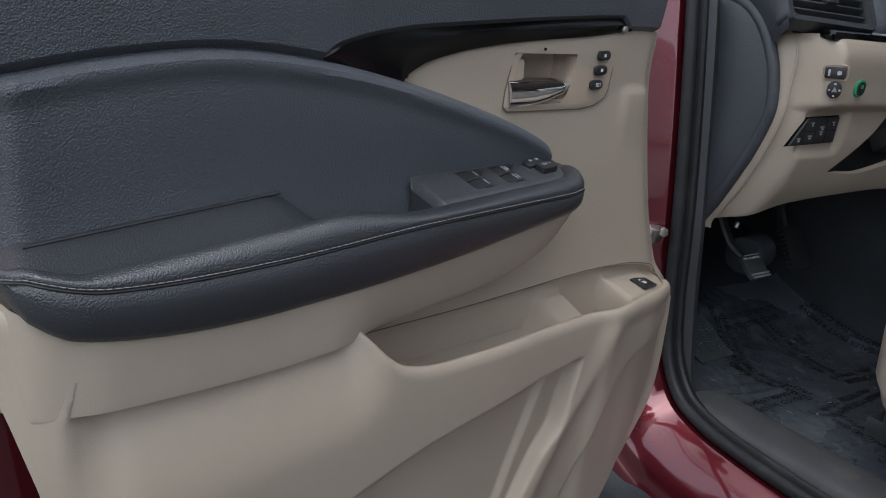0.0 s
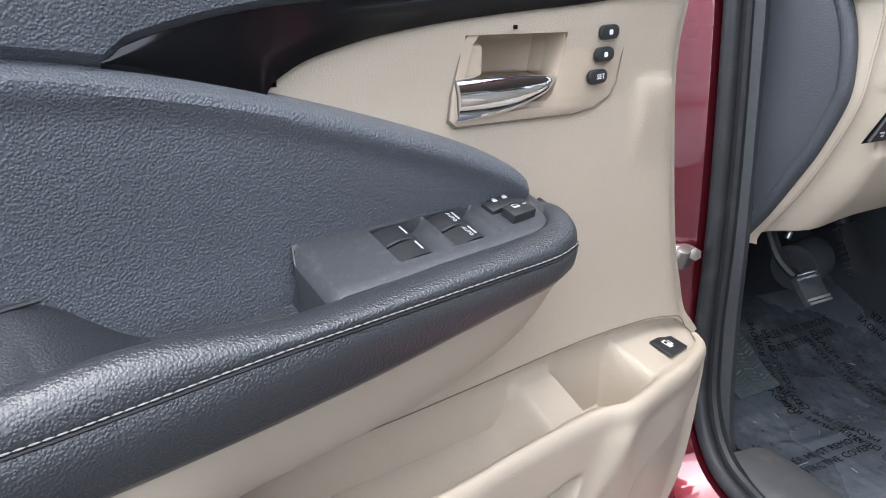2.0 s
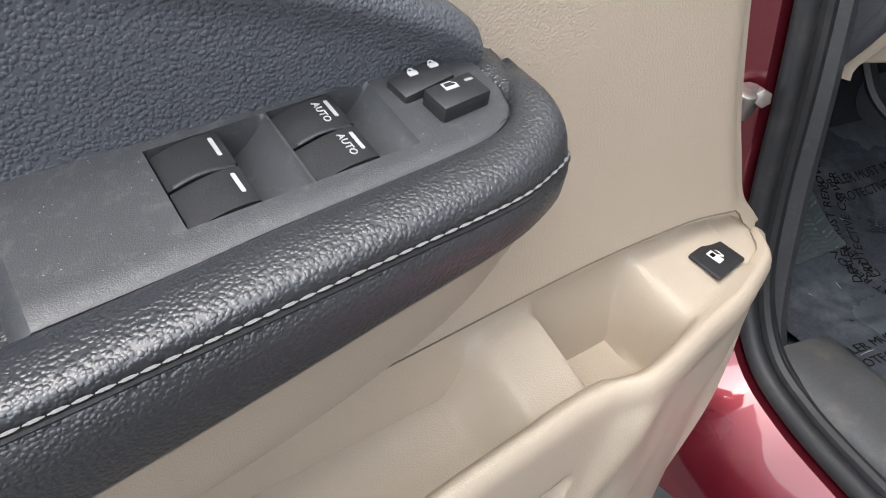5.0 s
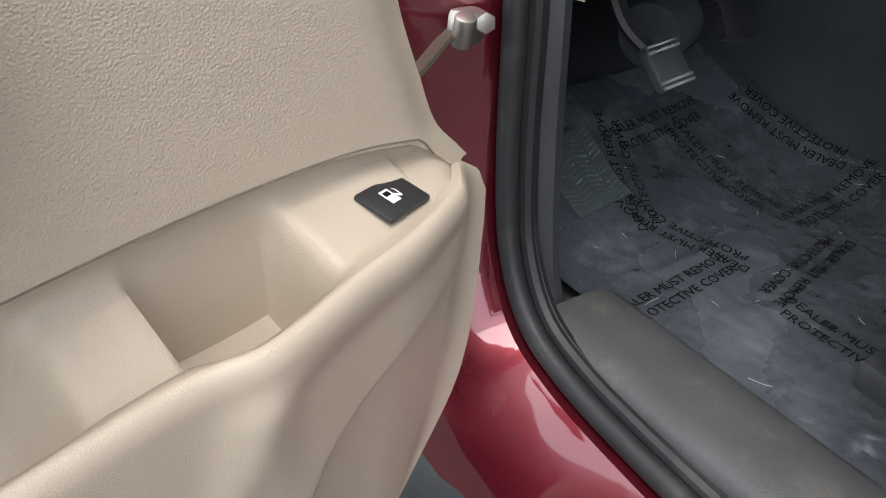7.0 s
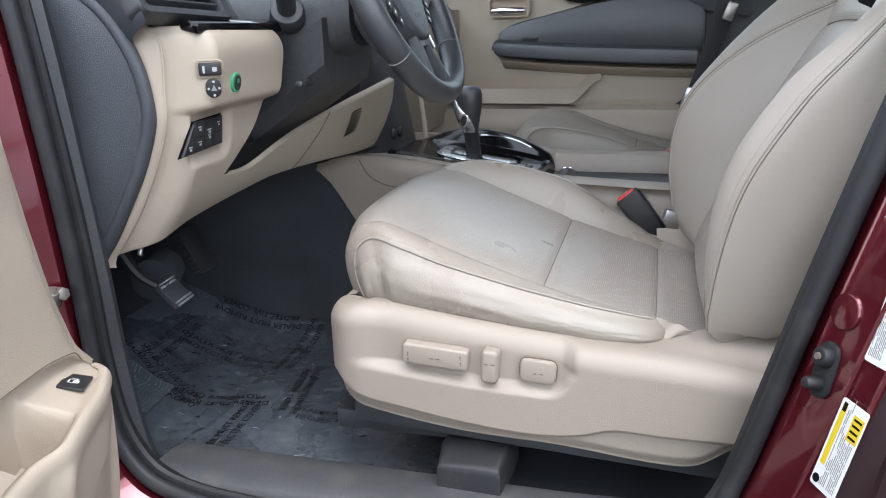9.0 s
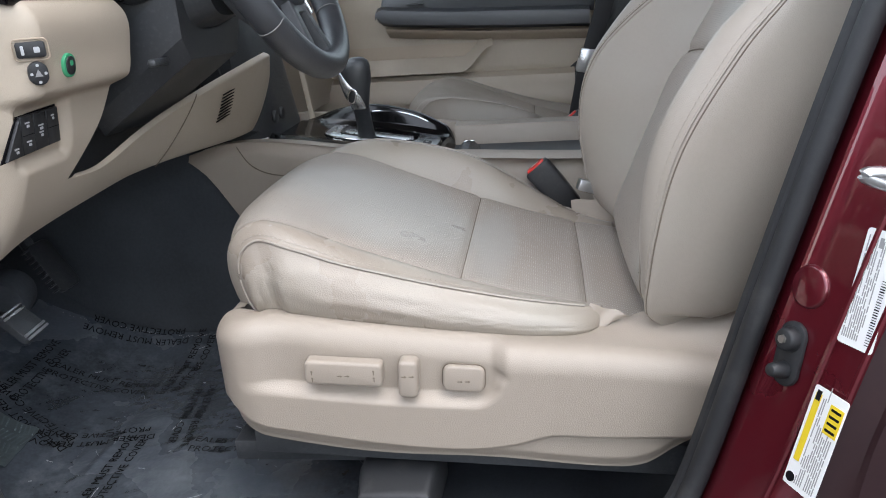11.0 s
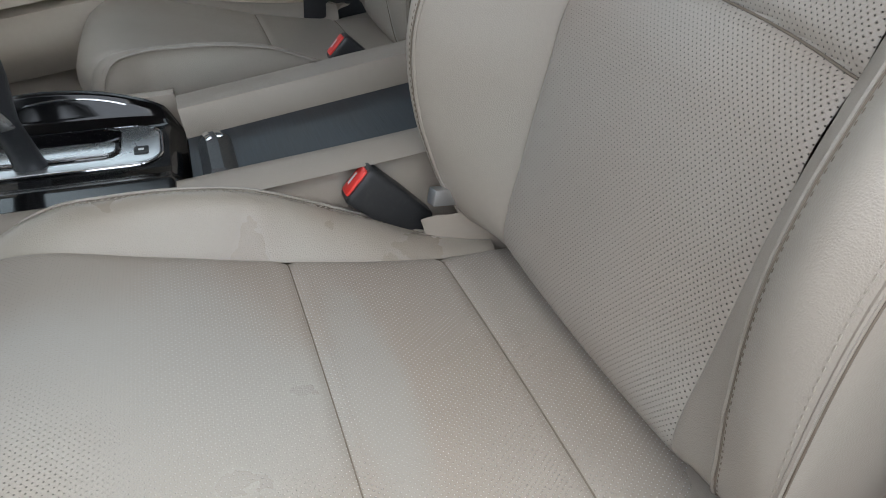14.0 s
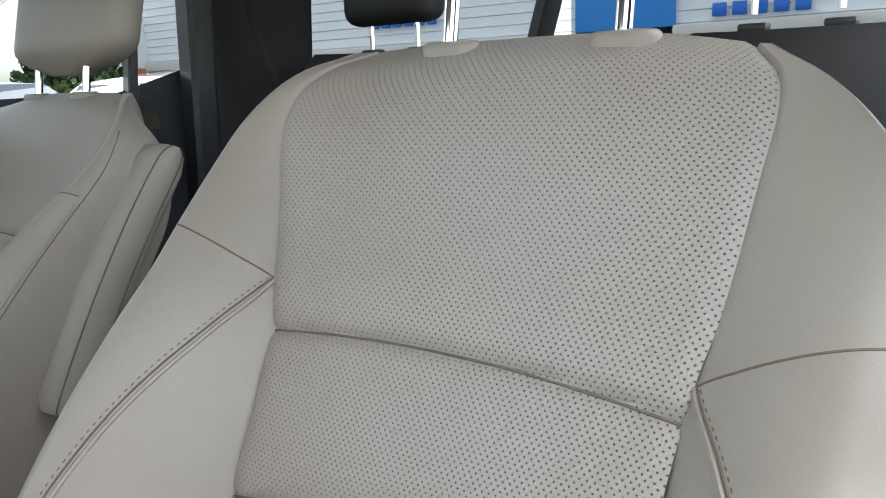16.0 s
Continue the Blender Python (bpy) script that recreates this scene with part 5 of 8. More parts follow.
    def bnormal(t):
        e = 0.012
        dz = lerp_table(bz, min(t + e, 1)) - lerp_table(bz, max(t - e, 0))
        dyv = lerp_table(by, min(t + e, 1)) - lerp_table(by, max(t - e, 0))
        l = math.hypot(dz, dyv)
        return dz / l, -dyv / l

    def backf(a, b):
        z0, y0 = lerp_table(bz, a), lerp_table(by, a)
        q = 2 * b - 1
        h = back_half(z0, 1 if q > 0 else -1)
        ny, nz = bnormal(a)
        d = 0.004 * (1 - q * q) - 0.004 * max(0, abs(q) - 0.95) / 0.05
        for zz, sag in ((0.980, 0.014), (1.097, 0.010)):
            line = zz + sag * (1 - q * q)
            d -= 0.006 * math.exp(-((z0 - line) / 0.0045) ** 2)
            d += 0.005 * math.exp(-((z0 - line + 0.036) / 0.032) ** 2) + 0.004 * math.exp(-((z0 - line - 0.030) / 0.028) ** 2)
        return P(q * h, y0 + ny * d, z0 + nz * d, True)

    part("back_insert", surface(170, 40, backf, uv=lambda a, b: (2 * 0.174 * b, zarc[-1] * a)), insert, root, "perforated beige leather backrest with stitched cross seams" if worn else "beige leather backrest with stitched cross seams")

    for zz, sag in ((0.980, 0.014), (1.097, 0.010)):
        line_pts = []
        for k in range(41):
            q = 2 * k / 40 - 1
            zt_ = zz + sag * (1 - q * q)
            lo_, hi_ = 0.0, 1.0
            for _ in range(30):
                mid_ = (lo_ + hi_) / 2
                lo_, hi_ = (mid_, hi_) if lerp_table(bz, mid_) < zt_ else (lo_, mid_)
            line_pts.append(backf(lo_, k / 40) + P(0, 0.0022, 0) - P(0, 0, 0))
        part("cross_seam", tube(line_pts, 0.0010, 5), "seam", root)
    for y0 in (0.210, 0.370):
        lo_, hi_ = 0.0, 0.7
        for _ in range(30):
            mid_ = (lo_ + hi_) / 2
            lo_, hi_ = (mid_, hi_) if lerp_table(ty, mid_) < y0 else (lo_, mid_)
        part("cross_seam", tube([cush(lo_, k / 30) + Vector((0, 0, 0.0002)) for k in range(31)], 0.0009, 5), "seam", root)

    # backrest bolsters: front, around the edge, to the rear
    def bol_out(z, sgn):
        o = lerp_table([(0.66, 0.225), (0.69, 0.248), (0.74, 0.266), (0.80, 0.276), (0.95, 0.288), (1.08, 0.288), (1.18, 0.283), (1.24, 0.271), (1.28, 0.250), (1.305, 0.222), (1.322, 0.182)], z)
        if sgn > 0:
            o -= 0.007 * step(1.19, 1.30, z)
        return o + (0.012 * step(1.10, 1.22, z) if sgn < 0 else 0.0)

    for sgn in (1, -1):
        proud = [(0.66, -0.06), (0.69, -0.035), (0.72, -0.005), (0.76, 0.016), (0.80, 0.038), (0.90, 0.070), (1.0, 0.072), (1.06, 0.056), (1.12, 0.038), (1.20, 0.018), (1.28, 0.004), (1.32, 0.0)] if sgn > 0 else [
            (0.66, -0.05), (0.69, -0.02), (0.72, 0.02), (0.76, 0.058), (0.80, 0.085), (0.88, 0.115), (0.94, 0.118), (1.06, 0.092), (1.14, 0.062), (1.20, 0.036), (1.28, 0.008), (1.32, 0.0)]

        def bb(a, b, sgn=sgn, proud=proud):
            z0, y0 = lerp_table(bz, a), lerp_table(by, a)
            h, o = back_half(z0, sgn), bol_out(z0, sgn)
            ny, nz = bnormal(a)
            pr = lerp_table(proud, z0)
            thick = 0.12 - 0.04 * step(1.15, 1.32, z0)
            prof = [(h - 0.005, -0.011), (h + 0.001, -0.0005), (h + (o - h) * 0.25, pr * 0.45), (h + (o - h) * 0.50, pr * 0.82), (h + (o - h) * 0.72, pr), (h + (o - h) * 0.88, pr * 0.88), (o - 0.002, pr * 0.55), (o, pr * 0.2 - 0.01), (o, -0.4 * thick), (o - 0.012, -0.8 * thick), (o - 0.05, -thick), (0.0, -thick * 1.05)]
            f = b * (len(prof) - 1)
            i = min(int(f), len(prof) - 2)
            p0, p1, p2, p3 = prof[max(i - 1, 0)], prof[i], prof[i + 1], prof[min(i + 2, len(prof) - 1)]
            t = f - i
            cr = lambda k: 0.5 * (2 * p1[k] + (p2[k] - p0[k]) * t + (2 * p0[k] - 5 * p1[k] + 4 * p2[k] - p3[k]) * t * t + (3 * p1[k] - p0[k] - 3 * p2[k] + p3[k]) * t ** 3)
            x, d = cr(0), cr(1)
            y2, z2 = y0 + ny * d, z0 + nz * d
            if sgn > 0 and b < 0.9:
                zmin = 0.704 + max(0.0, 0.115 - y2) * 0.33 + max(0.0, y2 - 0.125) ** 2 * 20
                z2 = max(z2, zmin - 0.016 * step(0.27, 0.17, x))
            return P(sgn * x, y2, z2, True)

        bo = part("back_bolster", surface(90, 44, bb), "beige_leather", root, "smooth beige leather backrest bolster", angle=60)
        part("piping", tube([bb(0.10 + 0.62 * k / 60, 0.515) for k in range(61)], 0.0018, 6), "beige_leather", bo)
        part("seam_gap", tube([bb(0.08 + 0.80 * k / 60, 0.530) for k in range(61)], 0.0009, 5), "seam", bo)
        part("stitching", stitches([bb(0.10 + 0.62 * k / 60, 0.495) + P(0, 0.001, 0) - P(0, 0, 0) for k in range(61)], 0.004, 0.003, 0.0006), "thread_beige", bo)
        def at_z(zv):
            lo_, hi_ = 0.0, 1.0
            for _ in range(30):
                mid_ = (lo_ + hi_) / 2
                lo_, hi_ = (mid_, hi_) if lerp_table(bz, mid_) < zv else (lo_, mid_)
            return lo_
        z_top, rise, run, wide, pw = (1.134, 0.026, 18, 0.245, 1.3) if sgn < 0 else (1.116, 0.034, 7, 0.185, 1.05)

        def seam_at(k, shift):
            return bb(at_z(z_top - 0.41 * (k / 24) ** pw), 0.085 + shift + wide * math.sin(0.5 * math.pi * min(k / run, 1)))
        part("cross_seam", tube([bb(at_z(z_top + rise * k / 20 + 0.008 * math.sin(math.pi * k / 20)), 0.085 + 0.415 * k / 20) for k in range(21)], 0.0009, 5), "seam", bo)
        part("curved_seam", tube([seam_at(k / 2, 0.0) for k in range(49)], 0.0021, 6), "beige_leather", bo)
        part("seam_gap", tube([seam_at(k / 2, 0.011) for k in range(49)], 0.0010, 5), "seam", bo)
        part("stitching", stitches([seam_at(k / 2, 0.020) for k in range(49)], 0.0035, 0.0030, 0.0006), "seam", bo)
    # seat shell behind
    def top_cap(a, b):
        q = 2 * a - 1
        ang = math.pi * b
        return P(q * 0.160, -0.175 - 0.035 * (1 - math.cos(ang)), 1.318 + 0.006 * math.sin(ang) - 0.05 * b * b, True)
    part("back_top", surface(20, 10, top_cap), "beige_leather", root)

    # head restraint
    for x in (-0.076, 0.076):
        part("guide", prism(rounded(0.052, 0.034, 0.014, 6), 0.014, Matrix.Translation(P(x, -0.165, 1.312, True)), 0.006, 3), "beige_leather", root)
        part("post", cylinder(0.0065, 0.0065, 0.15, Matrix.Translation(P(x, -0.172, 1.385, True)) @ pose(0, 0, 0, 10, 0, 0), 20), "chrome", root, "chrome head restraint post")
    rings = []
    for k in range(15):
        t = k / 14
        zc = head + 0.19 * t
        hw = (0.135 if worn else 0.152) * (1 - 0.9 * max(0, abs(2 * t - 1) - 0.4) ** 2.2 * 2.2)
        hd = 0.052 * (1 - 1.1 * max(0, abs(2 * t - 1) - 0.5) ** 2 * 2.6)
        rings.append([P(hw * math.copysign(abs(math.cos(q)) ** 0.55, math.cos(q)), -0.185 - 0.03 * t + hd * math.copysign(abs(math.sin(q)) ** 0.7, math.sin(q)), zc, True) for q in [2 * math.pi * j / 28 for j in range(28)]])
    part("head_restraint", loft(rings), "beige_leather", root, "beige leather head restraint")

    # moulded base
    if worn:
        top = [(0.0, 0.672), (0.05, 0.680), (0.12, 0.692), (0.18, 0.698), (0.24, 0.702), (0.30, 0.706), (0.454, 0.722), (0.60, 0.738), (0.65, 0.737), (0.678, 0.733)]
        low = [(0.06, 0.60), (0.11, 0.572), (0.15, 0.545), (0.20, 0.541), (0.33, 0.552), (0.48, 0.558), (0.62, 0.580), (0.652, 0.594), (0.662, 0.61)]
        line = [(0.06, 0.590), (0.20, 0.589), (0.26, 0.590), (0.30, 0.578), (0.36, 0.571), (0.45, 0.576), (0.56, 0.592), (0.62, 0.604), (0.662, 0.628)]

        def base_w(y, z):
            ln = lerp_table(line, y)
            w = 0.0
            w -= 0.010 * step(ln + 0.004, ln - 0.004, z)
            # switch recess: rounded at the rear, running out at the front
            zc = lerp_table([(0.30, 0.668), (0.45, 0.6745), (0.60, 0.688)], y)
            dz = (z - zc) / (0.030 + 0.006 * step(0.004, -0.012, z - zc))
            e = math.hypot(dz, max(0.0, 0.352 - y) / 0.034)
            side_ = step(-0.012, 0.004, z - zc)
            far_ = step(0.365, 0.335, y)
            soft_ = step(1.06 + 0.30 * far_, 0.90 - 0.20 * far_, e) * side_ + step(1.15, 0.66, e) * (1 - side_)
            w -= 0.015 * soft_ * step(0.645, 0.575, y)
            tp = lerp_table(top, y)
            lo = lerp_table(low, y)
            w -= 0.008 * step(lo + 0.02, lo, z)
            return w

        R = 0.030

        def B(x, y, z):
            return Vector((cx - x, y, z))

        def base(a, b):
            th = max(0.0, (a - 0.85) / 0.15) * math.pi / 2
            y = 0.610 * min(a / 0.85, 1.0) + 0.070 * math.sin(th)
            inw = 0.070 * (1 - math.cos(th))
            lo, tp = lerp_table(low, y), lerp_table(top, y)
            if b <= 0.72:
                z = lo + (tp - R - lo) * b / 0.72
                return B(cx - 0.945 + base_w(y, z) - inw, y, z)
            w0 = base_w(y, tp - R) - inw
            if b <= 0.90:
                an = math.pi / 2 * (b - 0.72) / 0.18
                k_ = R * (1 - math.cos(an))
                return B(cx - 0.945 + w0 - k_ * math.cos(th), y - k_ * math.sin(th), tp - R + R * math.sin(an))
            s_ = (b - 0.90) / 0.10
            rise = lerp_table([(0.0, 0.085), (0.05, 0.064), (0.12, 0.028), (0.18, 0.006), (0.24, -0.006), (0.30, -0.006), (0.68, -0.012)], y)
            k_ = R + 0.060 * s_
            return B(cx - 0.945 + w0 - k_ * math.cos(th), y - k_ * math.sin(th), tp + rise * s_ ** 1.4)
        root_base = part("seat_base", surface(170, 110, base), "taupe_plastic", root, "moulded beige plastic seat base with power switches", angle=60)
        def front(a, b):
            an = math.pi / 2 * max(0.0, (b - 0.6) / 0.4)
            return B(cx - 1.018 - 0.47 * a, 0.675 - R * (1 - math.cos(an)), 0.60 + 0.1035 * min(b / 0.6, 1.0) + R * math.sin(an))
        part("base_front", surface(14, 24, front), "taupe_plastic", root_base)

        def side_m(y, z, turn=0.0, off=0.0):
            m = Matrix(((0, -1, 0), (0, 0, 1), (-1, 0, 0))).transposed().to_4x4()
            m.translation = Vector((0.957 - off, y, z))
            return m @ pose(0, 0, 0, 0, 0, turn)

        s1 = part("slide_switch", prism(rounded(0.094, 0.031, 0.006, 4), 0.016, side_m(0.503, 0.678, -3.5), 0.004, 3), "taupe_plastic", root, "beige seat slide switch")
        s2 = part("recline_switch", prism(rounded(0.024, 0.048, 0.007, 4), 0.018, side_m(0.4255, 0.671, -3), 0.005, 3), "taupe_plastic", root, "beige recline switch")
        part("switch_gap", prism(rounded(0.0520, 0.0360, 0.011, 5), 0.0016, side_m(0.361, 0.6665, -3.5)), "seam", root)
        s3 = part("lumbar_switch", prism(rounded(0.049, 0.033, 0.009, 5), 0.008, side_m(0.361, 0.6665, -3.5), 0.003, 3), "taupe_plastic", root, "beige lumbar switch")
        for y, ob, off, tn in ((0.541, s1, 0.016, 90), (0.503, s1, 0.016, 0), (0.466, s1, 0.016, 90), (0.4255, s2, 0.018, 0), (0.361, s3, 0.008, 0)):
            for d in (-0.0045, 0.0045):
                m = side_m(y, 0.676 if ob is not s3 else 0.664, tn, off) @ pose(d, 0, 0)
                part("arrow_mark", prism([(-0.003, -0.0006), (0.001, -0.0006), (0.001, -0.0018), (0.0035, 0.0), (0.001, 0.0018), (0.001, 0.0006), (-0.003, 0.0006)], 0.0004, m), "seam", ob)
        part("seat_rail", box((0.05, 0.70, 0.03), pose(1.02, 0.33, 0.535), 0.004), "black_plastic", root, "black seat rail")
        part("rail_cover", box((0.03, 0.62, 0.045), pose(0.985, 0.33, 0.555, 3), 0.006), "black_plastic", root)
        part("rail_foot", prism([(-0.05, -0.06), (0.05, -0.06), (0.055, 0.0), (0.045, 0.06), (-0.045, 0.06)], 0.055, pose(0.97, 0.45, 0.478, 0, 0, 90), 0.012, 3), "rubber", root, "black plastic seat rail cover")
        # side airbag tag
        tg = Matrix(((0, -0.41, 0.91), (0.10, -0.906, -0.408), (-0.99, -0.09, -0.04))).transposed().to_4x4()
        tg.translation = Vector((0.9715, 0.008, 1.1435))
        tag = part("airbag_tag", box((0.034, 0.0165, 0.0008), tg, 0.0003, 1), "ink", root, "black airbag tag with white lettering")
        lettering("marking", "SIDE", 0.0085, tg @ pose(0.001, 0.0036, 0.0006), "white", tag, 0.0002)
        lettering("marking", "AIRBAG", 0.0078, tg @ pose(0, -0.0042, 0.0006), "white", tag, 0.0002)
    else:
        part("seat_base", surface(10, 8, lambda a, b: P(0.235 * (1 - 2 * a), 0.655 - 0.02 * (1 - b), 0.54 + 0.19 * b)), "taupe_plastic", root)
        part("base_side", surface(20, 8, lambda a, b: P(-0.255, 0.08 + 0.575 * a, 0.54 + 0.16 * b)), "taupe_plastic", root)
    return root


driver_seat = seat("driver_seat", 1.262, "worn beige leather driver's seat with perforated centre panels", True)

front_seat = seat("front_seat", 2.245, "clean beige leather passenger seat set further back", False, head=1.355, dy=-0.09, side=-1, recline=5.0)

# ---- floor cover ----
def mat_z(x, y):
    return floor_z(x, y) + 0.024 + 0.0022 * noise.noise(Vector((x * 6, y * 6, 0.3))) + 0.0016 * (0.5 - abs(noise.noise(Vector((x * 30, y * 24, 1.7))))) + 0.0011 * noise.noise(Vector((x * 62, y * 55, 4.1))) + 0.0035 * max(0.0, 1 - 6 * abs(noise.noise(Vector((x * 5 + 2 * y, y * 7 - x, 8.3))))) * step(0.0, 0.25, noise.noise(Vector((x * 4, y * 4, 2.2))))


def mat_xy(a, b):
    y = 0.46 + 0.80 * b
    x0 = 0.962 + 0.004 * math.sin(9 * y) + 0.12 * step(1.06, 1.26, y)
    x1 = 1.505 + 0.012 * math.sin(11 * y) - 0.06 * step(1.02, 1.26, y)
    return x0 + (x1 - x0) * a, y


cover = lone("floor_cover", surface(170, 230, lambda a, b: (*mat_xy(a, b), mat_z(*mat_xy(a, b)))), "film", "clear plastic film with black lettering over a black floor mat", "floor cover", angle=80)


def print_line(text, x, y, turn, size=0.0192):
    ob = lettering("printed_line", text, size, Matrix.Translation((x, y, 0)) @ pose(0, 0, 0, 0, 0, turn), "ink", cover, 0.0001)
    for v in ob.data.vertices:
        v.co.z += mat_z(v.co.x, v.co.y) + 0.0018


for x, y, turn in ((1.325, 1.072, -86), (1.40, 0.951, -1), (1.238, 0.852, -171), (1.160, 0.738, -89), (1.459, 1.071, 98), (1.159, 1.119, 68), (1.070, 0.932, 2), (1.145, 0.995, 104), (0.962, 0.69, 91), (1.35, 0.70, 3), (1.28, 1.18, 3)):
    c, s = math.cos(radians(turn)), math.sin(radians(turn))
    print_line("DEALER MUST REMOVE", x, y, turn)
    print_line("PROTECTIVE COVER", x + 0.024 * s, y - 0.024 * c, turn)

# folds in the film and the stippled edge of the mat
rnd_f = random.Random(11)
for _ in range(34):
    x, y, q = rnd_f.uniform(1.0, 1.47), rnd_f.uniform(0.52, 1.15), rnd_f.uniform(0, math.pi)
    n_, bend = rnd_f.randint(2, 5), rnd_f.uniform(-0.15, 0.15)
    pts_f = []
    for _k in range(n_):
        pts_f.append((x, y, mat_z(x, y) + 0.0006))
        x, y, q = x + 0.006 * math.cos(q), y + 0.006 * math.sin(q), q + bend
    part("film_fold", tube(pts_f, rnd_f.uniform(0.0002, 0.00045), 5), "scuff", cover)
bm_d = bmesh.new()
for k in range(120):
    if rnd_f.random() < 0.5 + 0.4 * math.sin(k / 7):
        continue
    x, y = mat_xy(0.985 - 0.008 * rnd_f.random(), 0.48 + 0.46 * k / 119)
    bmesh.ops.create_icosphere(bm_d, subdivisions=1, radius=0.0005 + 0.0006 * rnd_f.random(), matrix=Matrix.Translation((x, y, mat_z(x, y) + 0.001)))
tagged(part("stippled_edge", bm_d, "grey_print", cover), "bright stippled heat-sealed edge of the film", kind="stuff")

# worn patch of the foot rest showing through the film
def haze_at(a, b, up):
    x, y = 1.050 + 0.100 * a + 0.010 * b, 1.075 + 0.115 * b + 0.008 * a
    return Vector((x, y, mat_z(x, y) + up))


hazy = part("hazy_patch", surface(18, 18, lambda a, b: haze_at(a, b, 0.003)), "film_dim", cover, "scuffed greenish patch under the film")
bm = bmesh.new()
for col in range(4):
    for k in range(15):
        a0, b0, lean = col * 0.25 + 0.015, k / 15.5 + 0.01, 0.05 if col % 2 else -0.05
        if rnd_f.random() < 0.12 + 0.25 * abs(a0 - 0.35):
            continue
        q = [haze_at(a0 + 0.20 * i_, min(max(b0 + lean * (i_ - 0.5) + 0.024 * j_, 0.0), 1.0), 0.0042) for i_, j_ in ((0, 0), (1, 0), (1, 1), (0, 1))]
        bm.faces.new([bm.verts.new(p_) for p_ in q])
part("tread_mark", bm, "film_haze", hazy, "pale green herringbone tread print")

# ---- pedals ----
pedal = thing("brake_pedal", (1.039, 1.0, 0.70), "worn brake pedal with a metal-edged pad", "pedal")
PM = pose(1.041, 0.980, 0.700, 48, 0, 6)
part("pad", prism(rounded(0.052, 0.050, 0.007, 4), 0.010, PM, 0.003), "black_plastic", pedal, "dark rubber pedal pad")
for y in (-0.0225, -0.0165, 0.0165, 0.0225):
    part("metal_bar", box((0.050, 0.0036, 0.004), PM @ pose(0, y, 0.0105), 0.001), "satin", pedal, "bright metal edge bar")
part("arm", tube(smooth_path([(1.036, 0.992, 0.712), (1.022, 1.03, 0.745), (1.012, 1.06, 0.83), (1.01, 1.08, 1.0)], 5), 0.012, 8, flat=0.6), "rubber", pedal)
part("switch_clip", cylinder(0.0045, 0.0045, 0.012, pose(1.028, 1.02, 0.775, 0, 20, 0), 12, 0.001), "satin", pedal, "white plastic clip")
part("rod_cover", cylinder(0.040, 0.037, 0.085, pose(1.160, 1.09, 0.690, 0, 90, 20), 28, 0.006), "carpet", pedal, "dark round cover beside the pedal arm")
gas = thing("accelerator_pedal", (1.33, 1.15, 0.60), "black plastic accelerator pedal", "pedal")
GP = pose(1.352, 1.14, 0.672, 58, 0, -4)
part("pad", prism(rounded(0.058, 0.100, 0.014, 5), 0.010, GP, 0.004), "black_plastic", gas)
for k in range(9):
    part("rib", box((0.010, 0.003, 0.012), GP @ pose(-0.032, -0.042 + 0.0105 * k, 0.004), 0.0008), "black_plastic", gas)
part("arm", tube(smooth_path([(1.352, 1.17, 0.70), (1.36, 1.22, 0.80), (1.35, 1.26, 0.95)], 5), 0.012, 8), "black_plastic", gas)

# ---- dashboard ----
dash = thing("dashboard", (1.30, 0.95, 0.80), "beige and black dashboard with switches and air vent", "dashboard")
FACE_Y = [(0.80, 0.935), (0.835, 0.905), (0.88, 0.870), (0.95, 0.838), (1.000, 0.829), (1.009, 0.826), (1.0135, 0.814), (1.019, 0.803), (1.028, 0.799), (1.05, 0.796), (1.09, 0.790), (1.112, 0.797), (1.125, 0.812)]
FACE_SIDE = [(0.80, 0.917), (0.835, 0.890), (0.88, 0.858), (0.95, 0.820), (1.00, 0.801), (1.05, 0.796), (1.09, 0.793), (1.112, 0.797), (1.125, 0.812)]
FACE_R = [(0.90, 1.035), (0.915, 1.05), (0.95, 1.085), (0.98, 1.115), (1.02, 1.140), (1.06, 1.146), (1.10, 1.140), (1.125, 1.12)]
FACE_TOP = [(0.90, 0.90), (1.05, 0.905), (1.12, 0.902), (1.20, 0.922), (1.32, 0.955), (1.45, 0.985), (1.57, 1.005), (1.63, 1.0)]
FACE_LOW = [(0.90, 0.79), (0.955, 0.825), (1.0, 0.842), (1.16, 0.858), (1.30, 0.860), (1.574, 0.856), (1.63, 0.87)]


def dash_y(x, z):
    e = step(0.955, 0.918, x)
    dish = 0.010 * step(0.93, 0.95, z) * step(1.014, 1.000, z) * step(0.935, 0.945, x) * step(1.035, 1.020, x)
    face = lerp_table(FACE_Y, z)
    face += (lerp_table(FACE_SIDE, z) - face) * step(0.945, 0.918, x)
    return face - 0.07 * step(1.2, 1.6, x) + 0.060 * e * e + 0.03 * step(1.55, 1.63, x) ** 2 + dish


def face_upper(a, b):
    z = 0.8985 + 0.2265 * b
    x = 0.912 + (lerp_table(FACE_R, z) - 0.912) * a
    return (x, dash_y(x, z) + 0.03 * step(0.965, 1.0, a) ** 2, z)


def face_lower(a, b):
    x = 0.912 + 0.718 * a
    lo, hi = lerp_table(FACE_LOW, x), lerp_table(FACE_TOP, x)
    z = lo + (hi - lo) * b
    return (x, dash_y(x, z) + 0.03 * step(0.04, 0.0, b) ** 2 + 0.012 * step(0.95, 1.0, b) ** 2 * step(1.04, 1.08, x), z)


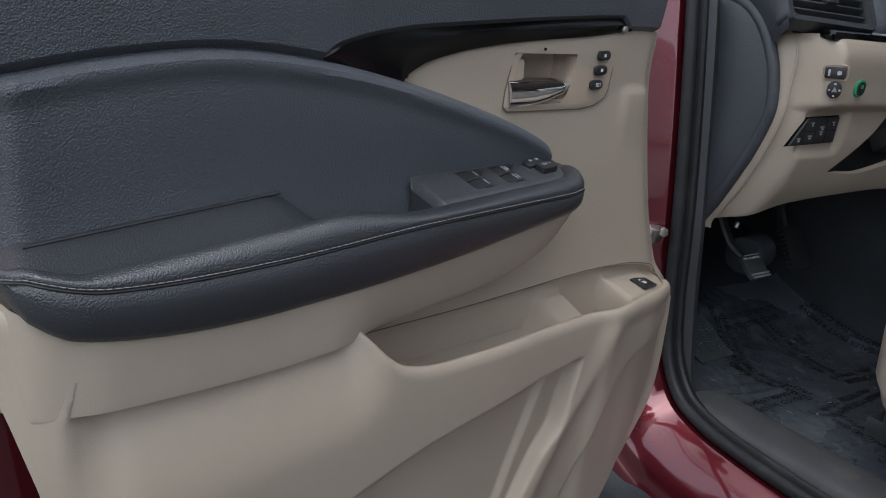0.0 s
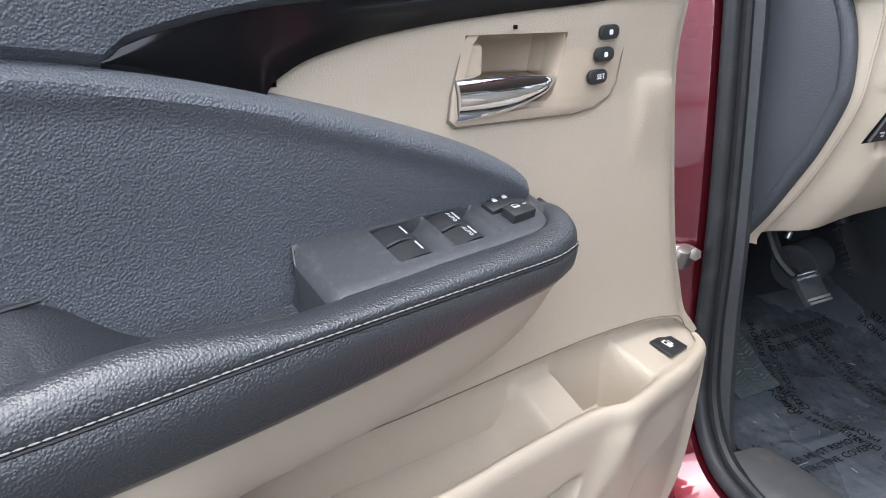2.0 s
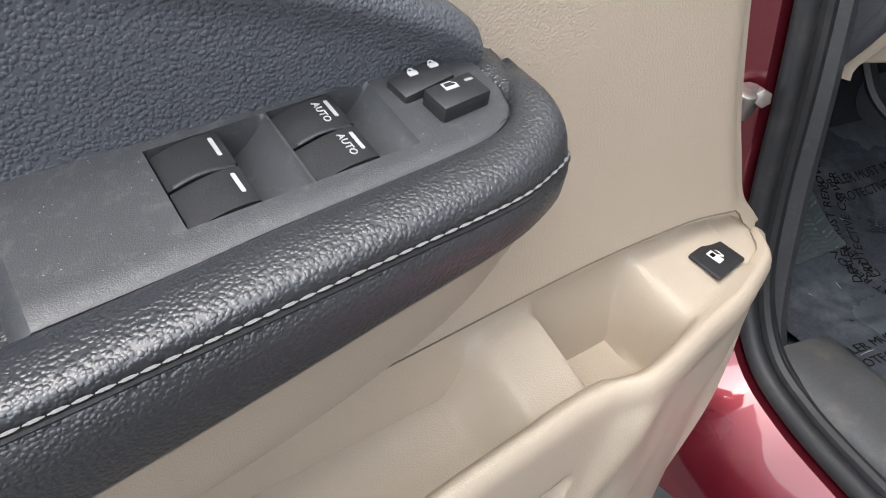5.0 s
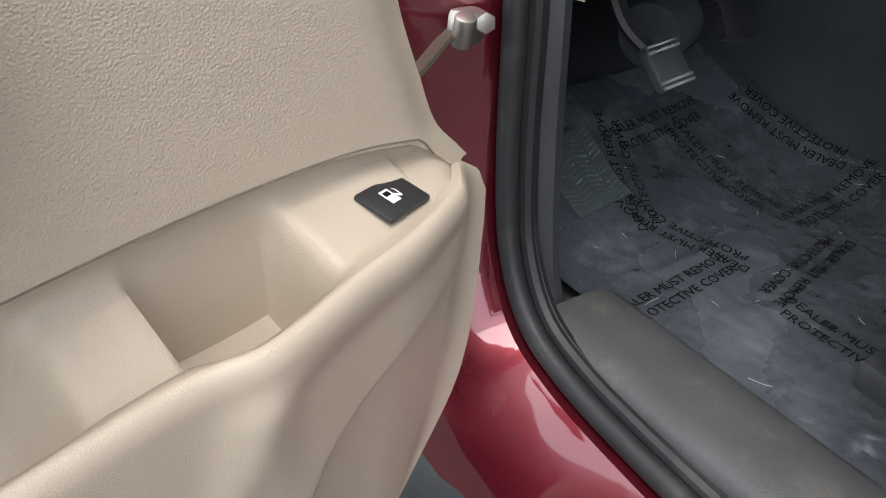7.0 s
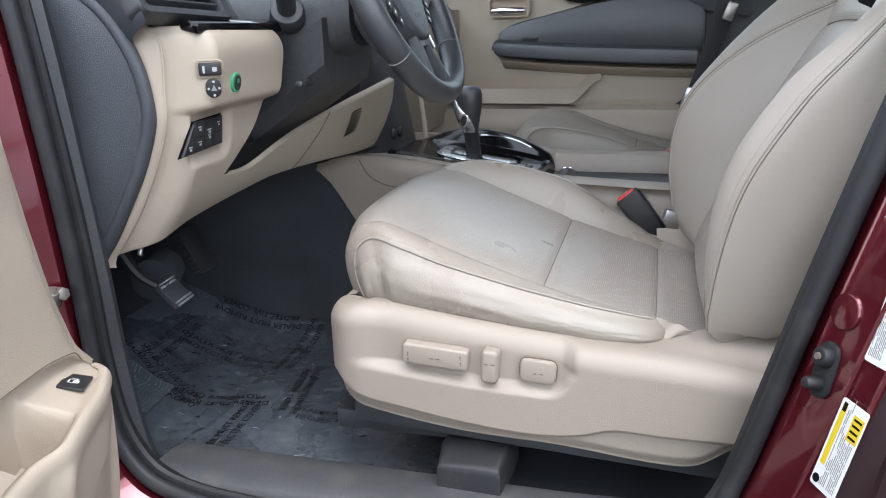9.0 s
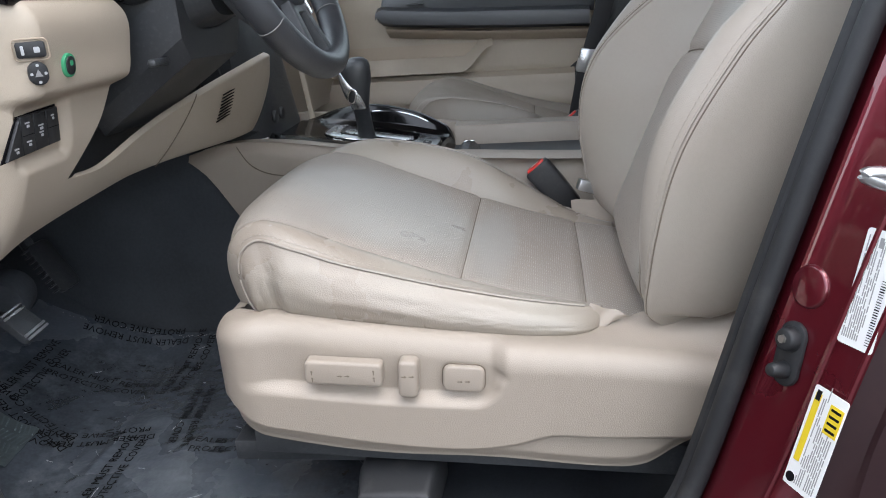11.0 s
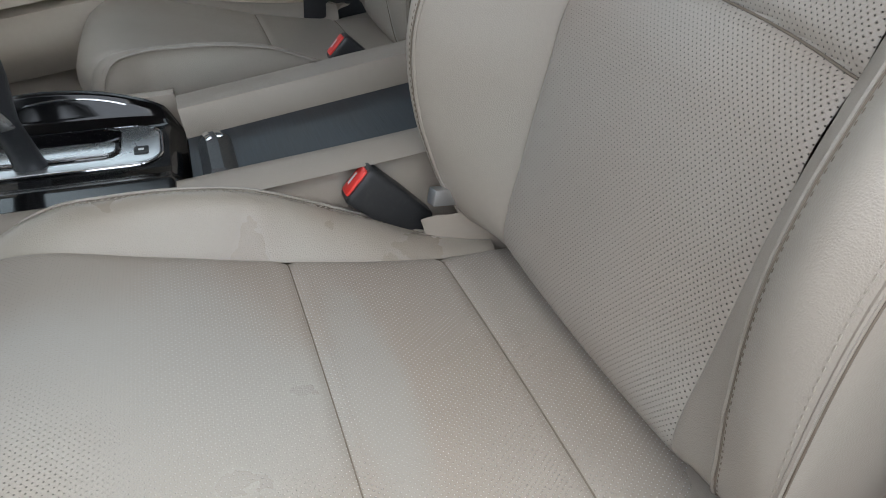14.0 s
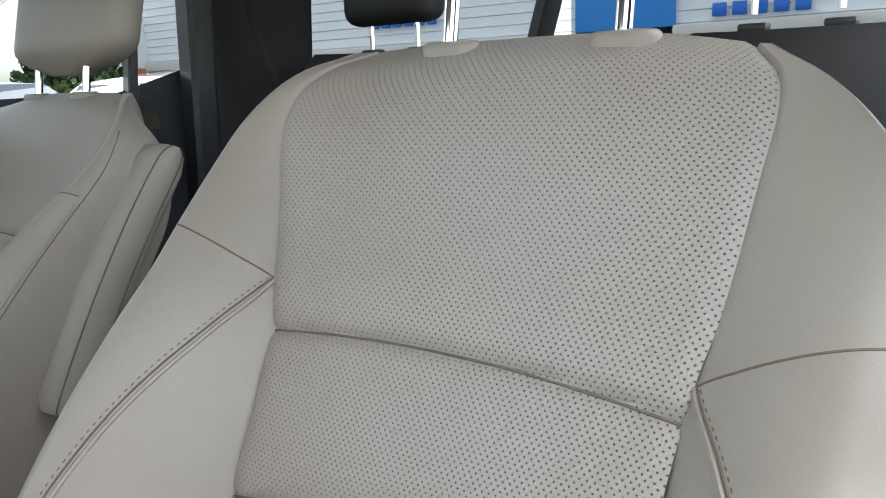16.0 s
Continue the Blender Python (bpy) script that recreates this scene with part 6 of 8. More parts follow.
part("upper_panel", surface(60, 90, face_upper), "beige_plastic", dash, "smooth beige switch panel", angle=50)
part("lower_panel", surface(90, 40, face_lower), "beige_plastic", dash, "smooth beige knee panel", angle=50)
part("panel_gap", tube([(x, dash_y(x, lerp_table(FACE_LOW, x) + (lerp_table(FACE_TOP, x) - lerp_table(FACE_LOW, x)) * f) - 0.0005, lerp_table(FACE_LOW, x) + (lerp_table(FACE_TOP, x) - lerp_table(FACE_LOW, x)) * f) for x, f in [(1.29 + 0.06 * k / 12, k / 12) for k in range(13)]], 0.001, 5), "seam", dash)
for k in range(9):
    part("vent_slot", box((0.055, 0.002, 0.0018), pose(1.44 - 0.0008 * k, dash_y(1.44, 0.955 - 0.0055 * k) - 0.0006, 0.955 - 0.0055 * k, 0, -8, -8)), "ink", dash)
CAP = [(0.785, 1.02), (0.795, 0.992), (0.81, 0.980), (0.84, 0.957), (0.90, 0.919), (0.936, 0.898), (0.995, 0.873), (1.026, 0.870), (1.073, 0.878), (1.115, 0.897), (1.145, 0.919), (1.166, 0.945), (1.176, 0.972), (1.182, 1.02), (1.24, 1.08)]


def cap(a, b):
    z = 0.785 + 0.397 * b
    y0 = lerp_table(CAP, z)
    y = y0 + (1.10 - y0) * a
    return (0.905 - 0.012 * math.sin(math.pi * min(a * 1.4, 1)) + 0.022 * step(0.05, 0.0, a), y, z)


part("side_cap", surface(20, 50, cap), "black_soft", dash, "black plastic dash end cap")
part("cap_edge", tube([(0.906, lerp_table(CAP, 0.80 + 0.38 * k / 60) + 0.008, 0.80 + 0.38 * k / 60) for k in range(61)], 0.010, 10, up=(1, 0, 0)), "black_soft", dash)
part("cap_return", surface(6, 40, lambda a, b: (0.914 - 0.006 * math.sin(math.pi * a), dash_y(0.914, 0.788 + 0.34 * b) - 0.002 + a * (lerp_table(CAP, 0.788 + 0.34 * b) + 0.014 - dash_y(0.914, 0.788 + 0.34 * b)), 0.788 + 0.34 * b)), "beige_plastic", dash)
TOPD = [(1.113, 0.90), (1.117, 0.84), (1.122, 0.825), (1.135, 0.824), (1.17, 0.85), (1.215, 0.885), (1.235, 0.92), (1.25, 1.0), (1.26, 1.2), (1.24, 1.5)]


def topd(a, b):
    f = b * (len(TOPD) - 1)
    i = min(int(f), len(TOPD) - 2)
    t = f - i
    x = 0.905 + 1.68 * a
    far = 0.06 * step(1.0, 1.2, x) + 0.055 * (1 - step(1.075, 1.11, x))
    return (x, TOPD[i][1] * (1 - t) + TOPD[i + 1][1] * t + far, TOPD[i][0] * (1 - t) + TOPD[i + 1][0] * t)


part("upper_dash", surface(60, 50, topd), "black_soft", dash, "grained black upper dash")
part("accent_strip", box((0.23, 0.03, 0.016), pose(1.045, 0.815, 1.122, 12, 1, -2), 0.005), "gloss_black", dash, "gloss black accent strip")
# side air vent
VM = pose(0.958, 0.850, 1.172, 61, 4, -12)
bm = bmesh.new()
rows = []
for (ox, oy), (ix, iy) in zip(rounded(0.165, 0.088, 0.014), rounded(0.135, 0.062, 0.008)):
    rows.append([VM @ Vector((ox * 0.98, oy * 0.98, -0.022)), VM @ Vector((ox, oy, 0.004)), VM @ Vector((ox * 0.97, oy * 0.96, 0.008)), VM @ Vector((ix * 1.03, iy * 1.05, 0.006)), VM @ Vector((ix, iy, 0.0)), VM @ Vector((ix, iy, -0.035))])
strip(bm, rows, closed_u=True)
vent = part("air_vent", bm, "black_plastic", dash, "black air vent with slats")
part("pod", box((0.140, 0.070, 0.06), VM @ pose(0.014, 0.006, -0.060), 0.012, 3), "black_soft", dash, "black vent pod")
SIDE_A = smooth_path([(0.908, 0.893, 1.105), (0.905, 0.905, 1.122), (0.903, 0.925, 1.147), (0.903, 0.950, 1.165), (0.904, 0.985, 1.174), (0.905, 1.05, 1.178)], 4)
SIDE_B = smooth_path([VM @ Vector((-0.074, -0.052, -0.002)), VM @ Vector((-0.079, -0.040, 0.003)), VM @ Vector((-0.080, 0.0, 0.004)), VM @ Vector((-0.080, 0.036, 0.003)), VM @ Vector((-0.076, 0.046, -0.012)), (0.890, 1.02, 1.222)], 4)
bm = bmesh.new()
strip(bm, [[a_.lerp(b_, t_) - Vector((0.006 * math.sin(math.pi * t_), 0, 0)) for t_ in (0, 0.15, 0.35, 0.6, 0.85, 1.0)] for a_, b_ in zip(SIDE_A, SIDE_B)])
part("dash_side", bm, "black_soft", dash, "grained black facet beside the vent", angle=60)
part("dash_corner", box((0.15, 0.34, 0.27), pose(0.985, 1.115, 1.075), 0.02, 2), "black_soft", dash)
part("duct", prism(rounded(0.14, 0.066, 0.008), 0.002, VM @ pose(0, 0, -0.034)), "ink", vent)
for k in range(4):
    part("slat", box((0.134, 0.004, 0.026), VM @ pose(0, -0.022 + 0.0148 * k, -0.012, -18, 0, 0), 0.001), "black_plastic", vent)
part("slider", box((0.022, 0.010, 0.016), VM @ pose(0.005, 0.0, 0.0), 0.003), "black_plastic", vent)


def dash_m(x, z, turn=0.0, tip=0.0):
    """A pose on the dash face: x along the car, y up, z out of the panel."""
    e = 0.004
    ty_ = (dash_y(x, z + e) - dash_y(x, z - e)) / (2 * e)
    tx_ = (dash_y(x + e, z) - dash_y(x - e, z)) / (2 * e)
    X = Vector((1, tx_, 0)).normalized()
    n = X.cross(Vector((0, ty_, 1))).normalized()
    Y = n.cross(X)
    m = Matrix((X, Y, n)).transposed().to_4x4()
    m.translation = (x, dash_y(x, z), z)
    return m @ pose(0, 0, 0, 0, 0, turn)


dim = part("dimmer_switch", prism(rounded(0.029, 0.0165, 0.003), 0.004, dash_m(0.940, 1.069), 0.0012), "switch_black", dash, "small black rocker switch")
part("marking", prism(rounded(0.006, 0.006, 0.001, 2), 0.0004, dash_m(0.940, 1.069) @ pose(0.006, 0, 0.0041)), "mark", dim)
part("marking", prism(rounded(0.003, 0.010, 0.001, 2), 0.0004, dash_m(0.940, 1.069) @ pose(-0.008, 0, 0.0041)), "mark", dim)
part("recess_line", tube([dash_m(0.940, 1.069) @ Vector((x_, y_, 0.0003)) for x_, y_ in rounded(0.035, 0.0225, 0.005)], 0.0009, 5, closed=True), "beige_dark", dash)
mir = part("mirror_switch", prism(rounded(0.020, 0.025, 0.0098, 8), 0.006, dash_m(0.943, 1.044), 0.0015), "switch_black", dash, "round black mirror switch")
for dx, dz in ((-0.007, 0), (0.007, 0), (0, 0.009), (0, -0.009)):
    part("marking", prism(rounded(0.003, 0.003, 0.001, 2), 0.0004, dash_m(0.943, 1.044) @ pose(dx, dz, 0.006)), "mark", mir)
part("marking", prism([(-0.004, -0.003), (0.004, -0.003), (0.0, 0.005)], 0.0004, dash_m(0.943, 1.044) @ pose(0, 0, 0.006)), "grey_print", mir)
eco = part("green_button", prism(rounded(0.023, 0.027, 0.0113, 8), 0.004, dash_m(0.993, 1.047), 0.0012), "green", dash, "round button with a green ring")
part("cap", prism(rounded(0.017, 0.021, 0.0083, 8), 0.0055, dash_m(0.993, 1.047), 0.001), "switch_black", eco)
part("marking", prism(rounded(0.006, 0.006, 0.002, 3), 0.0004, dash_m(0.993, 1.050) @ pose(0, 0, 0.0056)), "green", eco)
# a bank of tall switches that tapers towards the door
SB = dash_m(0.964, 0.977) @ pose(0, 0, 0.0004, 0, 0, 1)
blk = part("switch_frame", prism([(-0.057, -0.024), (0.051, -0.021), (0.052, 0.024), (-0.022, 0.022)], 0.0012, SB), "ink", dash)
for x0, x1, marks in ((0.0275, 0.0500, ((0.011, 0.006), (-0.010, 0.0))), (0.0030, 0.0262, ((0.004, 0.010), (-0.004, 0.008))), (-0.0205, 0.0018, ((0.011, 0.008), (-0.010, 0.009))), (-0.0500, -0.0218, ((-0.014, 0.008),))):
    yl = [-0.0195 - 0.0008 * (0.05 - q) / 0.03 for q in (x0, x1)]
    yh = 0.0215 if x0 > -0.03 else None
    shape = [(x0, yl[0]), (x1, yl[1]), (x1, yh), (x0, yh)] if yh else [(x0, yl[0]), (x1, yl[1]), (x1, 0.019)]
    b = part("tall_switch", prism(shape, 0.0042, SB @ pose(0, 0, 0.001), 0.0008), "switch_black", blk, "tall black dash switch")
    for my, mw in marks:
        mx = (x0 + x1) / 2 + (0.003 if yh is None else 0)
        if mw:
            part("marking", prism(rounded(mw, 0.0018, 0.0005, 2), 0.0003, SB @ pose(mx, my + 0.0026, 0.0052)), "mark", b)
            part("marking", prism(rounded(mw * 0.6, 0.0030, 0.0008, 2), 0.0003, SB @ pose(mx + 0.001, my - 0.0012, 0.0052)), "mark", b)
    if yh and marks[1][1] != 0.008:
        part("split_line", box((x1 - x0 - 0.001, 0.0006, 0.0005), SB @ pose((x0 + x1) / 2, 0.0, 0.0052)), "ink", b)
# black sheet standing in for the shaded hollow under the column
part("column_shade", surface(4, 4, lambda a, b: (1.00 + 0.62 * a, 0.93 - 0.02 * b, 0.87 + 0.27 * b)), "black_plastic", dash)

# ---- steering column and wheel ----
column = thing("steering_column", (1.265, 0.80, 1.03), "black plastic steering column cover with stalks", "steering column")
rings = []
for k in range(13):
    t = k / 12
    c = Vector((1.265, 0.70 + 0.22 * t, 1.135 - 0.045 * t))
    hw, hh = 0.072 + 0.045 * t, 0.052 + 0.040 * t
    rings.append([c + Vector((hw * math.copysign(abs(math.cos(q)) ** 0.6, math.cos(q)), 0, hh * math.copysign(abs(math.sin(q)) ** 0.7, math.sin(q)) - 0.01 * t)) for q in [2 * math.pi * j / 28 for j in range(28)]])
part("cover", loft(rings), "black_plastic", column)
part("lower_cover", loft([[Vector((1.165 + 0.21 * f, 0.735 + 0.15 * t, 1.030 - 0.10 * t + d)) for f, d in ((0, 0.03), (0.1, 0.0), (0.9, -0.005), (1.0, 0.03), (1.0, 0.10), (0, 0.10))] for t in (0, 0.25, 0.5, 0.75, 1.0)]), "black_plastic", column)
part("tilt_lever", box((0.060, 0.012, 0.010), pose(1.135, 0.758, 1.033, 0, 2, 8), 0.004), "black_plastic", column, "black tilt lever")
sb, se = Vector((1.165, 0.792, 1.137)), Vector((1.065, 0.746, 1.204))
ax_ = (se - sb).normalized()
part("stalk_boot", cylinder(0.029, 0.026, 0.03, Matrix.Translation(sb) @ ax_.to_track_quat("Z", "Y").to_matrix().to_4x4(), 24, 0.004), "black_plastic", column)
part("stalk", tube([sb, sb.lerp(se, 0.5), sb.lerp(se, 0.6), sb.lerp(se, 0.62), sb.lerp(se, 0.95), se], 0.0165, 20, taper=lambda t: 1.0 if t > 0.3 else 0.9), "black_plastic", column)

WC, WT = Vector((1.284, 0.645, 1.165)), radians(25)
WX, WY = Vector((1, 0, 0)), Vector((0, math.sin(WT), math.cos(WT)))
WN = WX.cross(WY)  # towards the driver
if WN.y > 0:
    WN = -WN


def Wm(x, y, h=0.0, turn=0.0):
    m = Matrix((WX, WY, WN)).transposed().to_4x4()
    m.translation = WC + WX * x + WY * y + WN * h
    return m @ pose(0, 0, 0, 0, 0, turn)


wheel = thing("steering_wheel", WC, "worn black leather steering wheel with silver trim", "steering wheel")
rim = part("rim", tube([Wm(0.178 * math.cos(q), 0.178 * math.sin(q)) @ Vector((0, 0, 0)) for q in [2 * math.pi * k / 72 for k in range(72)]], 0.0185, 16, closed=True, flat=1.15, up=tuple(WN)), "black_arm", wheel, "worn black leather rim")
for q0 in (-35, 215):
    q = radians(q0)
    part("rim_seam", tube([Wm(0.178 * math.cos(q), 0.178 * math.sin(q)) @ (Vector((math.cos(q) * math.cos(w), math.sin(q) * math.cos(w), math.sin(w))) * 0.0203) for w in [2 * math.pi * j / 20 for j in range(20)]], 0.0009, 5, closed=True), "thread", rim)
part("stitching", stitches([Wm(0.158 * math.cos(q), 0.158 * math.sin(q), 0.008) @ Vector((0, 0, 0)) for q in [radians(-30 + 60 * k / 30) for k in range(31)]], 0.006, 0.003, 0.0008), "thread", rim)
hubo = [(-0.070, 0.035), (-0.06, 0.062), (0.0, 0.072), (0.06, 0.062), (0.070, 0.035), (0.066, -0.02), (0.045, -0.065), (0.02, -0.085), (-0.02, -0.085), (-0.045, -0.065), (-0.066, -0.02)]
hub = part("hub", prism(hubo, 0.035, Wm(0, 0, -0.022), 0.010, 3), "black_soft", wheel, "black airbag cover")
part("emblem", prism(rounded(0.038, 0.034, 0.009, 4), 0.002, Wm(0, 0.020, 0.013), 0.0008), "chrome", hub, "plain chrome badge")
for x in (-0.012, 0.0, 0.012):
    part("embossed_mark", box((0.007, 0.008, 0.0006), Wm(x, -0.045, 0.0135)), "black_plastic", hub)
for sgn in (-1, 1):
    sp = part("spoke", prism([(sgn * 0.060, 0.045), (sgn * 0.165, 0.040), (sgn * 0.165, -0.010), (sgn * 0.100, -0.035), (sgn * 0.055, -0.045)], 0.018, Wm(0, 0, -0.014), 0.004), "black_plastic", wheel, "black spoke with control buttons")
    pad_ = part("button_pad", prism(rounded(0.036, 0.042, 0.015, 6), 0.005, Wm(sgn * 0.105, 0.012, 0.004), 0.002), "switch_black", sp)
    for dx, dy_ in ((0, 0.012), (0, -0.012), (-0.01, 0), (0.01, 0)):
        part("marking", prism(rounded(0.005, 0.004, 0.001, 2), 0.0004, Wm(sgn * 0.105 + dx, 0.012 + dy_, 0.009)), "white", pad_)
    for k in range(3):
        kb = part("key", prism(rounded(0.016, 0.012, 0.002, 2), 0.004, Wm(sgn * (0.098 - 0.010 * k), -0.022 - 0.014 * k, 0.003, sgn * -40), 0.001), "switch_black", sp)
        part("marking", prism(rounded(0.006, 0.003, 0.001, 2), 0.0004, Wm(sgn * (0.098 - 0.010 * k), -0.022 - 0.014 * k, 0.007, sgn * -40)), "white", kb)
low = part("lower_spoke", prism([(-0.030, -0.070), (0.030, -0.070), (0.050, -0.165), (0.030, -0.168), (0.016, -0.095), (-0.016, -0.095), (-0.030, -0.168), (-0.050, -0.165)], 0.016, Wm(0, 0, -0.012), 0.003), "black_plastic", wheel)
part("trim", prism([(0.020, -0.075), (0.034, -0.072), (0.040, -0.098), (0.026, -0.102)], 0.004, Wm(0, 0, 0.004), 0.001), "chrome", low, "bright metal trim")
part("wheel_back", cylinder(0.075, 0.060, 0.05, Wm(0, -0.01, -0.045), 24, 0.008), "black_plastic", wheel)

# ---- centre console ----
console = thing("centre_console", (1.70, 0.45, 0.47), "beige centre console with gloss black shifter panel and dark wood lid", "console")


def con_side(a, b):
    y = 0.93 - 1.05 * a
    top = lerp_table([(-0.12, 0.790), (0.20, 0.793), (0.44, 0.803), (0.60, 0.826), (0.75, 0.846), (0.85, 0.846), (0.93, 0.826)], y)
    lo = lerp_table([(-0.12, 0.50), (0.70, 0.50), (0.78, 0.62), (0.84, 0.71), (0.90, 0.795), (0.93, 0.815)], y)
    z = lo + (top - lo) * b
    return (1.500 + 0.030 * step(0.42, 0.30, y) + 0.014 * step(0.60, 0.80, z) + 0.014 * step(top - 0.03, top, z) ** 2, y, z)


part("side_panel", surface(60, 30, con_side), "taupe_plastic", console, "beige console side", angle=60)
part("tunnel_carpet", surface(24, 12, lambda a, b: (1.530 - 0.03 * (1 - b), 1.56 - 0.86 * a, 0.46 + 0.37 * b)), "carpet", console)
part("side_seam", tube(smooth_path([(1.5125, 0.827, 0.842), (1.5125, 0.807, 0.809), (1.512, 0.776, 0.791), (1.511, 0.735, 0.784), (1.510, 0.68, 0.780)], 5), 0.0011, 5), "seam", console)
part("near_rail", surface(40, 6, lambda a, b: (1.522 + 0.078 * b, 0.46 - 0.58 * a, lerp_table([(-0.12, 0.790), (0.20, 0.794), (0.46, 0.806)], 0.46 - 0.58 * a) + 0.003 * math.sin(math.pi * b) - 0.010 * step(0.85, 1, b))), "taupe_plastic", console)
lid = part("sliding_lid", box((0.196, 0.566, 0.008), pose(1.695, 0.165, 0.768), 0.001, 1), "blackwood", console, "dark blue-grey wood-grain sliding lid")
part("lid_edge", box((0.006, 0.566, 0.012), pose(1.600, 0.165, 0.769), 0.002), "black_plastic", lid)
lat = part("lid_latch", loft([[Vector((1.690 + 0.070 * q * (0.96 + 0.04 * t_), 0.416 + sy, 0.771 + hz)) for sy, hz in ((-0.024, 0.0), (-0.020, 0.010 * hh_), (-0.008, 0.021 * hh_), (0.006, 0.022 * hh_), (0.016, 0.012 * hh_), (0.020, 0.0))] for q, t_, hh_ in ((-1.0, 0, 0.55), (-0.9, 0, 0.9), (-0.3, 0, 1.0), (0.4, 0, 1.0), (0.9, 0, 0.85), (1.0, 0, 0.4))]), "black_plastic", console, "black lid latch with chrome slots", angle=30)
for dy_ in (-0.008, 0.006):
    part("slot", box((0.034, 0.0085, 0.003), pose(1.728, 0.414 + dy_, 0.7935, 8 if dy_ < 0 else -12, 4, 8), 0.0012), "chrome", lat)
part("far_rail", loft([[(1.79, y, 0.76), (1.79, y, 0.802), (1.797, y, 0.812), (1.84, y, 0.814), (1.872, y, 0.806), (1.88, y, 0.79), (1.88, y, 0.52), (1.79, y, 0.52)] for y in (0.448, 0.3, 0.1, -0.12)]), "taupe_plastic", console, "beige console rail")
# shifter surround: a low silver gate plate and a gloss black wall sweeping up to an arched far rim
PM_ = pose(1.775, 0.60, 0.800, 8.85, 0, 0)
EDGE_Z = [(0.44, 0.803), (0.60, 0.826), (0.75, 0.846), (0.85, 0.846), (0.93, 0.826)]
ARCH_Z = [(0.452, 0.772), (0.466, 0.792), (0.485, 0.807), (0.53, 0.830), (0.58, 0.846), (0.64, 0.856), (0.70, 0.853), (0.735, 0.846), (0.77, 0.834), (0.80, 0.826)]


def gate_z(y):
    return 0.800 + 0.1557 * (y - 0.60)


def surround(a, b):
    y = 0.80 - 0.348 * a
    p, top = gate_z(y), lerp_table(ARCH_Z, y)
    end = step(0.470, 0.452, y)
    edge = max(lerp_table(EDGE_Z, y) - 0.016, p)
    prof = [(1.598, edge - 0.03), (1.602, edge), (1.640, p + 0.012), (1.672, p + 0.003), (1.70, p), (1.775, p), (1.842, p), (1.856, p + 0.25 * (top - p)), (1.864, p + 0.72 * (top - p)), (1.869, top - 0.002), (1.875, top), (1.882, top - 0.003), (1.888, top - 0.022), (1.890, p - 0.05)]
    f_ = b * (len(prof) - 1)
    i = min(int(f_), len(prof) - 2)
    (x0, z0), (x1, z1) = prof[i], prof[i + 1]
    return (x0 + (x1 - x0) * (f_ - i), y, z0 + (z1 - z0) * (f_ - i) - 0.020 * end)


shp = part("shifter_panel", surface(60, 65, surround), "gloss_black", console, "gloss black shifter surround", angle=50)
part("rear_wall", surface(20, 6, lambda a, b: (1.60 + 0.29 * a, 0.452 - 0.004 * b, surround(1.0, (1.60 + 0.29 * a - 1.598) / 0.292)[2] * (1 - b) + 0.74 * b)), "gloss_black", shp)
# chrome tube added as the reflection running along the gloss black arch
part("arch_highlight", tube([Vector((1.8655, y, lerp_table(ARCH_Z, y) - 0.013 + 0.004 * math.sin((y - 0.5) * 26))) for y in [0.50 + 0.235 * k / 40 for k in range(41)]], 0.0019, 8), "chrome", shp, "thin chrome line in place of the highlight along the arch")
sil = part("shift_plate", prism(rounded(0.128, 0.240, 0.036, 8), 0.004, PM_ @ pose(0, 0, -0.0005), 0.0015), "satin", shp, "silver shift gate plate")
part("shift_slot", prism(rounded(0.098, 0.160, 0.020, 6, 0.010, 0.010), 0.0014, PM_ @ pose(0, 0, 0.0032)), "piano_black", sil)
part("slot_rim", tube([PM_ @ Vector((x_, y_, 0.0048)) for x_, y_ in rounded(0.100, 0.162, 0.021, 6, 0.010, 0.010)], 0.0016, 6, closed=True), "piano_black", sil)
part("gate_strip", prism(rounded(0.040, 0.148, 0.012, 4, -0.010, 0.008), 0.0018, PM_ @ pose(0, 0, 0.0044), 0.0006), "satin", sil, "pale strip beside the gate")
for ch_, dy_ in (("L", -0.046), ("D", -0.024)):
    lettering("marking", ch_, 0.008, PM_ @ pose(-0.010, dy_, 0.0063, 0, 0, -90), "grey_print", sil, 0.0002)
part("gate_edge", tube([PM_ @ Vector((x_, y_, 0.0012)) for x_, y_ in rounded(0.133, 0.245, 0.038, 8)], 0.0016, 6, closed=True), "chrome", shp, "thin chrome line round the gate")
pb_ = part("parking_button", prism(rounded(0.024, 0.018, 0.003, 3, -0.027, -0.097), 0.003, PM_ @ pose(0, 0, 0.0025), 0.001), "switch_black", sil, "small black push button")
part("marking", prism(rounded(0.007, 0.007, 0.002, 3, -0.027, -0.097), 0.0003, PM_ @ pose(0, 0, 0.0056)), "white", pb_)
part("far_shoulder", loft([[(1.886, y, z - 0.02), (1.890, y, z - 0.003), (1.898, y, z), (1.915, y, z - 0.003), (1.925, y, z - 0.015), (1.928, y, 0.52), (1.886, y, 0.52)] for y, z in ((0.452, 0.806), (0.60, 0.822), (0.72, 0.838), (0.80, 0.843), (0.90, 0.835))]), "taupe_plastic", console)
part("console_edge", surface(40, 8, lambda a, b: (1.522 + 0.075 * b, 0.90 - 0.46 * a, lerp_table([(0.44, 0.803), (0.60, 0.826), (0.75, 0.846), (0.85, 0.846), (0.93, 0.826)], 0.90 - 0.46 * a) + 0.002 * math.sin(math.pi * b) - 0.014 * b * b)), "taupe_plastic", console)
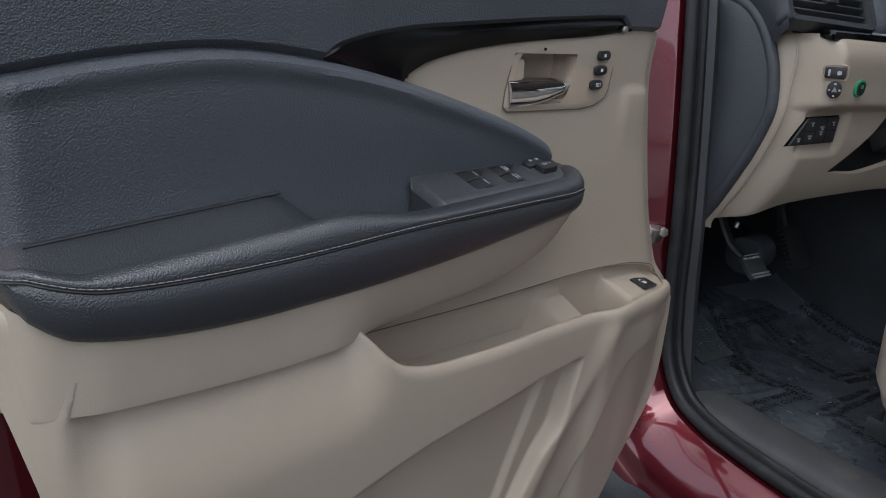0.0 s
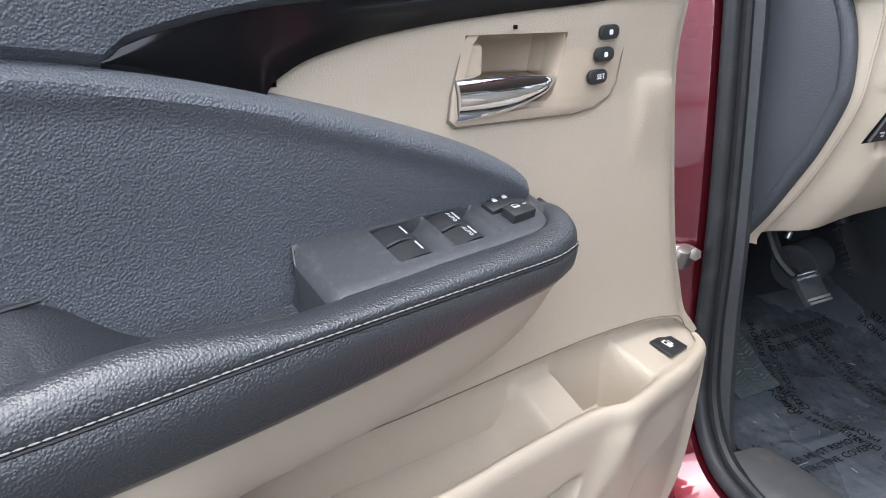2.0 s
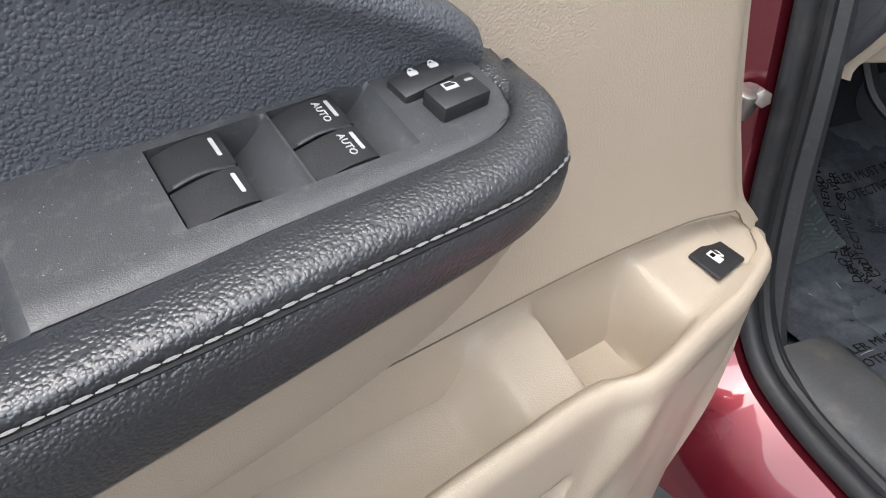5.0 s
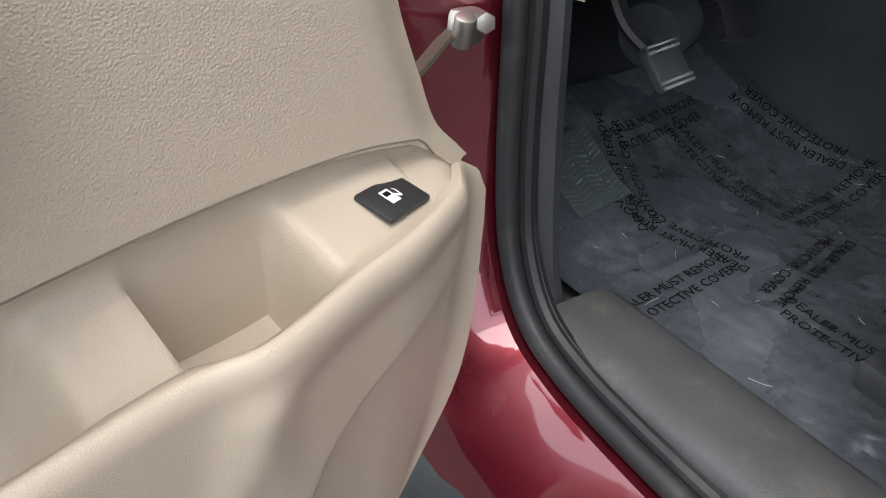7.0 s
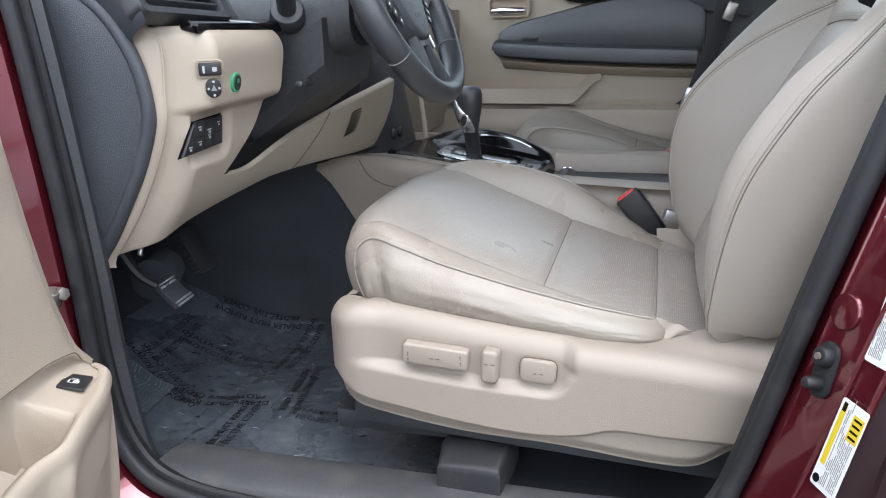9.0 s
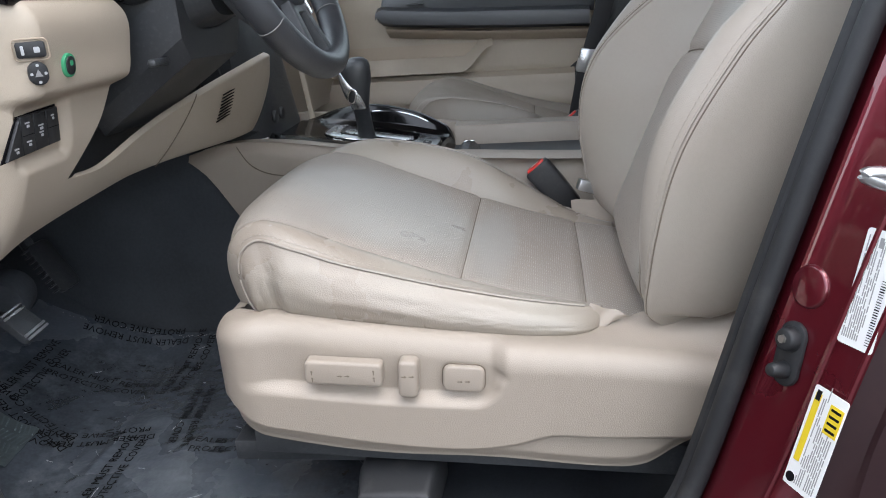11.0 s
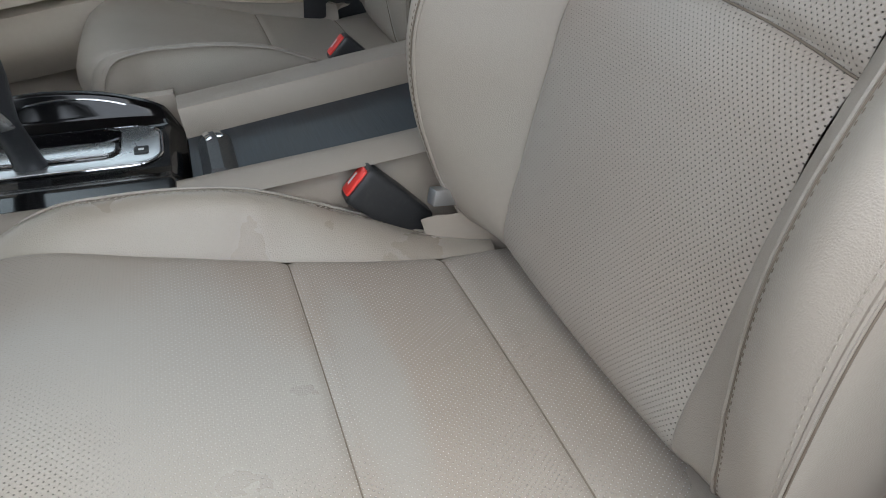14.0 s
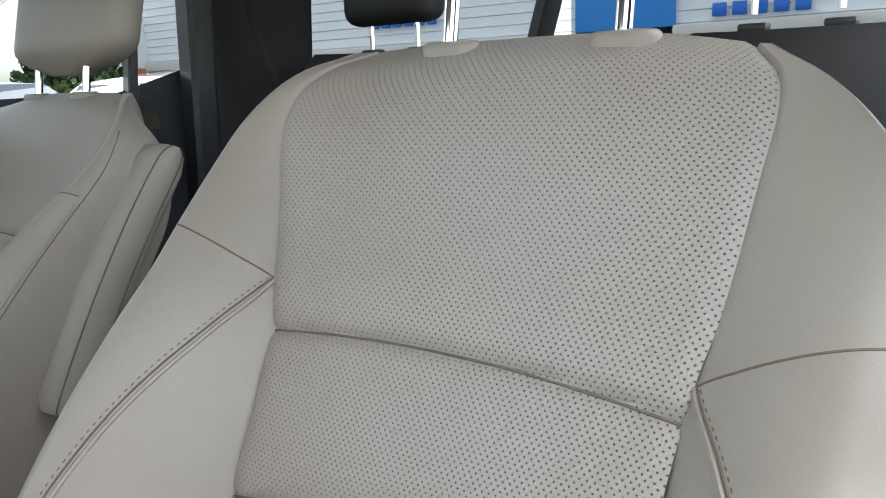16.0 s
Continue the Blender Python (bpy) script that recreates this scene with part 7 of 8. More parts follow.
shifter = thing("gear_shifter", (1.738, 0.63, 0.80), "black gear shifter with a silver side trim", "gear shifter")


def shift_rings(rows):
    return [[(x + rx * math.cos(q), y + ry * math.sin(q), z) for q in [2 * math.pi * j / 24 for j in range(24)]] for z, x, y, rx, ry in rows]


part("boot", loft(shift_rings([(0.801, 1.739, 0.630, 0.018, 0.022), (0.815, 1.733, 0.629, 0.0155, 0.018), (0.845, 1.720, 0.628, 0.0145, 0.0165), (0.878, 1.705, 0.629, 0.0155, 0.017)])), "black_plastic", shifter)
part("knob", loft(shift_rings([(0.878, 1.7045, 0.6285, 0.0160, 0.0175), (0.890, 1.702, 0.629, 0.0180, 0.0200), (0.910, 1.699, 0.631, 0.0215, 0.0260), (0.930, 1.697, 0.633, 0.0240, 0.0320), (0.948, 1.695, 0.633, 0.0245, 0.0335), (0.960, 1.694, 0.631, 0.0230, 0.0310), (0.969, 1.693, 0.628, 0.0190, 0.0255), (0.975, 1.693, 0.626, 0.0120, 0.0165), (0.977, 1.693, 0.625, 0.0040, 0.0060)])), "black_arm", shifter, "black leather knob")
part("side_trim", loft([[(x + 0.0045 * math.cos(q), y + r * math.sin(q), z) for q in [2 * math.pi * j / 14 for j in range(14)]] for z, x, y, r in ((0.874, 1.6905, 0.629, 0.0150), (0.884, 1.6865, 0.631, 0.0155), (0.900, 1.6815, 0.637, 0.0160), (0.914, 1.6790, 0.643, 0.0140), (0.928, 1.6785, 0.650, 0.0105), (0.942, 1.6800, 0.656, 0.0070), (0.953, 1.6830, 0.661, 0.0030))]), "satin", shifter, "satin silver trim")
part("button_ring", prism(rounded(0.017, 0.031, 0.008, 6), 0.003, pose(1.6770, 0.637, 0.902, 0, -92, 0) @ pose(0, 0, 0, 0, 0, 72), 0.001), "chrome", shifter)
part("release_button", prism(rounded(0.012, 0.025, 0.006, 5), 0.0036, pose(1.6766, 0.637, 0.902, 0, -92, 0) @ pose(0, 0, 0, 0, 0, 72), 0.001), "switch_black", shifter)


def buckle(x, y, z):
    b = thing("belt_buckle", (x, y, z - 0.06), "black seat belt buckle with a red release button", "belt buckle", "seat belt buckles")
    M0 = pose(x, y, z, -40, 0, 0)
    part("housing", loft([[M0 @ Vector((0.5 * w_ * cx_, hh * cy_, zz)) for cx_, cy_ in rounded(2.0, 2.0, 0.35, 3)] for zz, w_, hh in ((-0.105, 0.018, 0.014), (-0.098, 0.026, 0.020), (-0.05, 0.031, 0.0235), (-0.006, 0.032, 0.0245), (-0.002, 0.0305, 0.0235), (0.0, 0.028, 0.0215))]), "switch_black", b)
    part("release", prism(rounded(0.021, 0.036, 0.003, 3), 0.004, M0 @ pose(0, 0, -0.001), 0.0015), "red", b, "red push button")
    part("press_mark", box((0.004, 0.016, 0.0004), M0 @ pose(0.004, 0, 0.0031)), "white", b)
    return b


bk1 = buckle(1.520, 0.275, 0.783)
buckle(1.975, 0.196, 0.790)
part("belt_tab", box((0.016, 0.034, 0.020), pose(1.490, 0.186, 0.751, 20, 0, 15), 0.003), "satin", bk1, "pale belt anchor")

# centre stack below the dash
stack = thing("centre_stack", (1.76, 0.90, 0.80), "black centre stack with bright trim above the console", "dash panel")
part("panel", surface(20, 20, lambda a, b: (1.625 + 0.29 * a, 0.80 + 0.06 * b + 0.06 * (2 * a - 1) ** 4, 0.83 + 0.33 * b)), "black_plastic", stack)
part("side_left", surface(4, 20, lambda a, b: (1.627, 0.86 + 0.30 * a, 0.80 + 0.36 * b)), "black_plastic", stack)
part("side_right", surface(4, 20, lambda a, b: (1.913, 0.86 + 0.30 * a, 0.80 + 0.36 * b)), "black_plastic", stack)
part("trim_bar", box((0.010, 0.012, 0.22), pose(1.905, 0.805, 0.93, -10, 12, 0), 0.003), "beige_plastic", stack, "pale trim bar")
for k in range(2):
    part("socket", cylinder(0.013, 0.012, 0.008, pose(1.66 + 0.045 * k, 0.796, 0.872, 90, 0, 0), 18, 0.002), "switch_black", stack, "round socket")
part("front_ledge", surface(10, 6, lambda a, b: (1.545 + 0.33 * a, 0.83 + 0.10 * b, 0.846 + 0.01 * b)), "black_plastic", stack)
part("glove_box", surface(30, 20, lambda a, b: (1.92 + 0.62 * a, 0.86 + 0.05 * step(0.6, 0.0, b), 0.78 + 0.36 * b)), "beige_plastic", stack)

# folded armrest on the passenger seat
fold = thing("folded_armrest", (1.962, -0.10, 0.86), "beige leather armrest folded up beside the seat", "armrest")
FOLD = [(-0.095, 0.865, 0.3), (-0.092, 0.872, 0.75), (-0.10, 0.89, 1.0), (-0.16, 1.00, 1.0), (-0.23, 1.11, 1.0), (-0.285, 1.185, 0.95), (-0.30, 1.205, 0.7), (-0.305, 1.212, 0.3)]


def fold_at(y, z, s_, q, grow=1.0):
    return Vector((1.962 + 0.030 * grow * math.cos(q), y + 0.036 * s_ * grow * math.sin(q), z + 0.020 * s_ * grow * math.sin(q)))


part("pad", loft([[fold_at(y, z, s_, 2 * math.pi * j / 20) for j in range(20)] for y, z, s_ in FOLD]), "beige_leather", fold)
for q_ in (2.6, 3.6):
    part("seam", tube(smooth_path([fold_at(y, z, s_, q_, 1.01) for y, z, s_ in FOLD], 4), 0.0012, 5), "seam", fold)

# ---- centre pillar fittings ----
def pillar_m(x, y, z, turn=0.0, off=0.0):
    """A pose on the pillar face: x across it, y up along it, z out of it."""
    Y = Vector((0.0, -0.265, 0.964))
    n = Vector((-0.436, 0.868, 0.239)).normalized()
    X = Y.cross(n).normalized()
    m = Matrix((X, Y, n)).transposed().to_4x4()
    m.translation = Vector((x, y, z)) + n * off
    return m @ pose(0, 0, 0, 0, 0, turn)


striker = thing("door_striker", (0.785, -0.03, 0.94), "shiny steel door striker bolted to the pillar", "door striker")
SMt = pillar_m(0.782, -0.031, 0.934, 6, 0.001) @ Matrix.Diagonal((0.8, 0.8, 1, 1))
part("plate", prism([(0, -0.044), (0.012, -0.038), (0.021, -0.012), (0.021, 0.012), (0.012, 0.038), (0, 0.044), (-0.012, 0.038), (-0.021, 0.012), (-0.021, -0.012), (-0.012, -0.038)], 0.005, SMt, 0.0015), "satin", striker)
for y in (-0.027, 0.027):
    part("bolt", cylinder(0.0085, 0.007, 0.006, SMt @ pose(0, y, 0.007), 18, 0.001), "steel", striker)
part("loop", tube([SMt @ Vector(p) for p in smooth_path([(0.004, 0.008, 0.0), (-0.006, 0.006, 0.022), (-0.014, 0.002, 0.042), (-0.014, -0.002, 0.042), (-0.006, -0.006, 0.022), (0.004, -0.008, 0.0)], 5)], 0.0058, 10), "satin", striker)

bumper = thing("door_switch", (0.835, 0.035, 0.77), "grey rubber door switch on the pillar", "door switch")
BMt = pillar_m(0.827, 0.038, 0.762, 10, 0.001)
part("plate", prism(rounded(0.030, 0.062, 0.014, 6), 0.004, BMt, 0.0015), "rubber", bumper)
part("socket", cylinder(0.0125, 0.010, 0.012, BMt @ pose(0, 0.014, 0.008), 22, 0.002), "rubber", bumper)
part("screw", cylinder(0.0045, 0.004, 0.004, BMt @ pose(0, 0.014, 0.0145), 6), "steel", bumper)
part("plunger", cylinder(0.009, 0.006, 0.020, BMt @ pose(0, -0.016, 0.012), 20, 0.003), "rubber", bumper)
tagged(part("body_plug", cylinder(0.021, 0.019, 0.004, pillar_m(0.834, 0.024, 0.826, 0, 0.002), 26, 0.0012), "maroon"), "dark red round plug in the pillar", "plug")
gro = thing("wire_grommet", (0.76, -0.07, 0.70), "round grey plastic access plug in the pillar", "plug")
GM = Matrix.Translation((0.738, -0.062, 0.706)) @ Vector((-0.80, 0.52, 0.28)).to_track_quat("Z", "Y").to_matrix().to_4x4()
part("disc", cylinder(0.036, 0.033, 0.020, GM, 30, 0.0015), "rubber", gro)
part("ridge", box((0.058, 0.003, 0.003), GM @ pose(0, 0.002, 0.011), 0.001), "black_plastic", gro)
part("ridge", box((0.003, 0.058, 0.003), GM @ pose(0, 0, 0.011), 0.001), "black_plastic", gro)

certificate = thing("white_label", (0.80, -0.01, 0.82), "white sticker with lines of small print and a barcode", "label", "pillar labels")
LM = pillar_m(0.782, -0.006, 0.843, 8, 0.0015) @ Matrix.Diagonal((0.88, 0.86, 1, 1))
part("sheet", prism(rounded(0.040, 0.118, 0.003, 2), 0.0008, LM), "white", certificate)
rnd = random.Random(4)
for k in range(9):
    y0 = -0.052
    while y0 < 0.040:
        ln = 0.006 + 0.020 * rnd.random()
        if rnd.random() < 0.82:
            part("print_line", box((0.0011, ln, 0.0003), LM @ pose(-0.0160 + 0.0024 * k, y0 + ln / 2, 0.001)), "grey_print", certificate)
        y0 += ln + 0.002
for k in range(26):
    part("barcode_bar", box((0.0052, 0.0005 + 0.0009 * rnd.random(), 0.0003), LM @ pose(0.0125, -0.052 + 0.0026 * k, 0.001)), "ink", certificate)
part("print_line", box((0.004, 0.010, 0.0003), LM @ pose(-0.002, 0.047, 0.001)), "grey_print", certificate)

tyre_label = thing("tyre_label", (0.825, 0.01, 0.68), "white and yellow sticker with small print and warning panel", "label", "pillar labels")
TM = pillar_m(0.770, 0.029, 0.7025, 4, 0.0015) @ Matrix.Diagonal((0.8, 0.8, 1, 1))
part("sheet", prism(rounded(0.046, 0.125, 0.003, 2), 0.0008, TM), "white", tyre_label)
part("yellow_band", box((0.008, 0.085, 0.0004), TM @ pose(-0.015, 0.012, 0.001)), "yellow", tyre_label)
part("yellow_panel", box((0.018, 0.034, 0.0004), TM @ pose(0.012, 0.034, 0.001)), "yellow", tyre_label)
part("black_band", box((0.006, 0.012, 0.0004), TM @ pose(-0.015, 0.052, 0.0012)), "ink", tyre_label)
for k in range(4):
    part("print_line", box((0.013, 0.003, 0.0003), TM @ pose(0.012, 0.046 - 0.008 * k, 0.0014)), "ink", tyre_label)
for k in range(10):
    y0 = -0.056
    while y0 < (0.050 if k < 3 else 0.012):
        ln = 0.006 + 0.018 * rnd.random()
        if rnd.random() < 0.85:
            part("print_line", box((0.0012, ln, 0.0003), TM @ pose(-0.0075 + 0.0028 * k, y0 + ln / 2, 0.001)), "grey_print", tyre_label)
        y0 += ln + 0.002
part("round_mark", cylinder(0.006, 0.006, 0.0006, TM @ pose(-0.015, -0.052, 0.001), 18), "ink", tyre_label)

# rear door's front edge; the recess shade beside the pillar is put in as black
bm = bmesh.new()
strip(bm, [[(0.765, -0.10, 0.30 + 1.1 * k / 12), (0.735, -0.105, 0.30 + 1.1 * k / 12), (0.72, -0.095, 0.30 + 1.1 * k / 12), (0.708, -0.11, 0.30 + 1.1 * k / 12), (0.70, -0.6, 0.30 + 1.1 * k / 12)] for k in range(13)])
tagged(part("rear_door_edge", bm, "rubber"), "rear door's front edge with its seal, recess shade put in as black", "weatherstrip", kind="structure")

# ---- far side of the cabin ----
PX = 2.53
p_door = thing("passenger_door", (PX, 0.45, 0.50), "closed passenger door with beige and black trim", "car door")


def pd_pad_top(y):
    return lerp_table([(0.10, 1.120), (0.124, 1.139), (0.183, 1.158), (0.277, 1.167), (0.36, 1.162), (0.46, 1.145), (0.568, 1.119), (0.697, 1.085), (0.731, 1.055), (0.735, 1.02)], y)


part("lower_panel", surface(50, 40, lambda a, b: (PX + 0.02 - 0.012 * step(0.822, 0.84, 0.50 + 0.72 * b), 1.10 - (1.00 - 0.10 * step(0.92, 0.80, 0.50 + 0.72 * b)) * (1 - a), 0.50 + 0.72 * b)), "beige_plastic", p_door, "beige plastic door panel")
part("pocket_rim", surface(40, 10, lambda a, b: (PX - 0.02 - 0.025 * math.sin(math.pi * min(b * 1.2, 1)) + 0.03 * step(0.9, 1.0, b), 0.16 + 0.94 * a, 0.70 + 0.14 * b)), "beige_plastic", p_door)
part("pocket_step", surface(40, 8, lambda a, b: (PX - 0.026 + 0.030 * b, 0.40 + 0.70 * a, 0.845 + 0.045 * b + 0.075 * step(0.14, 0.0, a))), "beige_plastic", p_door)
# separate beige sheet stands in for the shade inside the pocket
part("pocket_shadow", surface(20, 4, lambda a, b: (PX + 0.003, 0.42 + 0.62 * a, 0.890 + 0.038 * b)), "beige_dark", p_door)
part("upper_trim", surface(50, 14, lambda a, b: (PX - 0.012 - 0.02 * b + 0.05 * step(0.7, 1.0, b), -0.02 + 1.12 * a, lerp_table([(-0.02, 1.10), (0.39, 1.165), (0.478, 1.178), (0.629, 1.205), (0.82, 1.213), (1.1, 1.20)], -0.02 + 1.12 * a) + 0.10 * b)), "black_soft", p_door, "black soft upper trim")
part("trim_strip", surface(40, 6, lambda a, b: (PX - 0.020 - 0.008 * math.sin(math.pi * b), 0.39 + 0.48 * a, lerp_table([(0.39, 1.158), (0.478, 1.150), (0.584, 1.180), (0.75, 1.196), (0.87, 1.196)], 0.39 + 0.48 * a) * (1 - b) + b * lerp_table([(0.39, 1.168), (0.478, 1.178), (0.629, 1.205), (0.82, 1.213), (0.87, 1.203)], 0.39 + 0.48 * a))), "gloss_black", p_door, "piano-black strip")
part("door_pad", surface(60, 24, lambda a, b: (PX - 0.022 - 0.012 * math.sin(math.pi * min(1, b * 1.02)) + 0.02 * step(0.96, 1.0, b) + 0.02 * step(0.98, 1, a), 0.105 + 0.628 * a, 1.0 + (pd_pad_top(0.105 + 0.628 * a) - 1.0) * b)), "black_arm", p_door, "black leather insert")
parm = part("armrest", loft([[(PX - 0.01, y, zt), (PX - 0.055, y, zt + 0.004), (PX - 0.072, y, zt - 0.006), (PX - 0.076, y, zt - 0.02), (PX - 0.072, y, zb + 0.008), (PX - 0.06, y, zb), (PX - 0.01, y, zb)] for y, zt, zb in ((0.737, 1.030, 1.020), (0.730, 1.040, 1.005), (0.715, 1.044, 0.994), (0.68, 1.040, 0.988), (0.50, 1.027, 0.976), (0.30, 1.020, 0.966), (0.12, 1.012, 0.960))]), "black_arm", p_door, "padded black armrest")
part("armrest_ledge", surface(30, 8, lambda a, b: (PX - 0.062 + 0.066 * b ** 1.5, 0.11 + 0.60 * a, lerp_table([(0.11, 0.960), (0.30, 0.966), (0.50, 0.976), (0.71, 0.992)], 0.11 + 0.60 * a) - 0.03 * b - 0.008)), "beige_plastic", p_door)
part("window_switch", box((0.02, 0.05, 0.006), pose(PX - 0.045, 0.62, 1.048), 0.002), "switch_black", parm)
HM = Matrix.Translation((PX - 0.014, 0.695, 1.143)) @ Matrix(((0, 0, -1), (-1, 0, 0), (0, 1, 0))).to_4x4()
bm = bmesh.new()
strip(bm, [[HM @ Vector((ox, oy, -0.010)), HM @ Vector((ox, oy, 0.002)), HM @ Vector((ix * 1.02, iy * 1.03, 0.003)), HM @ Vector((ix, iy, 0.0)), HM @ Vector((ix * 0.94, iy * 0.92, -0.016)), HM @ Vector((ix * 0.5, iy * 0.5, -0.019)), HM @ Vector((0, 0, -0.019))] for (ox, oy), (ix, iy) in zip(rounded(0.135, 0.060, 0.014), rounded(0.116, 0.049, 0.010))], closed_u=True)
bmesh.ops.remove_doubles(bm, verts=bm.verts[:], dist=0.0002)
part("handle_cup", bm, "beige_dark", p_door, "recessed beige handle cup")
part("lever", loft([[HM @ Vector((x_, -0.010 + r_ * math.sin(q), -0.002 + 0.007 * math.cos(q))) for q in [2 * math.pi * j / 14 for j in range(14)]] for x_, r_ in ((-0.054, 0.004), (-0.050, 0.008), (-0.02, 0.011), (0.02, 0.011), (0.048, 0.009), (0.053, 0.005))]), "chrome", p_door, "chrome door lever")

belt = thing("passenger_belt", (2.47, 0.06, 0.9), "black seat belt with a metal tongue on the far pillar", "seat belt")
part("webbing", tube([(2.46, 0.005, 1.55), (2.455, 0.03, 1.25), (2.45, 0.07, 1.05), (2.44, 0.13, 0.85), (2.44, 0.16, 0.70)], 0.024, 8, flat=0.12, up=(1, 0, 0.1)), "belt", belt)
part("tongue", box((0.006, 0.030, 0.052), pose(2.43, 0.040, 1.115, 20, 0, 0), 0.004), "steel", belt, "metal belt tongue")
part("anchor_cover", box((0.03, 0.05, 0.075), pose(2.45, 0.130, 0.865, 15, 0, 0), 0.01), "satin", belt, "pale anchor cover")

# ---- shell: pillars, roof, windows ----
def wall(name, rows, mat, label, category="car body"):
    bm = bmesh.new()
    strip(bm, rows)
    bmesh.ops.solidify(bm, geom=bm.faces[:], thickness=0.02)
    return tagged(part(name, bm, mat), label, category, kind="structure")


def post(name, a, b, w, d, mat="black_plastic", label="dark pillar lining"):
    a, b = Vector(a), Vector(b)
    bm = loft([[p + Vector((sx * w, sy * d, 0)) for sx, sy in ((-1, -0.7), (-0.7, -1), (0.7, -1), (1, -0.7), (1, 0.7), (0.7, 1), (-0.7, 1), (-1, 0.7))] for p in [a.lerp(b, k / 6) for k in range(7)]])
    return tagged(part(name, bm, mat), label, "pillar", kind="structure")


roof_pts = [(0.84, 1.705), (0.7, 1.73), (0.4, 1.76), (-0.6, 1.77), (-1.8, 1.73), (-2.6, 1.66)]
wall("roof_lining", [[(0.98 + 1.54 * k / 12, y, z + 0.03 * math.sin(math.pi * k / 12)) for k in range(13)] for y, z in roof_pts], "headliner", "pale grey fabric roof lining", "ceiling")
wall("roof_panel", [[(0.94 + 1.62 * k / 12, y, z + 0.035 + 0.03 * math.sin(math.pi * k / 12)) for k in range(13)] for y, z in roof_pts], "maroon", "dark red painted roof", "roof")
post("front_pillar_left", (0.90, 1.46, 1.22), (0.98, 0.86, 1.70), 0.03, 0.05)
post("front_pillar_right", (2.58, 1.46, 1.22), (2.52, 0.86, 1.70), 0.03, 0.05)
post("centre_pillar_left", (0.90, -0.12, 1.20), (0.98, -0.16, 1.76), 0.03, 0.09)
post("centre_pillar_right", (2.60, 0.0, 0.42), (2.60, -0.02, 1.25), 0.035, 0.22)
post("centre_pillar_upper", (2.56, -0.03, 1.25), (2.50, -0.10, 1.77), 0.03, 0.075)
post("rear_window_bar", (2.55, -0.625, 1.26), (2.50, -0.66, 1.77), 0.015, 0.012)
wall("rear_quarter_right", [[(2.56, -0.76 - 0.012 * k, 0.5 + 1.25 * k / 10), (2.53, -0.80 - 0.012 * k, 0.5 + 1.25 * k / 10), (2.52, -1.10 - 0.01 * k, 0.5 + 1.25 * k / 10)] for k in range(11)], "pillar_grey", "grey plastic lining of the rear pillar", "pillar")
post("rear_door_frame", (2.545, -0.765, 0.50), (2.50, -0.80, 1.77), 0.03, 0.035, label="black frame at the rear door opening")
wall("rear_door_right", [[(2.58, -0.10, 0.4), (2.58, -0.45, 0.4), (2.58, -0.80, 0.4)], [(2.56, -0.10, 0.9), (2.56, -0.45, 0.9), (2.56, -0.80, 0.9)], [(2.55, -0.10, 1.285), (2.55, -0.60, 1.290), (2.55, -0.80, 1.345)]], "black_plastic", "dark inner side of the rear door", "car door")
wall("rear_side_left", [[(0.80, -0.15, 0.4), (0.80, -1.4, 0.4), (0.80, -2.75, 0.4)], [(0.84, -0.15, 1.30), (0.84, -1.4, 1.30), (0.84, -2.75, 1.36)]], "dark_cloth", "trimmed left rear side", "car body")
wall("cargo_side_right", [[(2.60, -1.1, 0.4), (2.60, -1.9, 0.4), (2.60, -2.75, 0.4)], [(2.56, -1.1, 1.36), (2.56, -1.9, 1.37), (2.56, -2.75, 1.38)]], "dark_cloth", "trimmed right cargo side", "car body")
post("rear_pillar_left", (0.86, -2.35, 1.30), (0.98, -2.45, 1.72), 0.04, 0.20, "dark_cloth")
post("rear_pillar_right", (2.56, -2.45, 1.30), (2.46, -2.5, 1.72), 0.03, 0.07, "dark_cloth")
wall("tailgate", [[(0.84 + 1.72 * k / 6, -2.80, 0.40) for k in range(7)], [(0.84 + 1.72 * k / 6, -2.76, 1.32) for k in range(7)]], "dark_cloth", "dark lined tailgate", "tailgate")
wall("front_fender_left", [[(0.70, 1.10, 0.3), (0.70, 1.10, 0.7), (0.72, 1.10, 1.20)], [(0.66, 1.5, 0.3), (0.66, 1.5, 0.7), (0.72, 1.5, 1.15)], [(0.68, 2.4, 0.3), (0.68, 2.4, 0.7), (0.76, 2.4, 1.05)]], "maroon", "dark red front wing", "fender")
wall("bonnet", [[(0.74, 1.5, 1.14), (1.75, 1.5, 1.22), (2.76, 1.5, 1.14)], [(0.78, 2.4, 1.05), (1.75, 2.4, 1.12), (2.72, 2.4, 1.05)]], "maroon", "dark red bonnet", "bonnet")


def pane(name, corners, label, mat="glass"):
    bm = bmesh.new()
    bm.faces.new([bm.verts.new(c) for c in corners])
    bmesh.ops.solidify(bm, geom=bm.faces[:], thickness=0.004)
    ob = tagged(part(name, bm, mat), label, "window", kind="structure")
    ob.visible_shadow = mat != "glass"
    return ob


pane("window_front", [(0.92, 1.46, 1.23), (2.57, 1.46, 1.23), (2.49, 0.90, 1.68), (1.0, 0.90, 1.68)], "clear windscreen glass")
pane("window_right", [(2.565, 1.20, 1.24), (2.565, 0.02, 1.26), (2.51, -0.06, 1.75), (2.52, 0.80, 1.70)], "passenger side window glass", "side_glass")
pane("window_rear_right", [(2.55, -0.10, 1.28), (2.55, -0.80, 1.34), (2.51, -0.80, 1.75), (2.51, -0.10, 1.76)], "rear door window glass, dark tinted", "tinted_glass")
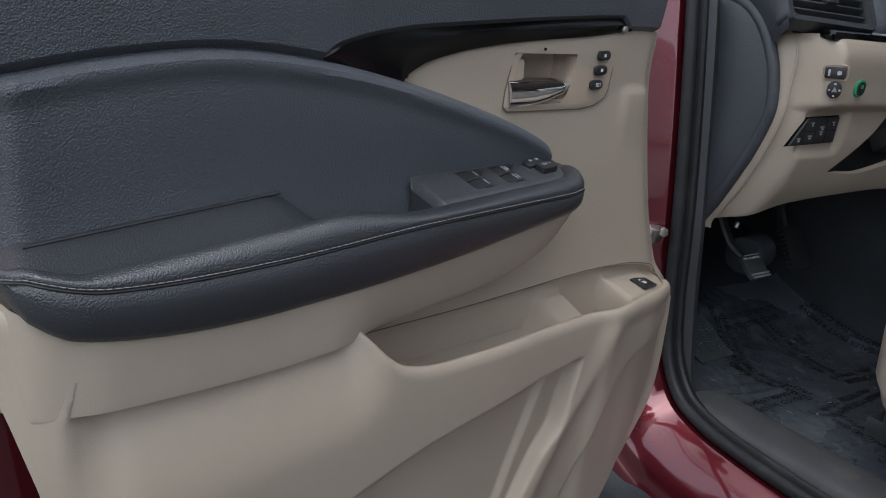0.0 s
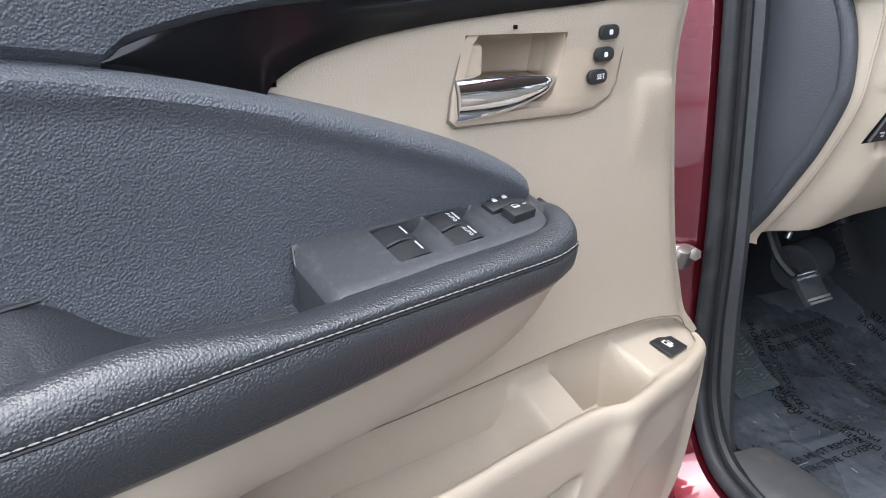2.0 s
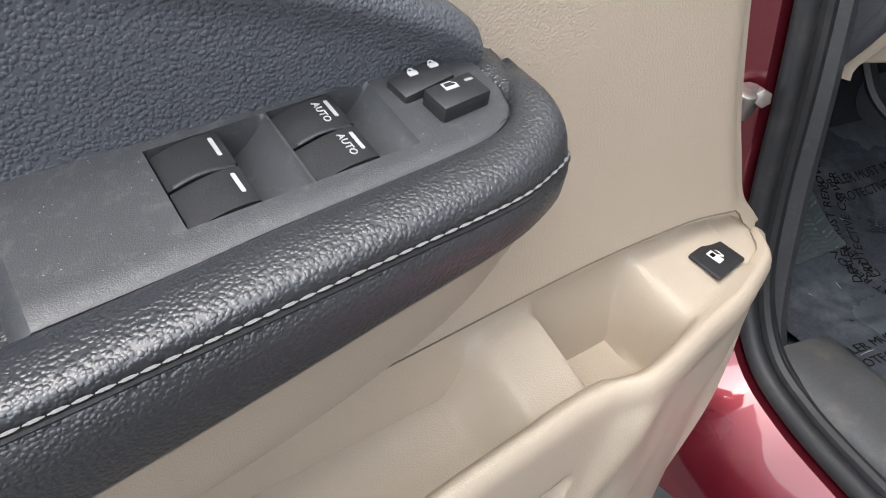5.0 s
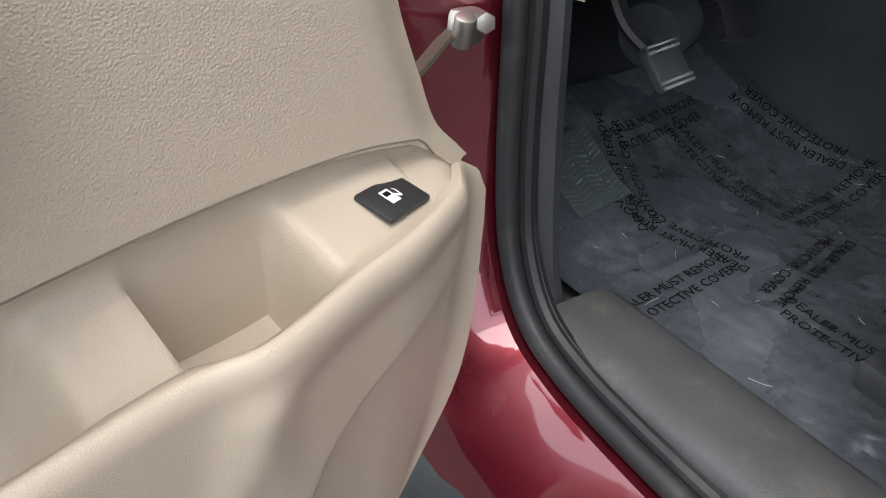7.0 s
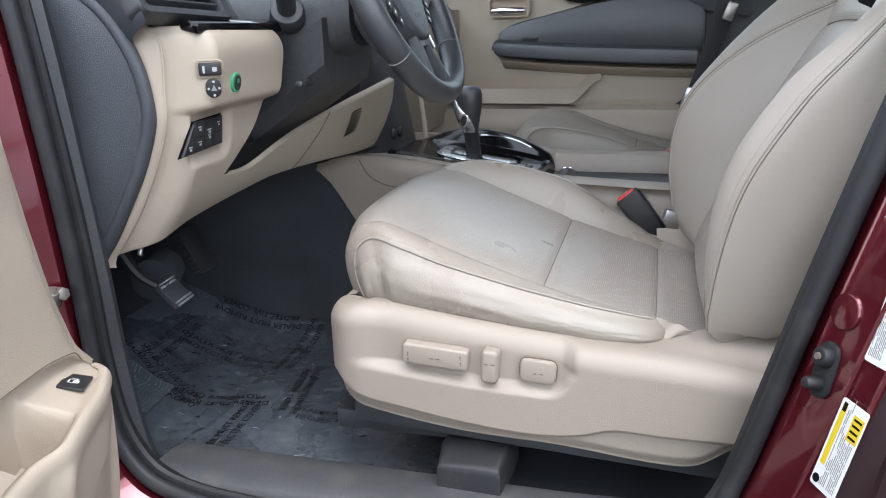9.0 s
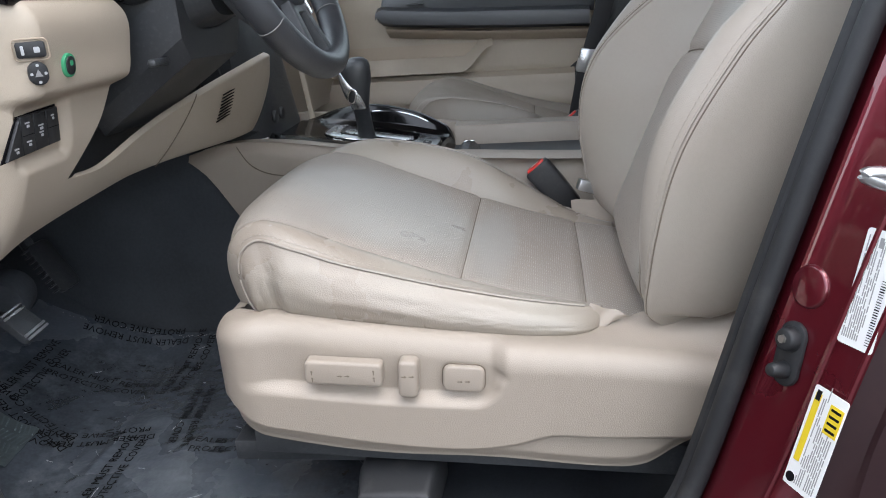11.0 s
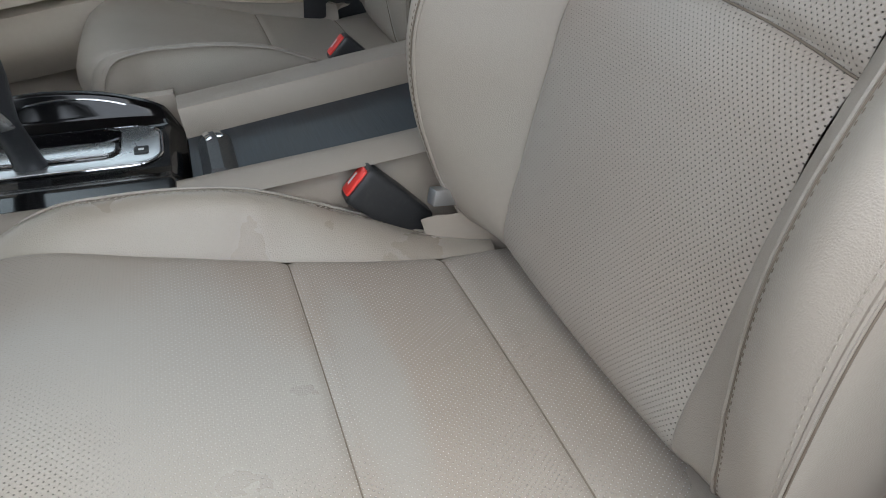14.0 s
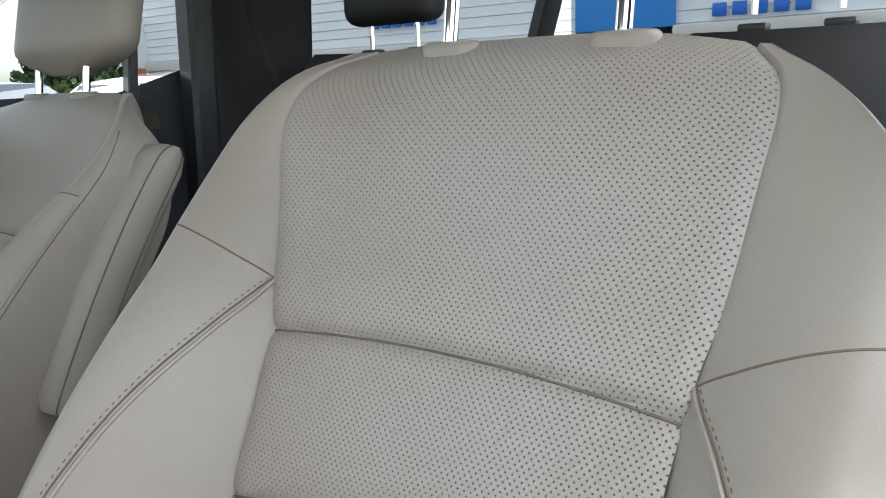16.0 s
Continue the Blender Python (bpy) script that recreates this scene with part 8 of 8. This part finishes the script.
pane("window_cargo_right", [(2.56, -1.12, 1.36), (2.56, -2.40, 1.38), (2.48, -2.42, 1.72), (2.50, -1.12, 1.75)], "cargo side window glass, dark tinted", "tinted_glass")
pane("window_back", [(0.92, -2.76, 1.33), (2.54, -2.76, 1.33), (2.46, -2.6, 1.67), (0.98, -2.6, 1.67)], "tailgate window glass, dark tinted", "tinted_glass")

# ---- second row ----
bench = thing("rear_bench", (1.75, -1.0, 0.5), "second-row bench seat in shadow with head restraints", "car seat")
part("backrest", loft([[(x, -0.96, 0.70), (x, -1.00, 1.05), (x, -1.03, 1.30 + dz), (x, -1.06, 1.352 + dz), (x, -1.12, 1.352 + dz), (x, -1.15, 1.30 + dz), (x, -1.15, 0.70)] for x, dz in ((0.90, -0.04), (0.93, 0.0), (1.35, 0.0), (1.44, 0.002), (1.46, -0.016), (1.48, 0.002), (1.70, 0.0), (2.05, 0.0), (2.40, 0.01), (2.46, -0.04))]), "dark_cloth", bench)
part("cushion", box((1.55, 0.52, 0.18), pose(1.70, -0.78, 0.72, 4, 0, 0), 0.05, 3), "dark_cloth", bench)
for xc, zc in ((2.16, 1.455), (1.27, 1.50)):
    hr = part("head_restraint", box((0.27, 0.09, 0.13), pose(xc, -1.09, zc + 0.03), 0.035, 4), "dark_cloth", bench)
    for dx in (-0.07, 0.07):
        part("post", cylinder(0.006, 0.006, 0.12, pose(xc + dx, -1.09, zc - 0.06), 14), "chrome", hr)
        part("guide", box((0.05, 0.035, 0.014), pose(xc + dx, -1.09, 1.358), 0.005), "black_plastic", hr)
rb = thing("rear_belt", (2.42, -0.85, 1.2), "black seat belt hanging at the rear pillar", "seat belt")
part("webbing", tube([(2.44, -0.86, 1.62), (2.40, -0.88, 1.40), (2.34, -0.93, 1.15), (2.30, -0.97, 0.9)], 0.024, 8, flat=0.12, up=(1, 0.4, 0)), "belt", rb)

# ---- outside ----
bm = surface(40, 40, lambda a, b: (-60 + 120 * a, -60 + 120 * b, 0.0))
tagged(part("ground", bm, "asphalt"), "grey asphalt of the car lot", "ground", kind="structure")

# showroom across the lot, seen through the rear glass
BY = -16.0
showroom = thing("showroom", (9.0, BY, 0.0), "white-sided showroom with a blue panel and blue sign bars", "building")
part("wall", box((44, 0.4, 5.0), pose(6.0, BY - 0.25, 2.5), 0.02), "siding", showroom)
for k in range(18):
    part("board", box((44, 0.03, 0.235), pose(6.0, BY - 0.04, 0.5 + 0.25 * k, 4, 0, 0), 0.004, 1), "siding", showroom)
part("blue_panel", box((2.25, 0.16, 4.2), pose(7.95, BY + 0.05, 3.05), 0.02), "blue", showroom, "bright blue facade panel")
for x0, x1, z in ((15.2, 12.9, 2.66), (6.1, 4.15, 2.32)):
    n = 6 if x0 > 10 else 5
    for k in range(n):
        x = x0 + (x1 - x0) * (k + 0.5) / n
        part("sign_bar", box((abs(x1 - x0) / n * 0.72, 0.06, 0.26), pose(x, BY + 0.10, z + 0.02), 0.02), "blue_letter", showroom, "plain blue sign block")
part("base_strip", box((44, 0.10, 0.30), pose(6.0, BY + 0.08, 1.95), 0.02), "headliner", showroom)

shed = thing("far_building", (24.5, -12.0, 0.0), "pale block building with a brick wing beyond the lot", "building")
part("wall", box((3.0, 3.0, 3.6), pose(27.2, -15.6, 1.8), 0.03), "siding", shed)
part("wing", box((4.0, 2.0, 1.9), pose(26.6, -14.2, 0.95), 0.03), "brick", shed, "low red brick wing")
for k in range(3):
    part("window", box((0.05, 0.5, 0.5), pose(24.58, -13.7 - 0.6 * k, 1.2), 0.01), "car_glass", shed)


def car(x, y, turn):
    c = thing("parked_car", (x, y, 0.0), "silver-blue car parked in the lot", "car", "parked cars")
    m = pose(x, y, 0, 0, 0, turn)
    prof = [(-2.2, 0.45), (-2.2, 0.75), (-1.9, 0.95), (-1.35, 1.02), (-0.75, 1.42), (0.3, 1.48), (1.2, 1.40), (1.85, 1.02), (2.15, 0.95), (2.2, 0.45)]
    rings = []
    for s in (-0.86, -0.80, -0.6, 0.6, 0.80, 0.86):
        q = 1 - 0.10 * step(0.6, 0.86, abs(s))
        rings.append([m @ Vector((px * q, s * (1 - 0.18 * step(0.95, 1.5, pz)), 0.3 + (pz - 0.3) * (q if pz > 1 else 1))) for px, pz in prof])
    body = part("body", loft(rings), "car_white", c, angle=50)
    part("windscreen", surface(6, 4, lambda a, b: m @ Vector((-1.33 + 0.55 * b, (-0.62 + 1.24 * a) * (1 - 0.1 * b), 1.045 + 0.37 * b))), "car_glass", c, "dark windscreen")
    for s in (-1, 1):
        part("side_glass", surface(8, 4, lambda a, b: m @ Vector((-0.85 + 2.1 * a + 0.3 * b * (0.5 - a), s * (0.80 - 0.11 * b), 1.04 + 0.32 * b))), "car_glass", c)
        for wx in (-1.35, 1.35):
            w = part("wheel", cylinder(0.33, 0.33, 0.2, m @ pose(wx, s * 0.78, 0.33, 90, 0, 0), 24, 0.03), "rubber", c)
            part("rim", cylinder(0.2, 0.2, 0.02, m @ pose(wx, s * 0.885, 0.33, 90, 0, 0), 20), "satin", w)
    return c


car(13.6, -5.0, 20)
car(13.2, -7.9, 20)


def tree(x, y, h, mat, label, seed):
    r = random.Random(seed)
    t = thing("tree", (x, y, 0), label, "tree")
    trunk = [(x, y, 0), (x + 0.1, y, h * 0.3), (x - 0.05, y + 0.05, h * 0.6), (x, y, h * 0.85)]
    tr = part("trunk", tube(smooth_path(trunk, 4), 0.14, 8, taper=lambda k: 1 - 0.7 * k), "bark", t)
    for k in range(7):
        a = r.random() * 6.28
        z = h * (0.35 + 0.5 * r.random())
        part("limb", tube(smooth_path([(x, y, z), (x + 0.5 * math.cos(a), y + 0.5 * math.sin(a), z + 0.3), (x + 1.1 * math.cos(a), y + 1.1 * math.sin(a), z + 0.7)], 3), 0.05, 6, taper=lambda k: 1 - 0.8 * k), "bark", tr)
    bm = bmesh.new()
    for k in range(2600):
        a, b = r.random() * 6.28, math.acos(2 * r.random() - 1)
        q = r.random() ** 0.4 * (0.75 + 0.35 * noise.noise(Vector((math.cos(a) * 2, math.sin(a) * 2, b * 2 + seed))))
        c = Vector((x + 1.7 * q * math.cos(a) * math.sin(b), y + 1.7 * q * math.sin(a) * math.sin(b), h * 0.72 + h * 0.36 * q * math.cos(b)))
        d = Vector((r.uniform(-1, 1), r.uniform(-1, 1), r.uniform(-1, 1))).normalized()
        e = d.cross(Vector((r.uniform(-1, 1), r.uniform(-1, 1), 0.3))).normalized()
        s = 0.07 + 0.06 * r.random()
        bm.faces.new([bm.verts.new(c + d * s), bm.verts.new(c + e * s * 0.6), bm.verts.new(c - d * s), bm.verts.new(c - e * s * 0.6)])
    part("crown", bm, mat, t, angle=180)
    return t


tree(20.5, -10.3, 2.3, "leaf", "small green leafy tree beyond the parked cars", 3)
tree(19.5, -6.2, 2.4, "leaf_rust", "small rust-red leafy tree beyond the parked cars", 8)
